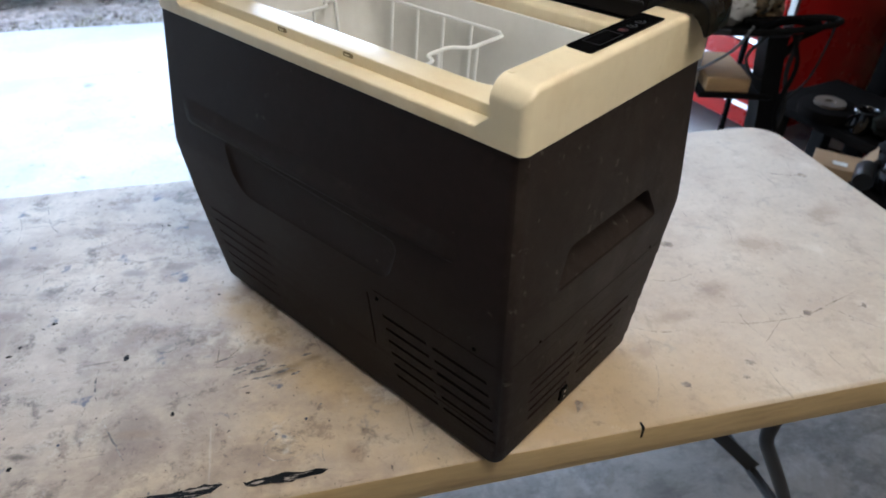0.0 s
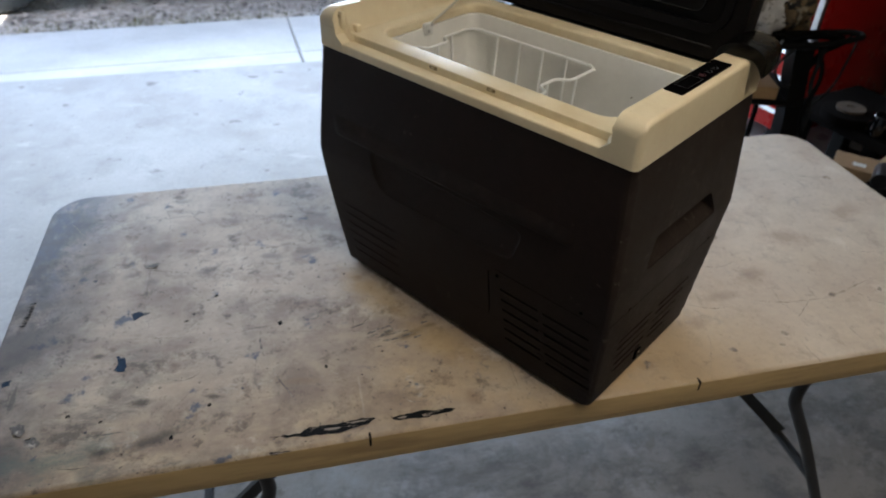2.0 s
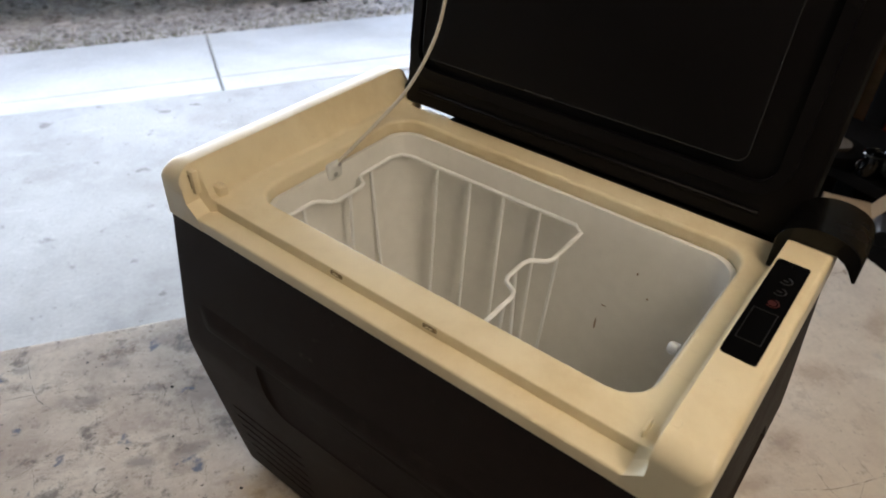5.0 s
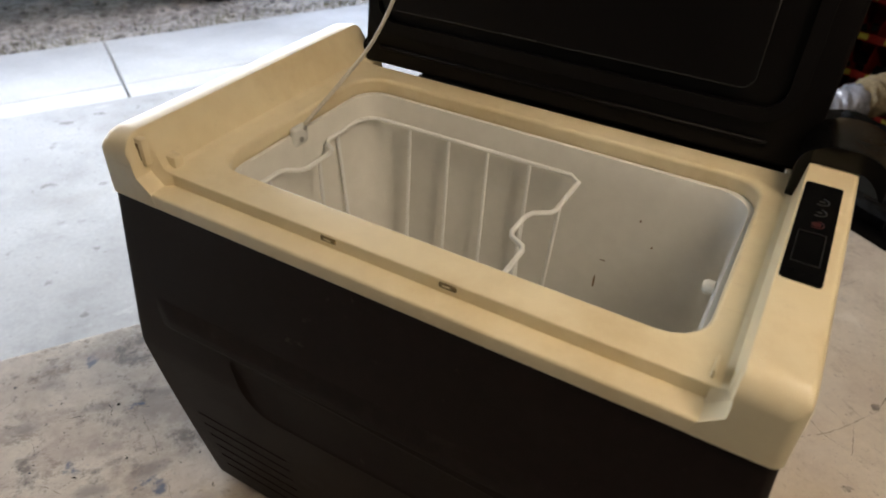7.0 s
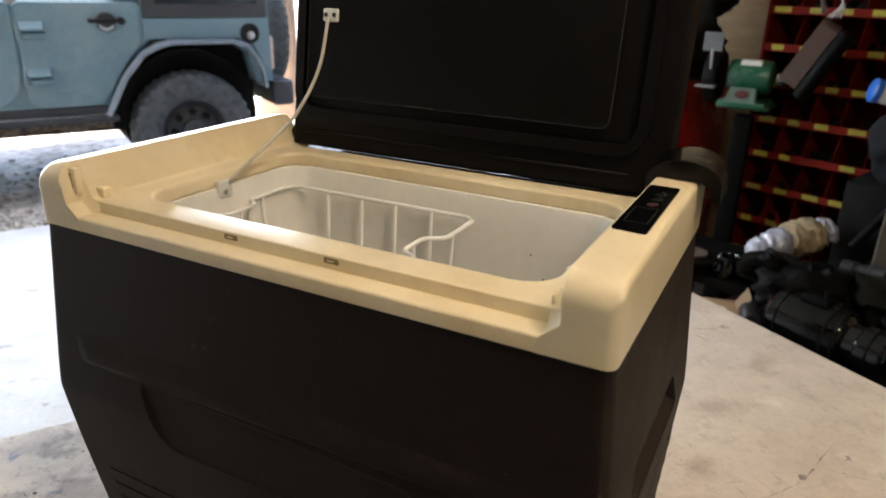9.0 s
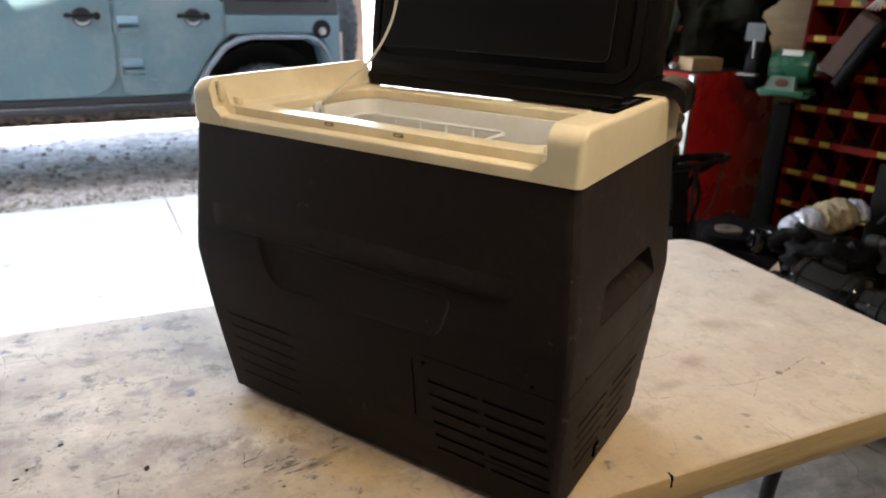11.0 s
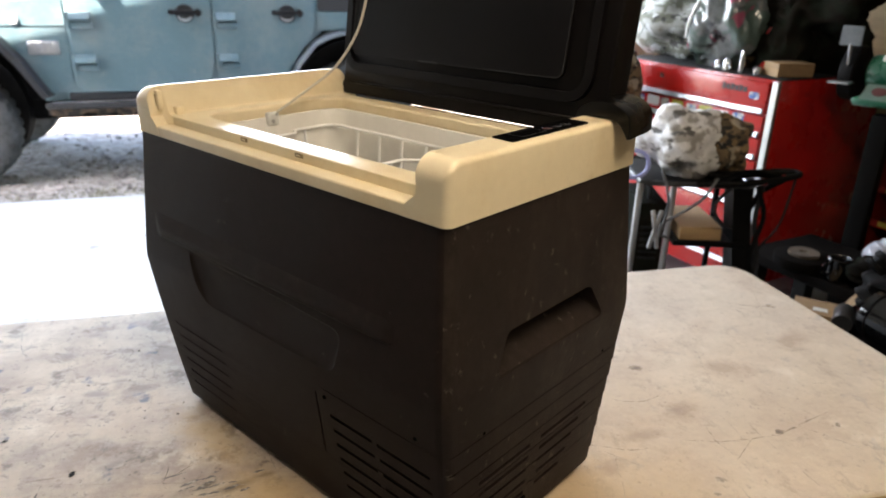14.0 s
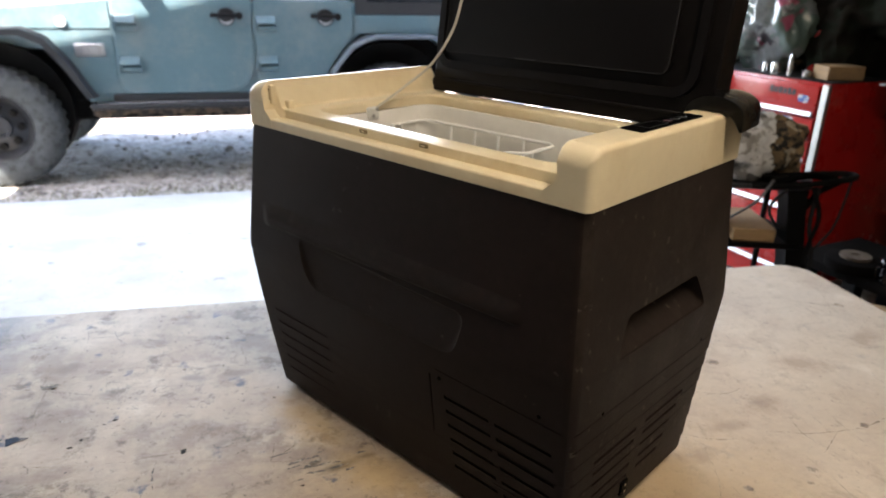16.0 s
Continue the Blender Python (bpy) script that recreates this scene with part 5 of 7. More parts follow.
def door(outline, handle, hinge, window):
    """A door leaf with its handle, two bracket hinges and tinted window."""
    b = bmesh.new()
    flat = corners(outline)
    mid = sum(flat, Vector((0, 0))) / len(flat)
    loft(b, [[(mid.x + (p.x - mid.x) * k, y, mid.y + (p.y - mid.y) * k) for p in flat] for y, k in ((YN - 0.002, 1.0), (YN - 0.016, 1.0), (YN - 0.024, 0.985))])
    dr = part("door", b, M_TEAL, car, "teal door panel")
    b = bmesh.new()
    lathe(b, [(0.066, 0), (0.066, 0.010), (0.060, 0.014), (0.055, 0.006), (0.0, 0.004)], 22, Matrix.Translation((handle, YN - 0.022, 1.255)) @ pose(0, 0, 0, 90, 0, 0))
    part("handle_dish", b, M_TRIM, dr, "round dark handle dish")
    # pale crescent draws the sky's reflection in the lower half of the dish
    b = bmesh.new()
    arc_ = [radians(190 + 16 * k) for k in range(11)]
    prism(b, [(handle + 0.052 * math.cos(a), 1.248 + 0.052 * math.sin(a)) for a in arc_] + [(handle + 0.040 * math.cos(a), 1.238 + 0.020 * math.sin(a)) for a in reversed(arc_)], YN - 0.034, YN - 0.030, "y")
    part("handle_cup", b, M_CRESCENT, dr, "bright handle cup")
    b = bmesh.new()
    box(b, (handle - 0.115, YN - 0.072, 1.252), (handle + 0.085, YN - 0.044, 1.278), 0.010, 2)
    box(b, (handle - 0.115, YN - 0.060, 1.250), (handle - 0.070, YN - 0.022, 1.280), 0.010, 2)
    cyl(b, (handle + 0.095, YN - 0.022, 1.262), (handle + 0.095, YN - 0.070, 1.262), 0.026, seg=14)
    part("door_handle", b, M_RUBBER, dr, "black door handle")
    for z in (0.905, 1.205):
        b = bmesh.new()
        box(b, (hinge - 0.078, YN - 0.052, z - 0.058), (hinge - 0.052, YN - 0.018, z + 0.058), 0.008, 2)
        prism(b, [(YN - 0.018, z + 0.060), (YN - 0.030, z + 0.058), (YN - 0.078, z + 0.012), (YN - 0.078, z + 0.002), (YN - 0.030, z - 0.004), (YN - 0.018, z - 0.004)], hinge - 0.052, hinge + 0.086, "x")
        prism(b, [(YN - 0.018, z - 0.006), (YN - 0.050, z - 0.010), (YN - 0.062, z - 0.022), (YN - 0.062, z - 0.046), (YN - 0.040, z - 0.058), (YN - 0.018, z - 0.058)], hinge - 0.035, hinge + 0.092, "x")
        part("hinge", b, M_TEAL, dr, "pale teal bracket hinge")
    b = bmesh.new()
    prism(b, window, YN + 0.03, YN + 0.036, "y")
    part("door_window", b, M_GLASS, dr, "dark tinted window")
    return dr


door([(-1.375, 0.69, 0.10), (-0.375, 0.69, 0.27), (-0.375, 1.385, 0.03), (-1.375, 1.385, 0.03)], -0.565, -1.30, [(-1.325, 1.40), (-0.425, 1.40), (-0.465, 1.80), (-1.125, 1.80)])
door([(-0.360, 0.69, 0.09), (0.085, 0.69, 0.05), (0.30, 0.99, 0.08), (0.40, 1.12, 0.05), (0.40, 1.385, 0.03), (-0.360, 1.385, 0.03)], 0.186, -0.290, [(-0.31, 1.40), (0.35, 1.40), (0.31, 1.80), (-0.29, 1.80)])
bm = bmesh.new()
box(bm, (-1.44, YN - 0.010, 0.605), (0.125, YN + 0.03, 0.685), 0.008, 1)
part("rocker", bm, M_TRIM, car, "black rocker strip below the doors")
bm = bmesh.new()
prism(bm, [(-1.395, 0.69), (-1.395, 1.36), (-2.90, 1.22), (-2.90, 1.05), (-2.55, 1.13), (-2.0, 1.14), (-1.86, 1.08), (-1.74, 0.92), (-1.60, 0.69)], YN - 0.006, YN + 0.05, "y")
part("front_fender", bm, M_TEAL, car, "teal front fender panel")
bm = bmesh.new()
box(bm, (-2.88, YN - 0.0095, 1.158), (-1.40, YN - 0.005, 1.164))
part("fender_seam", bm, M_DARK, car)
bm = bmesh.new()
prism(bm, [(0.42, 1.135), (0.42, 1.27), (1.335, 1.27), (1.345, 0.80), (1.285, 0.80), (1.265, 0.95), (1.20, 1.09), (1.12, 1.135)], YN - 0.012, YN + 0.01, "y")
part("quarter_panel", bm, M_TEAL, car)
bm = bmesh.new()
box(bm, (0.42, YN - 0.012, 1.275), (1.335, YN + 0.05, 1.80), 0.02, 2)
hardtop = part("hardtop_side", bm, M_TRIM, car, "black hardtop side")
bm = bmesh.new()
box(bm, (0.52, YN - 0.018, 1.375), (1.25, YN - 0.005, 1.74), 0.006, 1)
part("quarter_window", bm, M_GLASS, hardtop)
bm = bmesh.new()
box(bm, (-1.25, YN + 0.04, 1.80), (1.34, YF - 0.04, 1.90), 0.04, 3)
box(bm, (-1.32, YN + 0.03, 1.36), (-1.22, YN + 0.09, 1.84), 0.01, 1)
box(bm, (-0.40, YN + 0.03, 1.36), (-0.33, YN + 0.09, 1.82), 0.01, 1)
box(bm, (0.42, YF - 0.07, 1.36), (1.335, YF, 1.82), 0.02, 1)
box(bm, (1.28, YN, 1.36), (1.335, YF, 1.82), 0.02, 1)
part("roof", bm, M_TRIM, car, "black hard roof")
bm = bmesh.new()
prism(bm, [(-1.33, 1.37), (-1.28, 1.37), (-1.05, 1.84), (-1.10, 1.84)], YN + 0.1, YF - 0.1, "y")
part("windscreen", bm, M_GLASS, car)
bm = bmesh.new()
box(bm, (-1.60, -0.02, 0.575), (0.18, 0.06, 0.625), 0.02, 2)
step = part("side_step", bm, M_TRIM, car, "worn black side step bar")
bm = bmesh.new()
box(bm, (-1.55, -0.004, 0.6240), (0.10, 0.050, 0.6265), 0.001, 1)
part("step_tread", bm, M_ALU, step, "scuffed bright tread strip")
rs = random.Random(12)
n = 34
low = [(0.14 - 1.74 * k / n, 0.520 + rs.uniform(-0.018, 0.020)) for k in range(n + 1)]
bm = bmesh.new()
prism(bm, [(-1.60, 0.58), (0.14, 0.58)] + low, 0.05, 0.09, "y")
part("sill_seam", bm, M_RUSTY, car, "rusty ragged sill seam")
bm = bmesh.new()
lathe(bm, [(0.075, 0), (0.075, 0.008), (0.055, 0.012), (0.05, 0.004), (0.0, 0.004)], 20, Matrix.Translation((1.185, YN - 0.012, 1.165)) @ pose(0, 0, 0, 90, 0, 0))
cap = part("fuel_cap", bm, M_RUBBER, car, "round black fuel cap")
bm = bmesh.new()
lathe(bm, [(0.030, 0.003), (0.030, 0.010), (0.022, 0.014), (0.0, 0.014)], 16, Matrix.Translation((1.190, YN - 0.012, 1.150)) @ pose(0, 0, 0, 90, 0, 0))
part("cap_centre", bm, M_ALU, cap, "bright cap centre")
# lens colour is paled to carry the bright sunlight on it
bm = bmesh.new()
box(bm, (1.25, YN + 0.02, 0.88), (1.375, YN + 0.16, 1.14), 0.015, 2)
part("tail_light", bm, mat("sunlit_tail_lens", (0.52, 0.36, 0.29), 0.3, var=0.2, scale=20, bump=0), car, "tail light, its sunlit brightness put into a pale colour")
bm = bmesh.new()
box(bm, (1.34, 0.05, 0.60), (1.52, 1.62, 0.80), 0.03, 2)
part("bumper", bm, M_TRIM, car, "black steel bumper")
bm = bmesh.new()
box(bm, (-3.15, 0.10, 0.62), (-2.92, 1.58, 0.86), 0.03, 2)
part("bumper", bm, M_TRIM, car, "black steel bumper")
bm = bmesh.new()
box(bm, (-1.66, YN - 0.016, 0.96), (-1.45, YN + 0.03, 1.06), 0.01, 1)
for k in range(4):
    box(bm, (-1.64 + 0.05 * k, YN - 0.022, 0.97), (-1.61 + 0.05 * k, YN, 1.05), 0.003, 1)
part("side_vent", bm, M_ALU, car, "bright side vent badge")
bm = bmesh.new()
box(bm, (-1.24, -0.12, 1.47), (-1.14, 0.05, 1.62), 0.03, 2)
part("mirror", bm, M_TRIM, car, "black door mirror")
bm = bmesh.new()
cyl(bm, (-1.72, YN + .02, 1.21), (-1.72, YN - 0.02, 1.21), 0.035, seg=14)
part("side_marker", bm, M_WHITE, car)

# wheels: one built, the rest are copies of its meshes
R = 0.455
bm = bmesh.new()
tread = [(0.235, 0.02, 0), (0.30, -0.015, 0), (0.37, -0.018, 1), (0.415, -0.008, 2), (0.435, 0.03, 3), (0.435, 0.10, 4), (0.435, 0.16, 5), (0.435, 0.24, 6), (0.415, 0.275, 7), (0.30, 0.285, 0), (0.235, 0.25, 0)]
rings = []
for r, z, row in tread:
    ring = []
    for k in range(108):
        lug = 0.0 if not row else (0.014 if (k + row) % 3 else -0.006)
        ring.append(((r + lug) * math.cos(2 * math.pi * k / 108), (r + lug) * math.sin(2 * math.pi * k / 108), z))
    rings.append(ring)
loft(bm, rings + [rings[0]], cap=False)
bmesh.ops.remove_doubles(bm, verts=bm.verts, dist=1e-6)
tyre_me = finish(bm, "tyre", M_TYRE)
bm = bmesh.new()
lathe(bm, [(0.0, 0.06), (0.055, 0.055), (0.06, 0.035), (0.085, 0.035), (0.09, 0.06), (0.185, 0.085), (0.205, 0.06), (0.235, 0.012), (0.245, 0.012), (0.245, 0.25), (0.0, 0.25)], 32)
rim_me = finish(bm, "wheel_rim", mat("dark_wheel_paint", (0.045, 0.047, 0.052), 0.35, metal=0.5, var=0.15, bump=0))
bm = bmesh.new()
cyl(bm, (0.145, 0, 0.05), (0.145, 0, 0.08), 0.027, seg=10)
hole_me = finish(bm, "wheel_hole", M_DARK)
for x, y, turn in ((-2.25, -0.01, -90), (0.70, -0.01, -90), (-2.25, 1.68, 90), (0.70, 1.68, 90)):
    w = new("wheel")
    w.parent = car
    w.matrix_basis = Matrix.Translation((x, y, R)) @ pose(0, 0, 0, turn, 0, 0)
    for nm, me in (("tyre", tyre_me), ("rim", rim_me)):
        piece(nm, me, w, Matrix())
    for k in range(8):
        piece("wheel_hole", hole_me, w, pose(0, 0, 0, 0, 0, 45 * k))
sp = new("spare_wheel")
sp.parent = car
sp.matrix_basis = Matrix.Translation((1.62, 0.84, 1.12)) @ pose(0, 0, 0, 0, -90, 0)
for nm, me in (("tyre", tyre_me), ("rim", rim_me)):
    piece(nm, me, sp, Matrix())

# ---- tree behind the car ----
tree = thing("tree", OUT @ pose(2.3, 4.6, -0.17), "broad tree with rough brown trunk beside the street", "tree")
rt = random.Random(9)
bm = bmesh.new()
tube(bm, [(0, 0, -0.1), (0.02, 0, 0.3), (0.05, 0.02, 1.2), (0.0, 0.05, 2.2), (0.1, 0, 3.2)], [0.30, 0.22, 0.19, 0.16, 0.10], 12)
tips = []
for k in range(9):
    a, z0 = k * 0.7 + rt.uniform(-.2, .2), rt.uniform(1.9, 3.0)
    tip = Vector((math.cos(a) * rt.uniform(1.2, 2.0), math.sin(a) * rt.uniform(1.2, 2.0), z0 + rt.uniform(0.8, 1.8)))
    tube(bm, smooth_path([(0.04, 0.02, z0), (tip.x * .4, tip.y * .4, z0 + .5), tip], 4), [0.08 - 0.008 * i for i in range(9)], 7)
    tips += [tip, Vector((tip.x * .6, tip.y * .6, tip.z - .1))]
part("trunk", bm, M_BARK, tree, "rough brown bark")
verts, faces = [], []
for c in tips:
    for _ in range(220):
        p = c + Vector((rt.gauss(0, .38), rt.gauss(0, .38), rt.gauss(0, .26)))
        d = Vector((rt.uniform(-1, 1), rt.uniform(-1, 1), rt.uniform(-.5, .5))).normalized()
        e = d.orthogonal().normalized()
        s = rt.uniform(0.03, 0.06)
        i = len(verts)
        verts += [p - d * s, p + e * s * .4, p + d * s, p - e * s * .4]
        faces.append((i, i + 1, i + 2, i + 3))
me = bpy.data.meshes.new("crown")
me.from_pydata([tuple(v) for v in verts], [], faces)
me.materials.append(M_LEAF)
piece("crown", me, tree, Matrix())

# ---- tool side: everything stands along the skewed wall ----
# local axes: x away from the wall's face into the wall, y along it towards the door
def side_pose(u, v, z=0.0, turn=0.0):
    return pose(u, v, z, 0, 0, WALLROT + turn)


# red roller tool chest; its drawers face the table
chest = thing("tool_chest", side_pose(1.86, 1.80), "red steel roller tool chest with bright drawer trims and stickers", "tool chest")
CW, CD, CH = 0.92, 0.70, 1.035
bm = bmesh.new()
box(bm, (0.012, 0, 0.13), (CD, CW, CH), 0.006, 2)
part("cabinet", bm, M_RED, chest, "red enamelled cabinet")
bm = bmesh.new()
box(bm, (0.01, 0.0, CH), (CD, CW, CH + 0.006), 0.002, 1)
part("top_mat", bm, M_RUBBER, chest, "black top mat")
zc = CH - 0.008
for h in (0.135, 0.095, 0.095, 0.095, 0.12, 0.12, 0.15):
    bm = bmesh.new()
    box(bm, (-0.010, 0.04, zc - h + 0.006), (0.013, CW - 0.04, zc - 0.004), 0.003, 2)
    dr = part("drawer", bm, M_RED, chest)
    bm = bmesh.new()
    prism(bm, [(-0.026, zc - h + 0.010), (-0.010, zc - h + 0.004), (-0.009, zc - h + 0.026), (-0.020, zc - h + 0.026)], 0.045, CW - 0.045, "y")
    part("pull_trim", bm, M_ALU, dr, "bright aluminium drawer pull")
    zc -= h
for y in (0.0, CW - 0.03):
    bm = bmesh.new()
    box(bm, (-0.006, y, 0.14), (0.016, y + 0.03, CH - 0.004), 0.003, 1)
    part("corner_post", bm, M_ALU, chest, "bright corner post")
bm = bmesh.new()
for k in range(6):
    box(bm, (-0.0125, 0.14 + 0.022 * k, CH - 0.062), (-0.010, 0.156 + 0.022 * k, CH - 0.040 + 0.004 * (k % 2)))
part("badge", bm, M_BAR, chest, "dark maker's badge strip")
for k, (y, z, w, h, m_) in enumerate(((0.075, 0.055, 0.05, 0.030, M_STICK_B), (0.13, 0.150, 0.06, 0.05, M_STICK_B), (0.21, 0.155, 0.055, 0.04, M_WHITE), (0.30, 0.150, 0.075, 0.045, M_YELLOW), (0.39, 0.155, 0.06, 0.045, M_STICKER), (0.47, 0.150, 0.07, 0.05, M_YELLOW), (0.56, 0.152, 0.05, 0.04, M_STICKER),
                                    (0.62, 0.150, 0.08, 0.045, M_WHITE), (0.72, 0.155, 0.06, 0.035, M_STICK_B), (0.10, 0.255, 0.06, 0.04, M_STICKER), (0.66, 0.250, 0.07, 0.04, M_STICKER), (0.78, 0.052, 0.05, 0.035, M_STICK_B))):
    bm = bmesh.new()
    loft(bm, [[(x, p[0], p[1]) for p in round_rect(y, CH - z - h, y + w, CH - z, 0.010, 0, 3)] for x in (-0.0103, -0.0118)])
    part("sticker", bm, m_, chest, "worn paper sticker")
bm = bmesh.new()
lathe(bm, [(0.012, 0), (0.012, 0.008), (0.006, 0.010)], 12, Matrix.Translation((-0.010, 0.62, CH - 0.05)) @ pose(0, 0, 0, 0, -90, 0))
part("lock", bm, M_CHROME, chest)
for x in (0.07, CD - 0.07):
    for y in (0.08, CW - 0.08):
        bm = bmesh.new()
        cyl(bm, (x, y - 0.02, 0.06), (x, y + 0.02, 0.06), 0.06, seg=18)
        box(bm, (x - 0.03, y - 0.03, 0.09), (x + 0.03, y + 0.03, 0.135))
        part("caster", bm, M_RUBBER, chest)


def heap(name, m, size, seed, material, label, category, rough=0.4, freq=2.2, sub=4):
    b = bmesh.new()
    crumple(b, size, seed, rough, freq, sub)
    ob = new(name, finish(b, name, material, 60))
    ob.matrix_basis = m
    return tagged(ob, label, category)


TOPZ = CH + 0.006
bm = bmesh.new()
box(bm, (-0.052, -0.080, 0), (0.052, 0.080, 0.056), 0.003, 1)
blk = part("wood_block", bm, M_WOOD, None, "", side_pose(1.975, 1.900, TOPZ, 70))
tagged(blk, "short sawn wood block lying on the tool chest", "wood block")
bag = heap("plastic_bag", side_pose(1.93, 2.26, TOPZ, 10), (0.28, 0.30, 0.46), 3, M_BAG, "crumpled clear plastic bag heaped on the tool chest", "plastic bag", 0.45, 1.8, 5)
bm = bmesh.new()
tube(bm, smooth_path([(-0.135, 0.13, 0.12), (-0.150, 0.11, 0.20), (-0.140, 0.05, 0.33), (-0.09, -0.02, 0.45)], 6), 0.008, 6)
part("bag_fold", bm, M_WHITE, bag, "bright folded bag edge")
heap("camouflage_jacket", side_pose(1.97, 2.66, TOPZ), (0.36, 0.56, 0.34), 5, M_CAMO_G, "grey camouflage jacket bundled on the tool chest", "jacket", 0.5, 2.0)
heap("dark_jacket", side_pose(2.17, 2.08, TOPZ), (0.38, 0.46, 0.52), 8, M_DARKCLOTH, "dark jacket piled on the tool chest", "jacket", 0.7, 2.4, 5)
heap("camouflage_bundle", side_pose(2.10, 2.22, TOPZ), (0.26, 0.24, 0.30), 11, M_CAMO_B, "brown camouflage cloth bundle on the tool chest", "cloth", 0.5, 2.4)
heap("blue_rag", side_pose(1.99, 2.62, TOPZ + 0.31), (0.22, 0.20, 0.13), 15, M_BLUE, "crumpled blue rag on top of the pile", "rag", 0.5)
bm = bmesh.new()
tube(bm, smooth_path([(0, 0, 0.0), (0.02, 0.02, 0.16), (0.16, -0.10, 0.40), (0.20, -0.14, 0.44)], 5), 0.012, 8)
rod = part("red_hose", bm, M_RED, None, "", side_pose(1.98, 2.06, TOPZ))
tagged(rod, "short red hose leaning over the pile", "hose")
for k, (du, dv, r, h) in enumerate(((0.04, 0.30, 0.022, 0.05), (0.05, 0.36, 0.016, 0.04), (0.03, 0.22, 0.012, 0.09), (0.06, 0.16, 0.02, 0.03))):
    bm = bmesh.new()
    lathe(bm, [(r, 0), (r, h * .7), (r * .6, h), (0.001, h)], 14)
    ob = part("socket_tool", bm, M_CHROME, None, "", side_pose(1.86, 1.80) @ pose(du, dv, TOPZ))
    tagged(ob, "small shiny steel socket on the tool chest", "socket", "sockets on the chest")
heap("brown_jacket", side_pose(1.50, 2.50, 0.72, 20), (0.24, 0.24, 0.42), 21, M_CAMO_B, "brown camouflage jacket hung at the tool chest's end", "jacket", 0.4, 2.0)
bm = bmesh.new()
box(bm, (-0.02, -0.02, 0), (0.02, 0.02, 1.15), 0.004, 1)
box(bm, (-0.16, -0.16, 0), (0.16, 0.16, 0.025), 0.004, 1)
box(bm, (-0.12, -0.015, 1.05), (0.12, 0.015, 1.08), 0.004, 1)
tagged(part("coat_stand", bm, M_STEEL_GREY, None, "", side_pose(1.52, 2.52)), "dark steel stand holding the brown jacket", "stand")

# open steel stand with a looped handle, cloth bags and leads on it
STAND = pose(1.28, 1.42, 0, 0, 0, -18)
stand = thing("welding_cart", STAND, "black steel cart with a looped tube handle and wood blocks", "cart")
for x, y, m_ in ((-0.232, -0.17, M_ALU), (-0.112, -0.12, M_ALU), (0.125, -0.14, M_OILY), (0.125, 0.16, M_OILY), (-0.232, 0.16, M_ALU)):
    bm = bmesh.new()
    tube(bm, [(x * 1.04, y * 1.06, 0.0), (x, y, 0.795)], 0.011, 8)
    part("leg", bm, m_, stand)
bm = bmesh.new()
box(bm, (-0.235, -0.165, 0.196), (0.125, 0.16, 0.210), 0.003, 1)
part("shelf", bm, M_OILY, stand)
# top: a tube frame with a thin pan set back in it
bm = bmesh.new()
tube(bm, smooth_path([(-0.232, -0.17, 0.797), (-0.05, -0.172, 0.797), (0.125, -0.16, 0.797), (0.135, 0.0, 0.797), (0.125, 0.16, 0.797), (-0.05, 0.165, 0.797), (-0.232, 0.16, 0.797), (-0.240, 0.0, 0.797)], 4), 0.009, 8, True)
part("top_frame", bm, M_STEEL_GREY, stand, "grey tube frame")
bm = bmesh.new()
box(bm, (-0.225, -0.155, 0.790), (0.118, 0.152, 0.797), 0.002, 1)
part("shelf", bm, M_OILY, stand)
bm = bmesh.new()
box(bm, (-0.105, -0.175, 0.588), (0.125, 0.10, 0.606), 0.004, 1)
part("shelf", bm, M_OILY, stand)
bm = bmesh.new()
loft(bm, [[(x + dx, -0.165, z), (x + dx + 0.058, -0.165, z), (x + dx + 0.058, -0.075, z), (x + dx, -0.075, z)] for x, dx, z in ((0.062, 0.055, 0.28), (0.062, 0.038, 0.52), (0.062, 0.012, 0.70), (0.062, 0.0, 0.785))])
for k in range(4):
    cyl(bm, (0.082, -0.168, 0.66 + 0.03 * k), (0.082, -0.160, 0.66 + 0.03 * k), 0.006, seg=8)
part("upright", bm, M_OILY, stand, "black slotted upright")
bm = bmesh.new()
tube(bm, smooth_path([(-0.06, -0.18, 0.800), (0.05, -0.19, 0.808), (0.17, -0.185, 0.822), (0.245, -0.165, 0.832), (0.268, -0.135, 0.834), (0.235, -0.105, 0.832), (0.12, -0.10, 0.822), (0.0, -0.10, 0.812)], 6), 0.010, 8)
part("loop_handle", bm, M_OILY, stand, "black looped tube handle")
bm = bmesh.new()
tube(bm, smooth_path([(0.02, -0.175, 0.812), (0.08, -0.178, 0.836), (0.14, -0.172, 0.838), (0.20, -0.16, 0.826)], 5), 0.012, 8)
part("grip_bar", bm, M_GLOSS, stand, "glossy black bent bar")
bm = bmesh.new()
tube(bm, [(0.235, -0.15, 0.828), (0.16, -0.14, 0.775), (0.13, -0.13, 0.70)], 0.010, 8)
part("brace", bm, M_OILY, stand)
case = thing("power_supply", STAND @ pose(-0.168, 0.02, 0.2105), "dark steel power supply case standing inside the cart", "machine")
bm = bmesh.new()
box(bm, (-0.046, -0.125, 0.012), (0.050, 0.125, 0.50), 0.008, 2)
part("case", bm, M_DARKCLOTH, case)
for x in (-0.03, 0.034):
    for y in (-0.1, 0.1):
        bm = bmesh.new()
        cyl(bm, (x, y, 0), (x, y, 0.0125), 0.010, seg=10)
        part("rubber_foot", bm, M_RUBBER, case)
bm = bmesh.new()
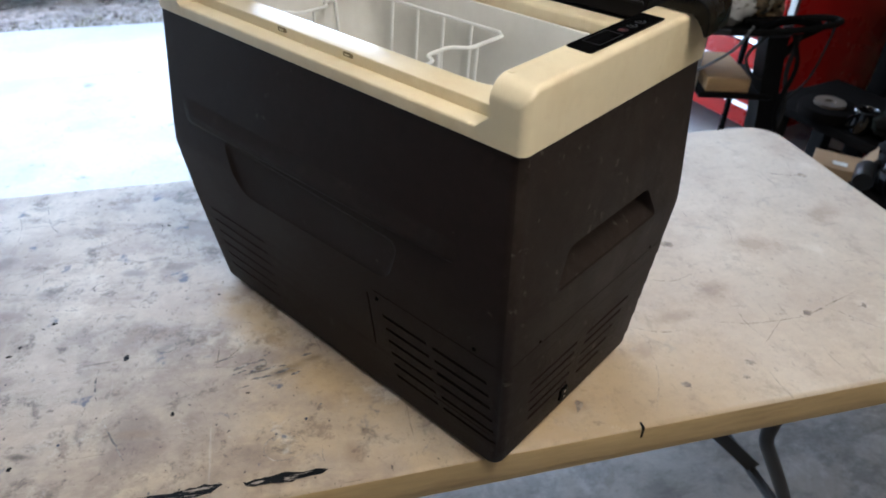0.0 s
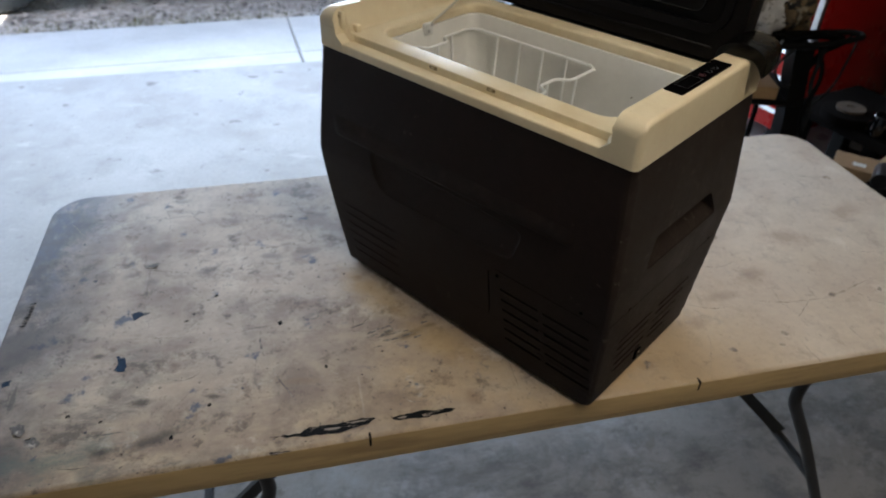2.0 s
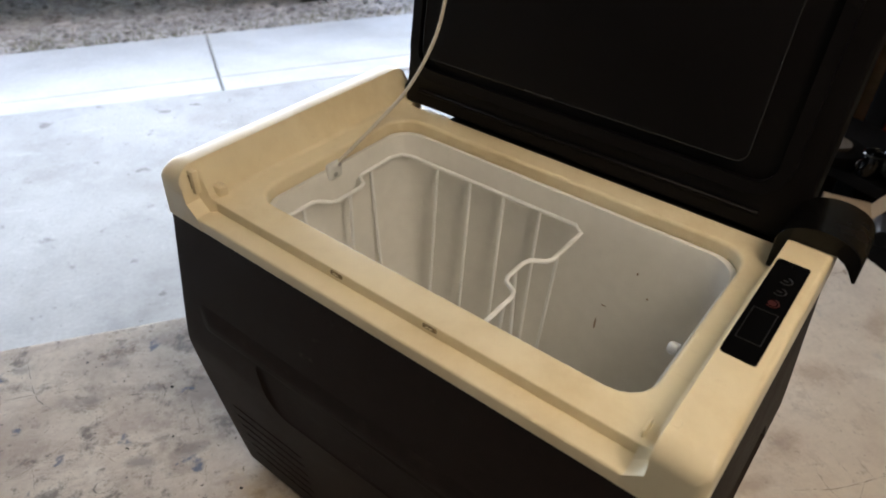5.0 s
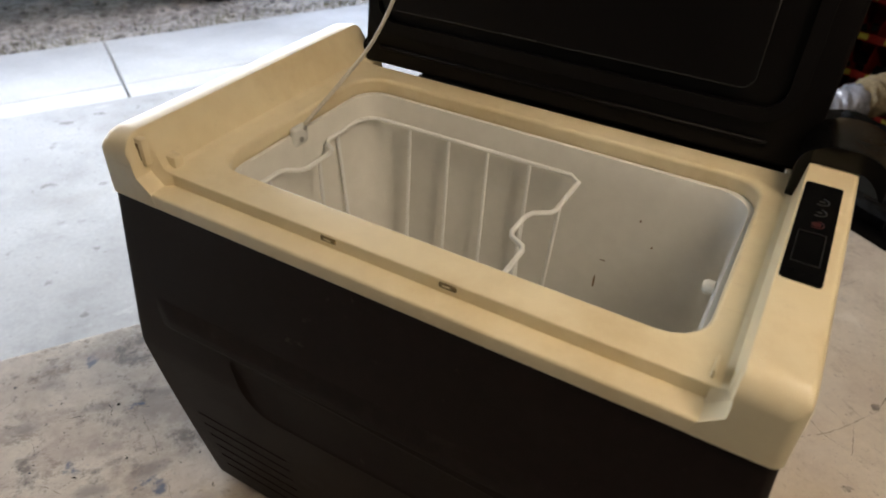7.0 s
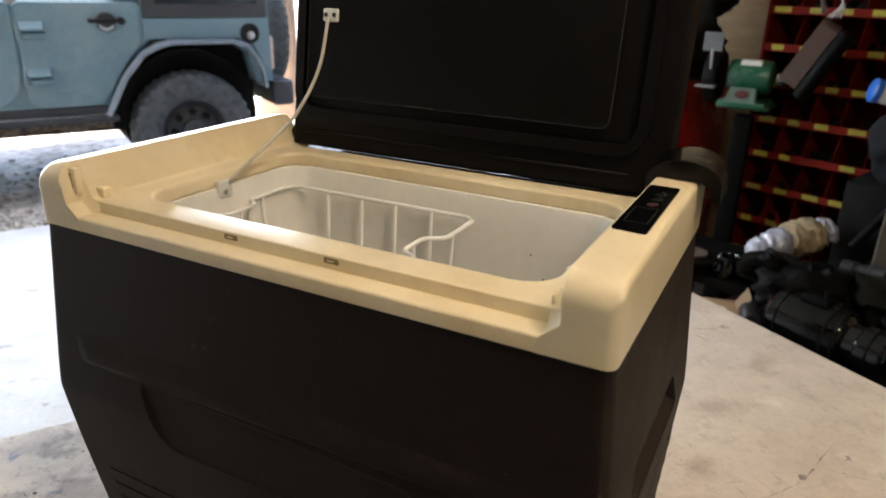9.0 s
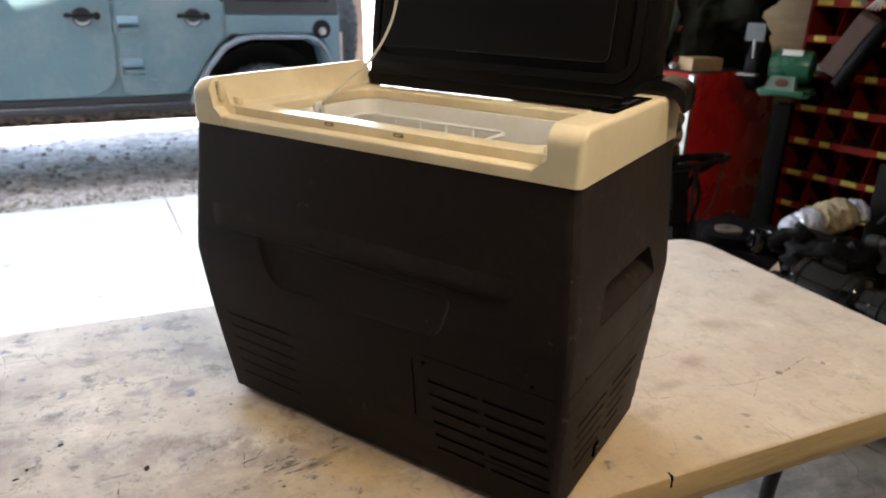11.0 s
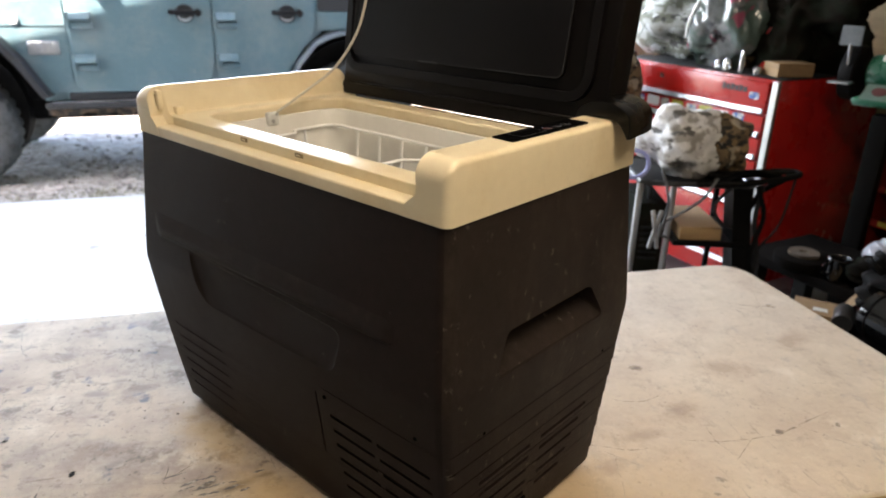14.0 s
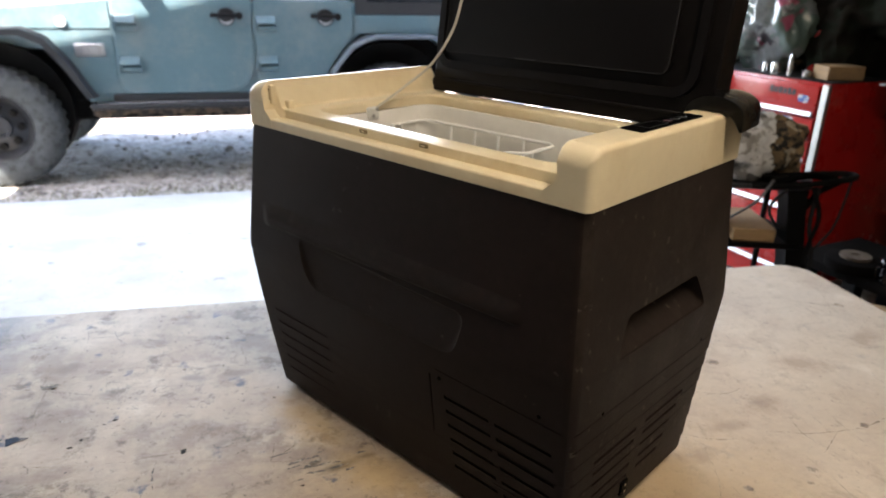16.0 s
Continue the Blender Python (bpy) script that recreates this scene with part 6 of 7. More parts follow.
tube(bm, smooth_path([(0.0, -0.07, 0.498), (0.0, -0.06, 0.535), (0.0, 0.06, 0.535), (0.0, 0.07, 0.498)], 4), 0.008, 8)
part("carry_handle", bm, M_RUBBER, case)
bm = bmesh.new()
for k in range(6):
    box(bm, (-0.030, -0.128, 0.30 + 0.022 * k), (0.034, -0.124, 0.310 + 0.022 * k), 0.001, 1)
part("front_louvre", bm, M_RUBBER, case)
LEADS = (([(0.0, -0.19, 0.824), (-0.04, -0.20, 0.76), (-0.10, -0.20, 0.71), (-0.15, -0.198, 0.675), (-0.16, -0.195, 0.64), (-0.13, -0.19, 0.62)], 0.0045, M_LEAD),
         ([(0.262, -0.135, 0.826), (0.250, -0.140, 0.74), (0.235, -0.14, 0.66), (0.20, -0.14, 0.60), (0.165, -0.14, 0.56)], 0.0040, M_RUBBER),
         ([(-0.175, -0.195, 0.845), (-0.155, -0.20, 0.79), (-0.145, -0.20, 0.72), (-0.165, -0.20, 0.60)], 0.0050, M_LEAD),
         ([(0.06, -0.19, 0.812), (0.0, -0.20, 0.74), (0.03, -0.195, 0.68), (0.07, -0.18, 0.66)], 0.0050, M_RUBBER),
         ([(0.15, -0.17, 0.80), (0.145, -0.17, 0.68), (0.175, -0.165, 0.55), (0.16, -0.16, 0.42)], 0.0075, M_RUBBER),
         ([(0.13, -0.18, 0.80), (0.165, -0.18, 0.70), (0.150, -0.17, 0.56), (0.19, -0.16, 0.44)], 0.0075, M_OILY))
for pts, r, m_ in LEADS:
    bm = bmesh.new()
    tube(bm, smooth_path(pts, 6), r, 7)
    part("cable", bm, m_, stand, "hanging cable")
bm = bmesh.new()
for s in (-1, 1):
    box(bm, (-0.006, -0.006, -0.065), (0.006, 0.006, 0.065), 0.002, 1, Matrix.Translation((-0.178, -0.21, 0.655)) @ pose(0, 0, 0, 0, 12 * s, 0))
part("clamp", bm, M_ALU, stand, "bright spring clamp")
for k in range(2):
    bm = bmesh.new()
    box(bm, (-0.085, -0.165 + 0.135 * k, 0.6065), (0.050, -0.040 + 0.135 * k, 0.652 - 0.008 * k), 0.003, 1)
    ob = part("wood_offcut", bm, M_WOOD, None, "", STAND @ pose(0.005 * k, 0.005 * k, 0, 0, 0, 2 * k))
    tagged(ob, "pale wood offcut lying on the cart's shelf", "wood block", "offcuts on the cart")
bm = bmesh.new()
lathe(bm, [(0.001, 0), (0.038, 0), (0.040, 0.004), (0.040, 0.020), (0.036, 0.024), (0.001, 0.024)], 24)
ob = part("rubber_puck", bm, M_OILY, None, "", STAND @ pose(0.055, -0.115, 0.7975))
tagged(ob, "round black rubber puck lying before the cloth bags", "puck")
heap("camouflage_bag", STAND @ pose(-0.075, -0.02, 0.7965), (0.25, 0.25, 0.215), 31, M_CAMO_W, "grey camouflage cloth bag slumped on the cart", "bag", 0.35, 2.0, 5)
heap("camouflage_bag", STAND @ pose(0.055, 0.00, 0.7965), (0.17, 0.22, 0.19), 33, M_CAMO_B, "brown camouflage cloth bag slumped on the cart", "bag", 0.35, 2.2, 5)
bm = bmesh.new()
tube(bm, [(-0.25 + 0.045 * math.cos(t), -0.13, 0.82 + 0.045 * math.sin(t)) for t in [2 * math.pi * k / 20 for k in range(20)]], 0.007, 7, True)
ob = part("hose_ring", bm, mat("lilac_hose", (0.30, 0.32, 0.60), 0.4, var=0.1, bump=0), None, "", STAND @ pose(0, 0, 0.026))
tagged(ob, "pale lilac hose ring propped on the cart", "hose")

# pedestal grinder with a belt sander arm
GR = pose(2.20, 1.60, 0.0, 0, 0, -63)      # x along its shaft, towards the belt
grinder = thing("bench_grinder", GR, "green bench grinder with belt sander on a dark pedestal", "grinder")
bm = bmesh.new()
box(bm, (-0.035, -0.035, 0.02), (0.035, 0.035, 0.93), 0.006, 2)
box(bm, (-0.18, -0.18, 0.0), (0.18, 0.18, 0.025), 0.008, 2)
part("pedestal", bm, M_OILY, grinder, "dark square pedestal")
bm = bmesh.new()
box(bm, (-0.13, -0.11, 0.885), (0.13, 0.11, 0.905), 0.006, 2)
box(bm, (-0.12, -0.17, 0.900), (0.12, 0.08, 0.930), 0.010, 2)
base = part("base", bm, M_GREEN, grinder, "dark green cast base")
bm = bmesh.new()
loft(bm, [[(-0.085, -0.175, 0.925), (0.07, -0.175, 0.925), (0.055, -0.125, 0.995), (-0.07, -0.125, 0.995)], [(-0.085, -0.10, 0.915), (0.07, -0.10, 0.915), (0.055, -0.08, 0.985), (-0.07, -0.08, 0.985)]])
sw = part("switch_plate", bm, M_PALEGREEN, grinder)
bm = bmesh.new()
lathe(bm, [(0.022, 0), (0.022, 0.01), (0.015, 0.014)], 14, Matrix.Translation((-0.005, -0.147, 0.962)) @ pose(0, 0, 0, 53, 0, 0) @ Matrix.Diagonal((1.6, 1, 0.6, 1)))
part("switch", bm, mat("dull_red_switch", (0.09, 0.02, 0.018), 0.5, var=0.2, bump=0), sw, "dull red switch")
bm = bmesh.new()
lathe(bm, [(0.05, -0.115), (0.078, -0.108), (0.086, -0.088), (0.086, 0.082), (0.078, 0.102), (0.05, 0.108)], 28, Matrix.Translation((0, 0, 1.035)) @ pose(0, 0, 0, 0, 90, 0))
part("motor", bm, M_GREEN, grinder, "glossy green motor housing")
bm = bmesh.new()
box(bm, (-0.05, -0.062, 1.094), (0.055, -0.030, 1.1215), 0.002, 1, None)
part("rating_plate", bm, M_WHITE, grinder, "white rating plate")
bm = bmesh.new()
lathe(bm, [(0.03, 0.13), (0.03, 0.20), (0.02, 0.21), (0.0, 0.21)], 16, Matrix.Translation((0, 0, 1.035)) @ pose(0, 0, 0, 0, 90, 0))
part("shaft_boss", bm, M_CHROME, grinder)
bm = bmesh.new()
lathe(bm, [(0.02, -0.205), (0.098, -0.205), (0.098, -0.165), (0.02, -0.165)], 32, Matrix.Translation((0, 0, 1.035)) @ pose(0, 0, 0, 0, 90, 0))
part("grinding_wheel", bm, mat("grinding_stone", (0.10, 0.095, 0.09), 0.9, var=0.2, bump=0.4), grinder, "grey grinding wheel")
bm = bmesh.new()
arc = [(0.112 * math.cos(radians(a)), 0.112 * math.sin(radians(a))) for a in range(20, 261, 20)]
rows = [[(-0.215, y, 1.035 + z), (-0.155, y, 1.035 + z), (-0.155, y * .95, 1.035 + z * .95), (-0.215, y * .95, 1.035 + z * .95)] for y, z in arc]
loft(bm, rows)
box(bm, (-0.159, -0.07, 0.93), (-0.152, 0.09, 1.13), 0.004, 1)
lathe(bm, [(0.02, -0.225), (0.125, -0.222), (0.132, -0.212), (0.132, -0.158), (0.125, -0.150), (0.02, -0.148)], 30, Matrix.Translation((0, 0, 1.025)) @ pose(0, 0, 0, 0, 90, 0))
guard = part("wheel_guard", bm, M_OILY, grinder, "black wheel guard")
bm = bmesh.new()
box(bm, (-0.235, -0.15, 1.16), (-0.135, -0.145, 1.25), 0.003, 1, pose(0, 0, 0, 0, 0, 0))
part("eye_shield", bm, mat("scratched_shield", (0.15, 0.165, 0.175), 0.35, var=0.2, scale=20, bump=0.05), grinder, "scratched clear eye shield")
bm = bmesh.new()
tube(bm, [(-0.185, -0.145, 1.17), (-0.185, -0.12, 1.08), (-0.185, -0.09, 1.0)], 0.008, 7)
part("shield_arm", bm, M_ALU, grinder)
bm = bmesh.new()
box(bm, (-0.24, -0.19, 0.985), (-0.14, -0.11, 0.995), 0.002, 1)
part("tool_rest", bm, M_ALU, grinder)
# belt arm: runs up and forward from the shaft
BM_ = Matrix.Translation((0.205, -0.02, 1.055)) @ pose(0, 0, 0, 0, 28, 0) @ Matrix.Diagonal((1.4, 1.4, 0.72, 1))
bm = bmesh.new()
path = [(0.055 * math.cos(radians(a)), 0.055 * math.sin(radians(a))) for a in range(180, 361, 18)] + [(0.045 * math.cos(radians(a)), 0.36 + 0.045 * math.sin(radians(a))) for a in range(0, 181, 18)]
n = len(path)
rows = [[bm.verts.new(BM_ @ Vector((x, y, z))) for y, z in path] for x in (-0.036, 0.030)]
rows2 = [[bm.verts.new(BM_ @ Vector((x, y * .95, z))) for y, z in path] for x in (-0.036, 0.030)]
for i in range(n):
    k = (i + 1) % n
    bm.faces.new((rows[0][i], rows[0][k], rows[1][k], rows[1][i]))
    bm.faces.new((rows2[0][i], rows2[0][k], rows2[1][k], rows2[1][i]))
    bm.faces.new((rows[0][i], rows[0][k], rows2[0][k], rows2[0][i]))
    bm.faces.new((rows[1][i], rows[1][k], rows2[1][k], rows2[1][i]))
part("sanding_belt", bm, M_BELT, grinder, "worn brown sanding belt")
bm = bmesh.new()
box(bm, (-0.030, -0.030, -0.02), (0.028, 0.030, 0.37), 0.01, 2, BM_)
box(bm, (0.034, -0.075, -0.09), (0.085, 0.075, 0.41), 0.025, 3, BM_)
part("belt_arm", bm, M_OILY, grinder, "black belt sander arm")
for z, rr in ((0.0, 0.050), (0.36, 0.041)):
    bm = bmesh.new()
    lathe(bm, [(rr, -0.034), (rr, 0.028)], 20, BM_ @ Matrix.Translation((0, 0, z)) @ pose(0, 0, 0, 0, 90, 0))
    part("belt_wheel", bm, M_ALU, grinder)
bm = bmesh.new()
for k in range(4):
    tube(bm, smooth_path([(0.30 + .02 * k, -0.02, 1.33), (0.36, -0.07 + .02 * k, 1.40), (0.33 - .02 * k, -0.05, 1.46), (0.27, 0.0, 1.42 - .02 * k), (0.29, 0.02, 1.36)], 6), 0.004, 6)
part("coiled_wire", bm, M_ALU, grinder, "coil of bright wire hung on the arm")

# the machine proper is a small model: shrink its parts about the shaft
shrink = Matrix.Translation((0, 0, 1.075)) @ Matrix.Diagonal((0.76, 0.80, 0.80, 1)) @ Matrix.Translation((0, 0, -1.025))
for ob in grinder.children_recursive:
    if ob.name.split(".")[0] != "pedestal":
        ob.data.transform(shrink)
# red bolt-bin rack against the wall
RACK = side_pose(2.345, 1.672, 0.0)
NR, NC, PR, PC, RD = 11, 9, 0.147, 0.118, 0.24
rack = thing("bin_rack", RACK, "tall red steel bin rack with yellow labels, full of hardware", "bin rack")
RZ = 0.30
LEN = NC * PC
bm = bmesh.new()
box(bm, (RD - 0.004, -LEN, RZ), (RD, 0, RZ + NR * PR))
part("back_panel", bm, M_RACKRED, rack)
for y in (-LEN - 0.004, -0.57, 0.0):
    bm = bmesh.new()
    box(bm, (-0.004, y, 0.0), (RD if y != -0.57 else 0.012, y + (0.012 if y != -0.57 else 0.022), RZ + NR * PR), 0.002, 1)
    part("upright", bm, M_RACKRED, rack)
bm = bmesh.new()
box(bm, (0, -LEN + .01, -0.0015), (RD - 0.005, -0.002, 0.0015))
box(bm, (-0.003, -LEN + .01, -0.004), (0.0, -0.002, 0.026))
shelf_me = finish(bm, "shelf", M_RACKRED)
bm = bmesh.new()
prism(bm, [(0.002, 0.0), (RD - 0.006, 0.0), (RD - 0.006, PR - 0.004), (0.05, PR - 0.004), (0.002, 0.04)], -0.001, 0.001, "y")
div_me = finish(bm, "divider", M_RACKRED)
bm = bmesh.new()
box(bm, (-0.0050, -0.030, 0.002), (-0.0032, 0.030, 0.024))
label_me = finish(bm, "label", M_YELLOW)
rl = random.Random(5)
for r in range(NR + 1):
    sh = piece("shelf", shelf_me, rack, Matrix.Translation((0, 0, RZ + r * PR)))
    if r == NR:
        break
    for c in range(1, NC):
        piece("divider", div_me, rack, Matrix.Translation((0, -c * PC, RZ + r * PR)))
    for c in range(NC):
        if rl.random() < 0.86:
            piece("label", label_me, rack, Matrix.Translation((0, -(c + 0.5) * PC + rl.uniform(-.01, .01), RZ + r * PR)) @ Matrix.Diagonal((1, rl.uniform(.7, 1.1), 1, 1)))
bm = bmesh.new()
for r in range(NR):
    for c in range(NC):
        for _ in range(rl.randint(5, 10)):
            s = rl.uniform(0.008, 0.024)
            m = Matrix.Translation((rl.uniform(0.03, RD - 0.05), -(c + rl.uniform(0.2, 0.8)) * PC, RZ + r * PR + s * 0.7 + rl.uniform(0, .03))) @ pose(0, 0, 0, rl.uniform(0, 90), rl.uniform(0, 90), rl.uniform(0, 90))
            box(bm, (-s, -s * .5, -s * .5), (s, s * .5, s * .5), 0, 1, m)
hw = part("loose_hardware", bm, M_OILY, None, "", RACK)
tagged(hw, "dark nuts, bolts and fittings lying in the bins", "hardware", kind="stuff")

# jug with a blue lid and pale boxes in front of the rack
TUB = Matrix.Translation((2.335, 1.035, 1.065)) @ Vector((-0.72, 0.66, 0.22)).to_track_quat("Z", "Y").to_matrix().to_4x4()
bm = bmesh.new()
lathe(bm, [(0.034, 0), (0.039, 0.008), (0.039, 0.10), (0.035, 0.125)], 22)
jug = part("white_tub", bm, M_WHITE, None, "", TUB)
tagged(jug, "white plastic tub with blue lid lying on the sack", "tub")
bm = bmesh.new()
lathe(bm, [(0.038, 0.118), (0.042, 0.120), (0.042, 0.140), (0.038, 0.143)], 22)
part("lid", bm, M_BLUE, jug, "blue screw lid")
heap("grey_sack", pose(2.30, 1.00, 0.78, 0, 0, 10), (0.22, 0.22, 0.27), 41, mat("grey_sack_cloth", (0.014, 0.0145, 0.017), 0.9, spec=0.1, var=0.2, bump=0.3), "dull grey sack slumped before the bin rack", "sack", 0.25)
bm = bmesh.new()
box(bm, (-0.12, -0.14, 0), (0.12, 0.14, 0.78), 0.006, 2)
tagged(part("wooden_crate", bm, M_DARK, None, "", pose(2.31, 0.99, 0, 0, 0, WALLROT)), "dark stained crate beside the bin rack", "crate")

# iron parts and boxes heaped on the floor beside the table
def rod_part(name, pts, r, material, label, category, seg=14):
    b = bmesh.new()
    tube(b, pts, r, seg)
    return tagged(part(name, b, material), label, category)


bench = thing("low_bench", pose(1.90, 1.05, 0, 0, 0, WALLROT), "low dark workbench buried under oily parts", "bench")
bm = bmesh.new()
box(bm, (-0.16, -0.75, 0.40), (0.25, 0.55, 0.44), 0.006, 2)
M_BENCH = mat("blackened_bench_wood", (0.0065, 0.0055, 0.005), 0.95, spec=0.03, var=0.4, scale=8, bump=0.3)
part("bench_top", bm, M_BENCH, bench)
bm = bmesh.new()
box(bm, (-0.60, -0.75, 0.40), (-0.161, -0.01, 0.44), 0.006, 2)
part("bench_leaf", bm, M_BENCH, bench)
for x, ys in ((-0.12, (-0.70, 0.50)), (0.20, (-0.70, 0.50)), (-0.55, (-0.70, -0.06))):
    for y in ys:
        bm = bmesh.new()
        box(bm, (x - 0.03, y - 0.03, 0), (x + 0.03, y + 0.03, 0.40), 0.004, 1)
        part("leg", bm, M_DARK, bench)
BAGM = pose(2.00, 1.14, 0.51, -20, 0, 62) @ Matrix.Diagonal((1.0, 0.70, 1.0, 1))
padbag = thing("padded_bag", BAGM, "clear plastic bag of beige foam lying on the bench", "plastic bag")
def wrinkled_roll(y0, y1, r, seed, fold, point=0.0):
    """A soft roll along y with ring-like wrinkles, drawn in at its ends."""
    b = bmesh.new()
    rings = []
    n = 34
    for k in range(n + 1):
        t = k / n
        y = y0 + (y1 - y0) * t
        w = math.sqrt(max(0.0, 1 - (2 * t - 1) ** 4)) * (1 - point * t) + 0.03
        ring = []
        for a in range(40):
            th = 2 * math.pi * a / 40
            q = Vector((math.cos(th) * 1.3, math.sin(th) * 1.3, y * 26))
            d = 1 + fold * (1 - 2.2 * abs(noise.noise(q + Vector((seed, 0, 0))))) + 0.5 * fold * noise.noise(q * 2.7 + Vector((0, seed, 0)))
            ring.append((r * w * d * math.cos(th), y, r * 0.8 + 0.8 * r * w * d * math.sin(th)))
        rings.append(ring)
    loft(b, rings)
    return b


part("foam", wrinkled_roll(-0.17, 0.06, 0.070, 3.0, 0.16), M_BEIGE, padbag, "beige foam roll")
part("film", wrinkled_roll(-0.01, 0.235, 0.074, 9.0, 0.14, 0.45), M_FILM, padbag, "shiny clear wrapping film")
part("film", wrinkled_roll(-0.145, -0.235, 0.062, 5.0, 0.25, 0.4), M_FILM, padbag, "shiny clear wrapping film")
rod_part("axle_shaft", [(1.74, 0.60, 0.478), (2.18, 0.86, 0.60)], 0.035, M_OILY, "oily black axle shaft lying on the bench", "axle")
rod_part("black_pipe", [(2.02, 0.95, 0.60), (2.14, 0.84, 0.86), (2.17, 0.81, 0.93)], 0.016, M_OILY, "thin black pipe leaning to the rack", "pipe", 10)
rod_part("steel_tube", [(1.62, 0.58, 0.475), (1.86, 0.50, 0.475)], 0.032, M_STEEL_GREY, "short dark steel tube on the bench", "tube")
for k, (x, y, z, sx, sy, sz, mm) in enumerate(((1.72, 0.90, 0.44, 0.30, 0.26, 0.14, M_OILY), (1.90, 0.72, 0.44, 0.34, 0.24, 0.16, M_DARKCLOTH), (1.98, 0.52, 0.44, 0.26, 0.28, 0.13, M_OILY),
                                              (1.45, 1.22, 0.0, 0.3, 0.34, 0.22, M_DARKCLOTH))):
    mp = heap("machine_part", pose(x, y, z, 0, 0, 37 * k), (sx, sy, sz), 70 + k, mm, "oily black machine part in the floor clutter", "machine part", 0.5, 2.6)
    b = bmesh.new()
    lathe(b, [(sy * .10, 0), (sy * .26, 0.002), (sy * .26, 0.016), (sy * .14, 0.020), (sy * .12, 0.05), (sy * .05, 0.052)], 22, Matrix.Translation((0.02, -sy * .15, sz * .80)) @ pose(0, 0, 0, 35 - 12 * k, 20, 0))
    part("flange", b, M_OILY, mp, "turned steel flange")
    b = bmesh.new()
    cyl(b, (-sx * .30, -sy * .2, sz * .45), (-sx * .20, -sy * .62, sz * .75), 0.010, seg=10)
    part("stud", b, M_ALU if k % 2 else M_OILY, mp)
rc_ = random.Random(31)
for k, (x, y, z, r, h, tx, ty) in enumerate(((1.60, 0.70, 0.46, 0.035, 0.10, 70, 20), (1.74, 0.62, 0.50, 0.05, 0.05, 30, 10), (1.68, 1.02, 0.56, 0.045, 0.06, 15, 40), (1.86, 0.88, 0.58, 0.03, 0.14, 80, 50), (1.52, 1.02, 0.28, 0.05, 0.09, 60, 0), (1.50, 0.62, 0.28, 0.06, 0.07, 20, 30), (1.80, 0.50, 0.58, 0.028, 0.12, 75, 100))):
    b = bmesh.new()
    lathe(b, [(r * .5, 0), (r, 0.004), (r, h * .3), (r * .8, h * .34), (r * .8, h * .6), (r * .95, h * .64), (r * .95, h - .004), (r * .4, h)], 20)
    tagged(part("machine_fitting", b, M_OILY if k % 3 else M_STEEL_GREY, None, "", pose(x, y, z, tx, ty, 0)), "turned steel fitting lying among the oily parts", "fitting", "fittings in the clutter")
bm = bmesh.new()
lathe(bm, [(0.095, 0), (0.098, 0.004), (0.098, 0.036), (0.092, 0.040), (0.0, 0.040)], 26)
tagged(part("flat_tin", bm, M_BENCH, None, "", pose(1.73, 1.36, 0.4402)), "flat dark tin lying on the bench", "tin")
bm = bmesh.new()
lathe(bm, [(0.052, 0.0), (0.052, 0.010), (0.018, 0.010), (0.016, 0.004), (0.0, 0.004)], 26)
tagged(part("wooden_disc", bm, mat("stained_wood_disc", (0.075, 0.053, 0.035), 0.8, var=0.3, scale=20, bump=0.2), None, "", pose(1.73, 1.36, 0.4804)), "round tan wooden disc resting on a tin", "disc")
# glossy black machine parts at the table's side
M_GLOSSBLK = mat("glossy_black_enamel", (0.003, 0.003, 0.0033), 0.09, var=0.1, scale=12, bump=0.03, bump_scale=60, spec=0.5)
motor = thing("electric_motor", pose(1.52, 0.86, 0.5155, 90, 0, 3), "glossy black electric motor lying on the bench", "motor")
bm = bmesh.new()
lathe(bm, [(0.030, 0.0), (0.060, 0.004), (0.074, 0.020), (0.074, 0.210), (0.066, 0.222)], 32)
part("housing", bm, M_GLOSSBLK, motor, "glossy black round housing")
bm = bmesh.new()
lathe(bm, [(0.066, 0.222), (0.052, 0.232), (0.052, 0.262), (0.060, 0.268), (0.060, 0.330), (0.048, 0.342), (0.020, 0.344)], 32)
part("end_bell", bm, M_GLOSSBLK, motor)
for z in (0.045, 0.185, 0.215, 0.300):
    bm = bmesh.new()
    r = 0.0752 if z < 0.22 else 0.0612
    tube(bm, [(r * math.cos(2 * math.pi * k / 28), r * math.sin(2 * math.pi * k / 28), z) for k in range(28)], 0.0026, 6, True)
    part("clamp_band", bm, M_OILY, motor, "dark clamp band")
bm = bmesh.new()
box(bm, (-0.020, 0.068, 0.08), (0.020, 0.092, 0.16), 0.004, 2)
cyl(bm, (0.0, 0.09, 0.14), (0.0, 0.115, 0.14), 0.006, seg=10)
part("terminal_box", bm, M_OILY, motor)
bm = bmesh.new()
lathe(bm, [(0.036, 0), (0.040, 0.006), (0.040, 0.078), (0.036, 0.082), (0.033, 0.078), (0.033, 0.012), (0.0, 0.010)], 24)
mug = tagged(part("black_mug", bm, M_GLOSSBLK, None, "", pose(1.745, 1.215, 0.4402)), "glossy black mug standing on the bench", "mug")
bm = bmesh.new()
tube(bm, smooth_path([(-0.038, 0, 0.064), (-0.062, 0, 0.060), (-0.066, 0, 0.038), (-0.038, 0, 0.020)], 5), 0.005, 8)
part("handle", bm, M_GLOSSBLK, mug)
heap("dark_rag", pose(1.84, 1.10, 0.4402, 0, 0, 20), (0.20, 0.26, 0.10), 57, M_DARKCLOTH, "dark rag dropped on the bench", "rag", 0.35, 2.0, 5)
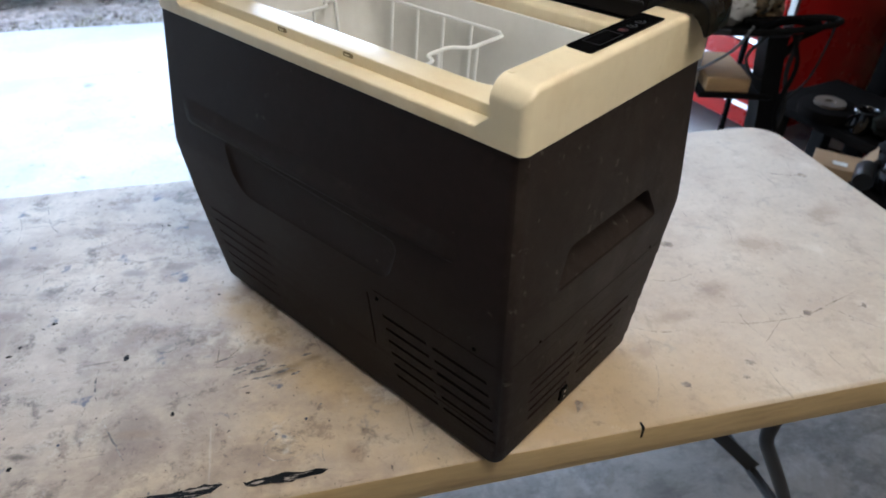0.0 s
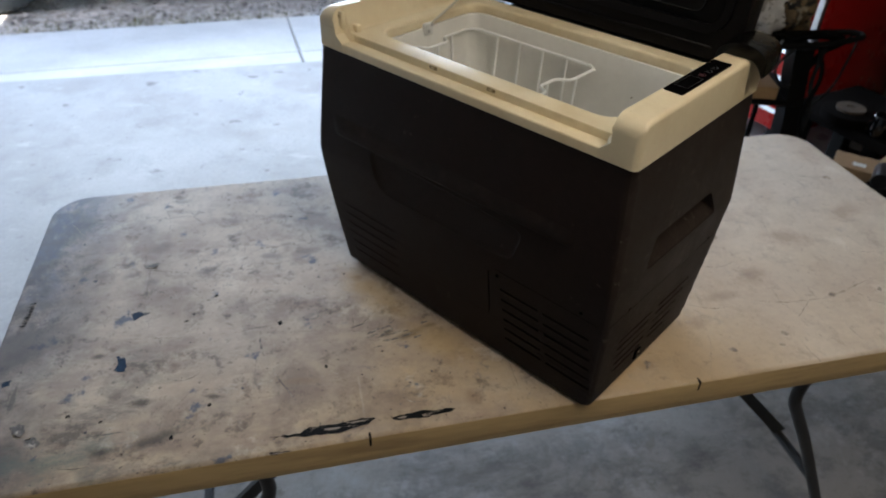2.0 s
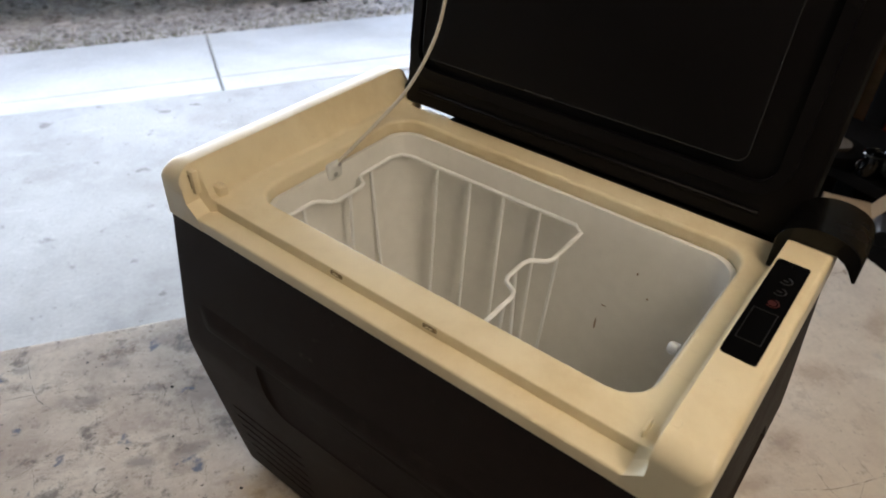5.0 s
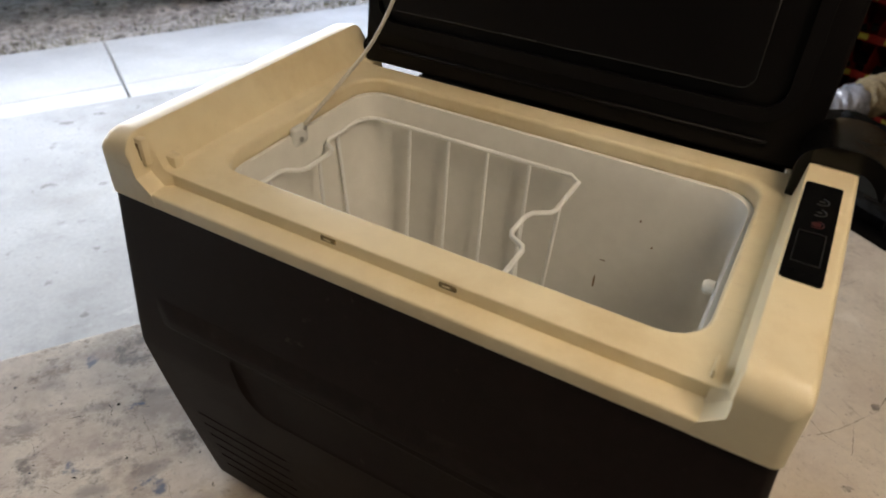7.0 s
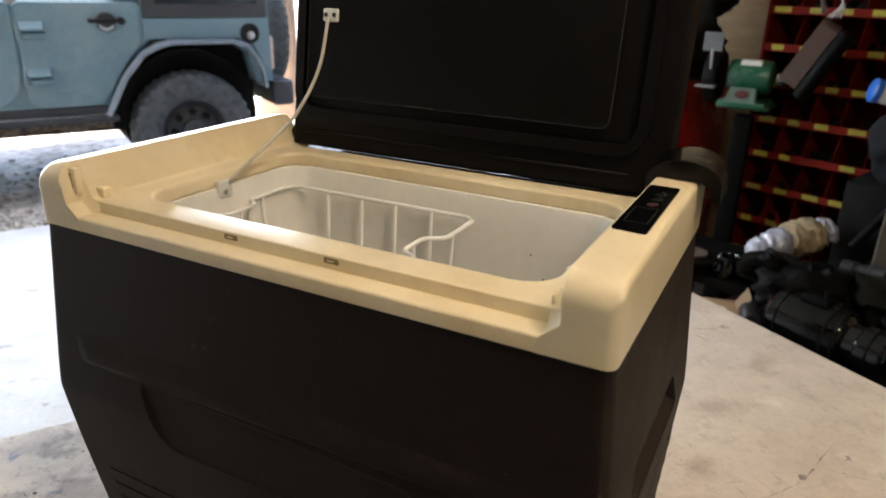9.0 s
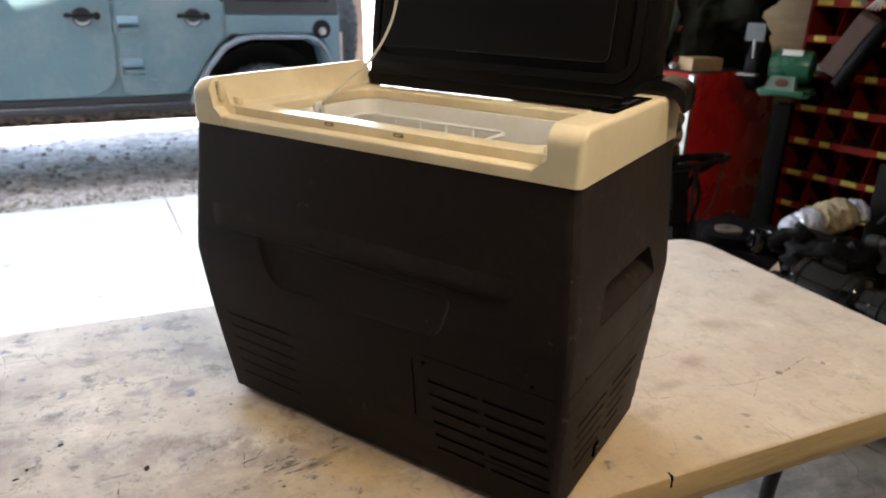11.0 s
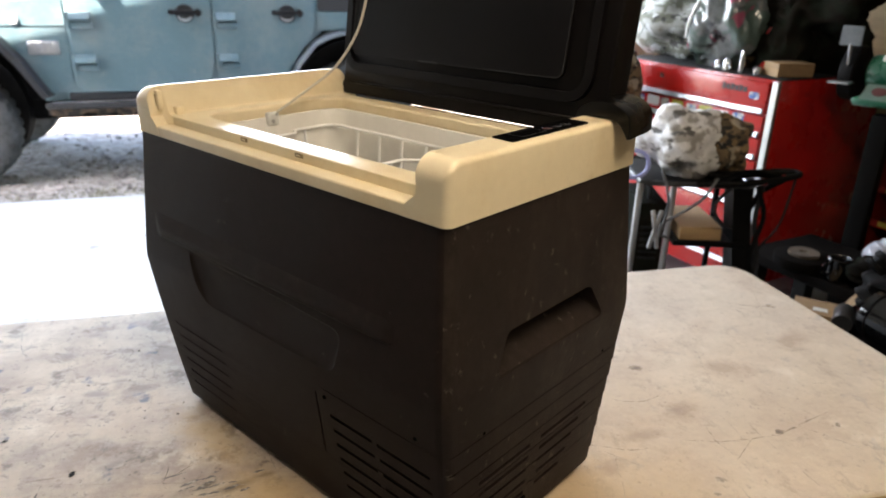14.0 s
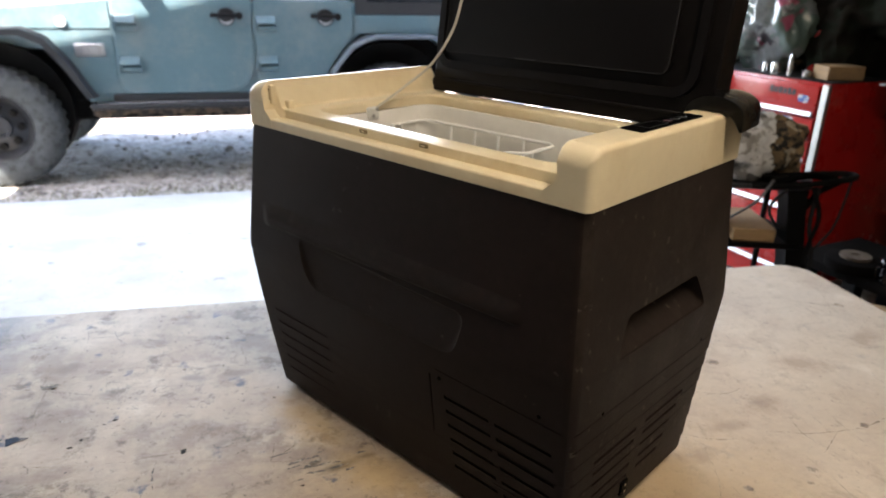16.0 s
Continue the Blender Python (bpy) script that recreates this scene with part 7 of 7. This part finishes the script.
M_ROPE = mat("white_red_rope", (0.62, 0.60, 0.58), 0.8, var=0.1, bump=0.2, second=(0.28, 0.05, 0.04), mask=(0.56, 0.60), mask_scale=70)
for pts in [((1.5, 0.48, 0.637), (1.49, 0.478, 0.572), (1.47, 0.466, 0.493)), ((1.5, 0.435, 0.652), (1.49, 0.435, 0.612), (1.48, 0.432, 0.589))]:
    bm = bmesh.new()
    tube(bm, smooth_path(pts, 6), 0.0026, 7)
    tagged(part("rope_end", bm, M_ROPE), "white and red rope end rising from the clutter", "rope", "rope ends in the clutter")
carton = thing("cardboard_box", pose(1.625, 1.135, 0.2502, 0, 0, -45) @ Matrix.Diagonal((0.8, 0.8, 1, 1)), "small open cardboard box lying in the clutter", "box")
bm = bmesh.new()
for lo, hi in (((-0.10, -0.08, 0), (0.10, 0.08, 0.004)), ((-0.10, -0.08, 0.004), (-0.096, 0.08, 0.13)), ((0.096, -0.08, 0.004), (0.10, 0.08, 0.13)), ((-0.096, -0.08, 0.004), (0.096, -0.076, 0.13)), ((-0.096, 0.076, 0.004), (0.096, 0.08, 0.13))):
    box(bm, lo, hi)
part("carton", bm, M_CARD, carton)
bm = bmesh.new()
box(bm, (-0.10, -0.08, 0.1302), (0.075, 0.08, 0.1335), 0.001, 1)
part("flap", bm, M_CARD, carton)
bm = bmesh.new()
box(bm, (0.0, -0.06, 0), (0.075, 0.07, 0.003), 0.001, 1, Matrix.Translation((0.078, 0, 0.131)) @ pose(0, 0, 0, 0, -55, 0))
part("flap", bm, M_CARD, carton, "raised cardboard flap")
bm = bmesh.new()
box(bm, (-0.025, -0.04, 0.1338), (0.030, -0.005, 0.1344))
part("sticker", bm, M_WHITE, carton, "white address sticker")
bm = bmesh.new()
box(bm, (-0.13, -0.13, 0), (0.13, 0.13, 0.25), 0.005, 1)
tagged(part("storage_box", bm, M_DARK, None, "", pose(1.62, 1.12, 0, 0, 0, 15)), "dark storage box under the carton", "box")
bm = bmesh.new()
lathe(bm, [(0.0225, 0.0), (0.0270, 0.0), (0.0285, 0.004), (0.0285, 0.096), (0.0270, 0.10), (0.0225, 0.10), (0.0225, 0.0)], 26)
tagged(part("pipe_stub", bm, M_STEEL_GREY, None, "", pose(1.455, 0.885, 0.4690, 0, 90, 42)), "short open grey steel pipe stub on the bench", "pipe")
# grey timber post and green tarp at the near end
bm = bmesh.new()
box(bm, (-0.05, -0.05, 0), (0.05, 0.05, 0.62), 0.006, 1)
tagged(part("timber_post", bm, mat("weathered_timber", (0.10, 0.085, 0.066), 0.85, var=0.25, stretch=(1, 1, .2), bump=0.3), None, "", pose(1.99, 0.80, 0.4402, 0, 5, 20)), "weathered grey timber post standing on the bench", "post")
heap("green_tarp", pose(2.08, 0.62, 0.4402), (0.26, 0.24, 0.46), 91, mat("green_tarp_cloth", (0.02, 0.075, 0.04), 0.6, var=0.2, bump=0.2), "green tarp bundled on the floor", "tarp", 0.3)
bm = bmesh.new()
tube(bm, smooth_path([(1.50, 0.41, 0.475), (1.56, 0.35, 0.545), (1.62, 0.41, 0.585), (1.58, 0.49, 0.535), (1.50, 0.45, 0.450), (1.54, 0.33, 0.446), (1.66, 0.29, 0.446)], 8), 0.004, 8)
ob = part("extension_cord", bm, M_LIME, None, "", None)
tagged(ob, "lime green extension cord looped over the parts", "cord")
bm = bmesh.new()
tube(bm, smooth_path([(-0.10, 0, 1.78), (-0.06, 0.04, 1.60), (-0.05, -0.05, 1.45), (-0.02, -0.02, 1.32)], 6), 0.005, 7)
tagged(part("wall_cable", bm, M_RUBBER, None, "", side_pose(2.66, 1.72) @ pose(0.09, 0.36, 0)), "black cable hanging on the plywood wall", "cable")
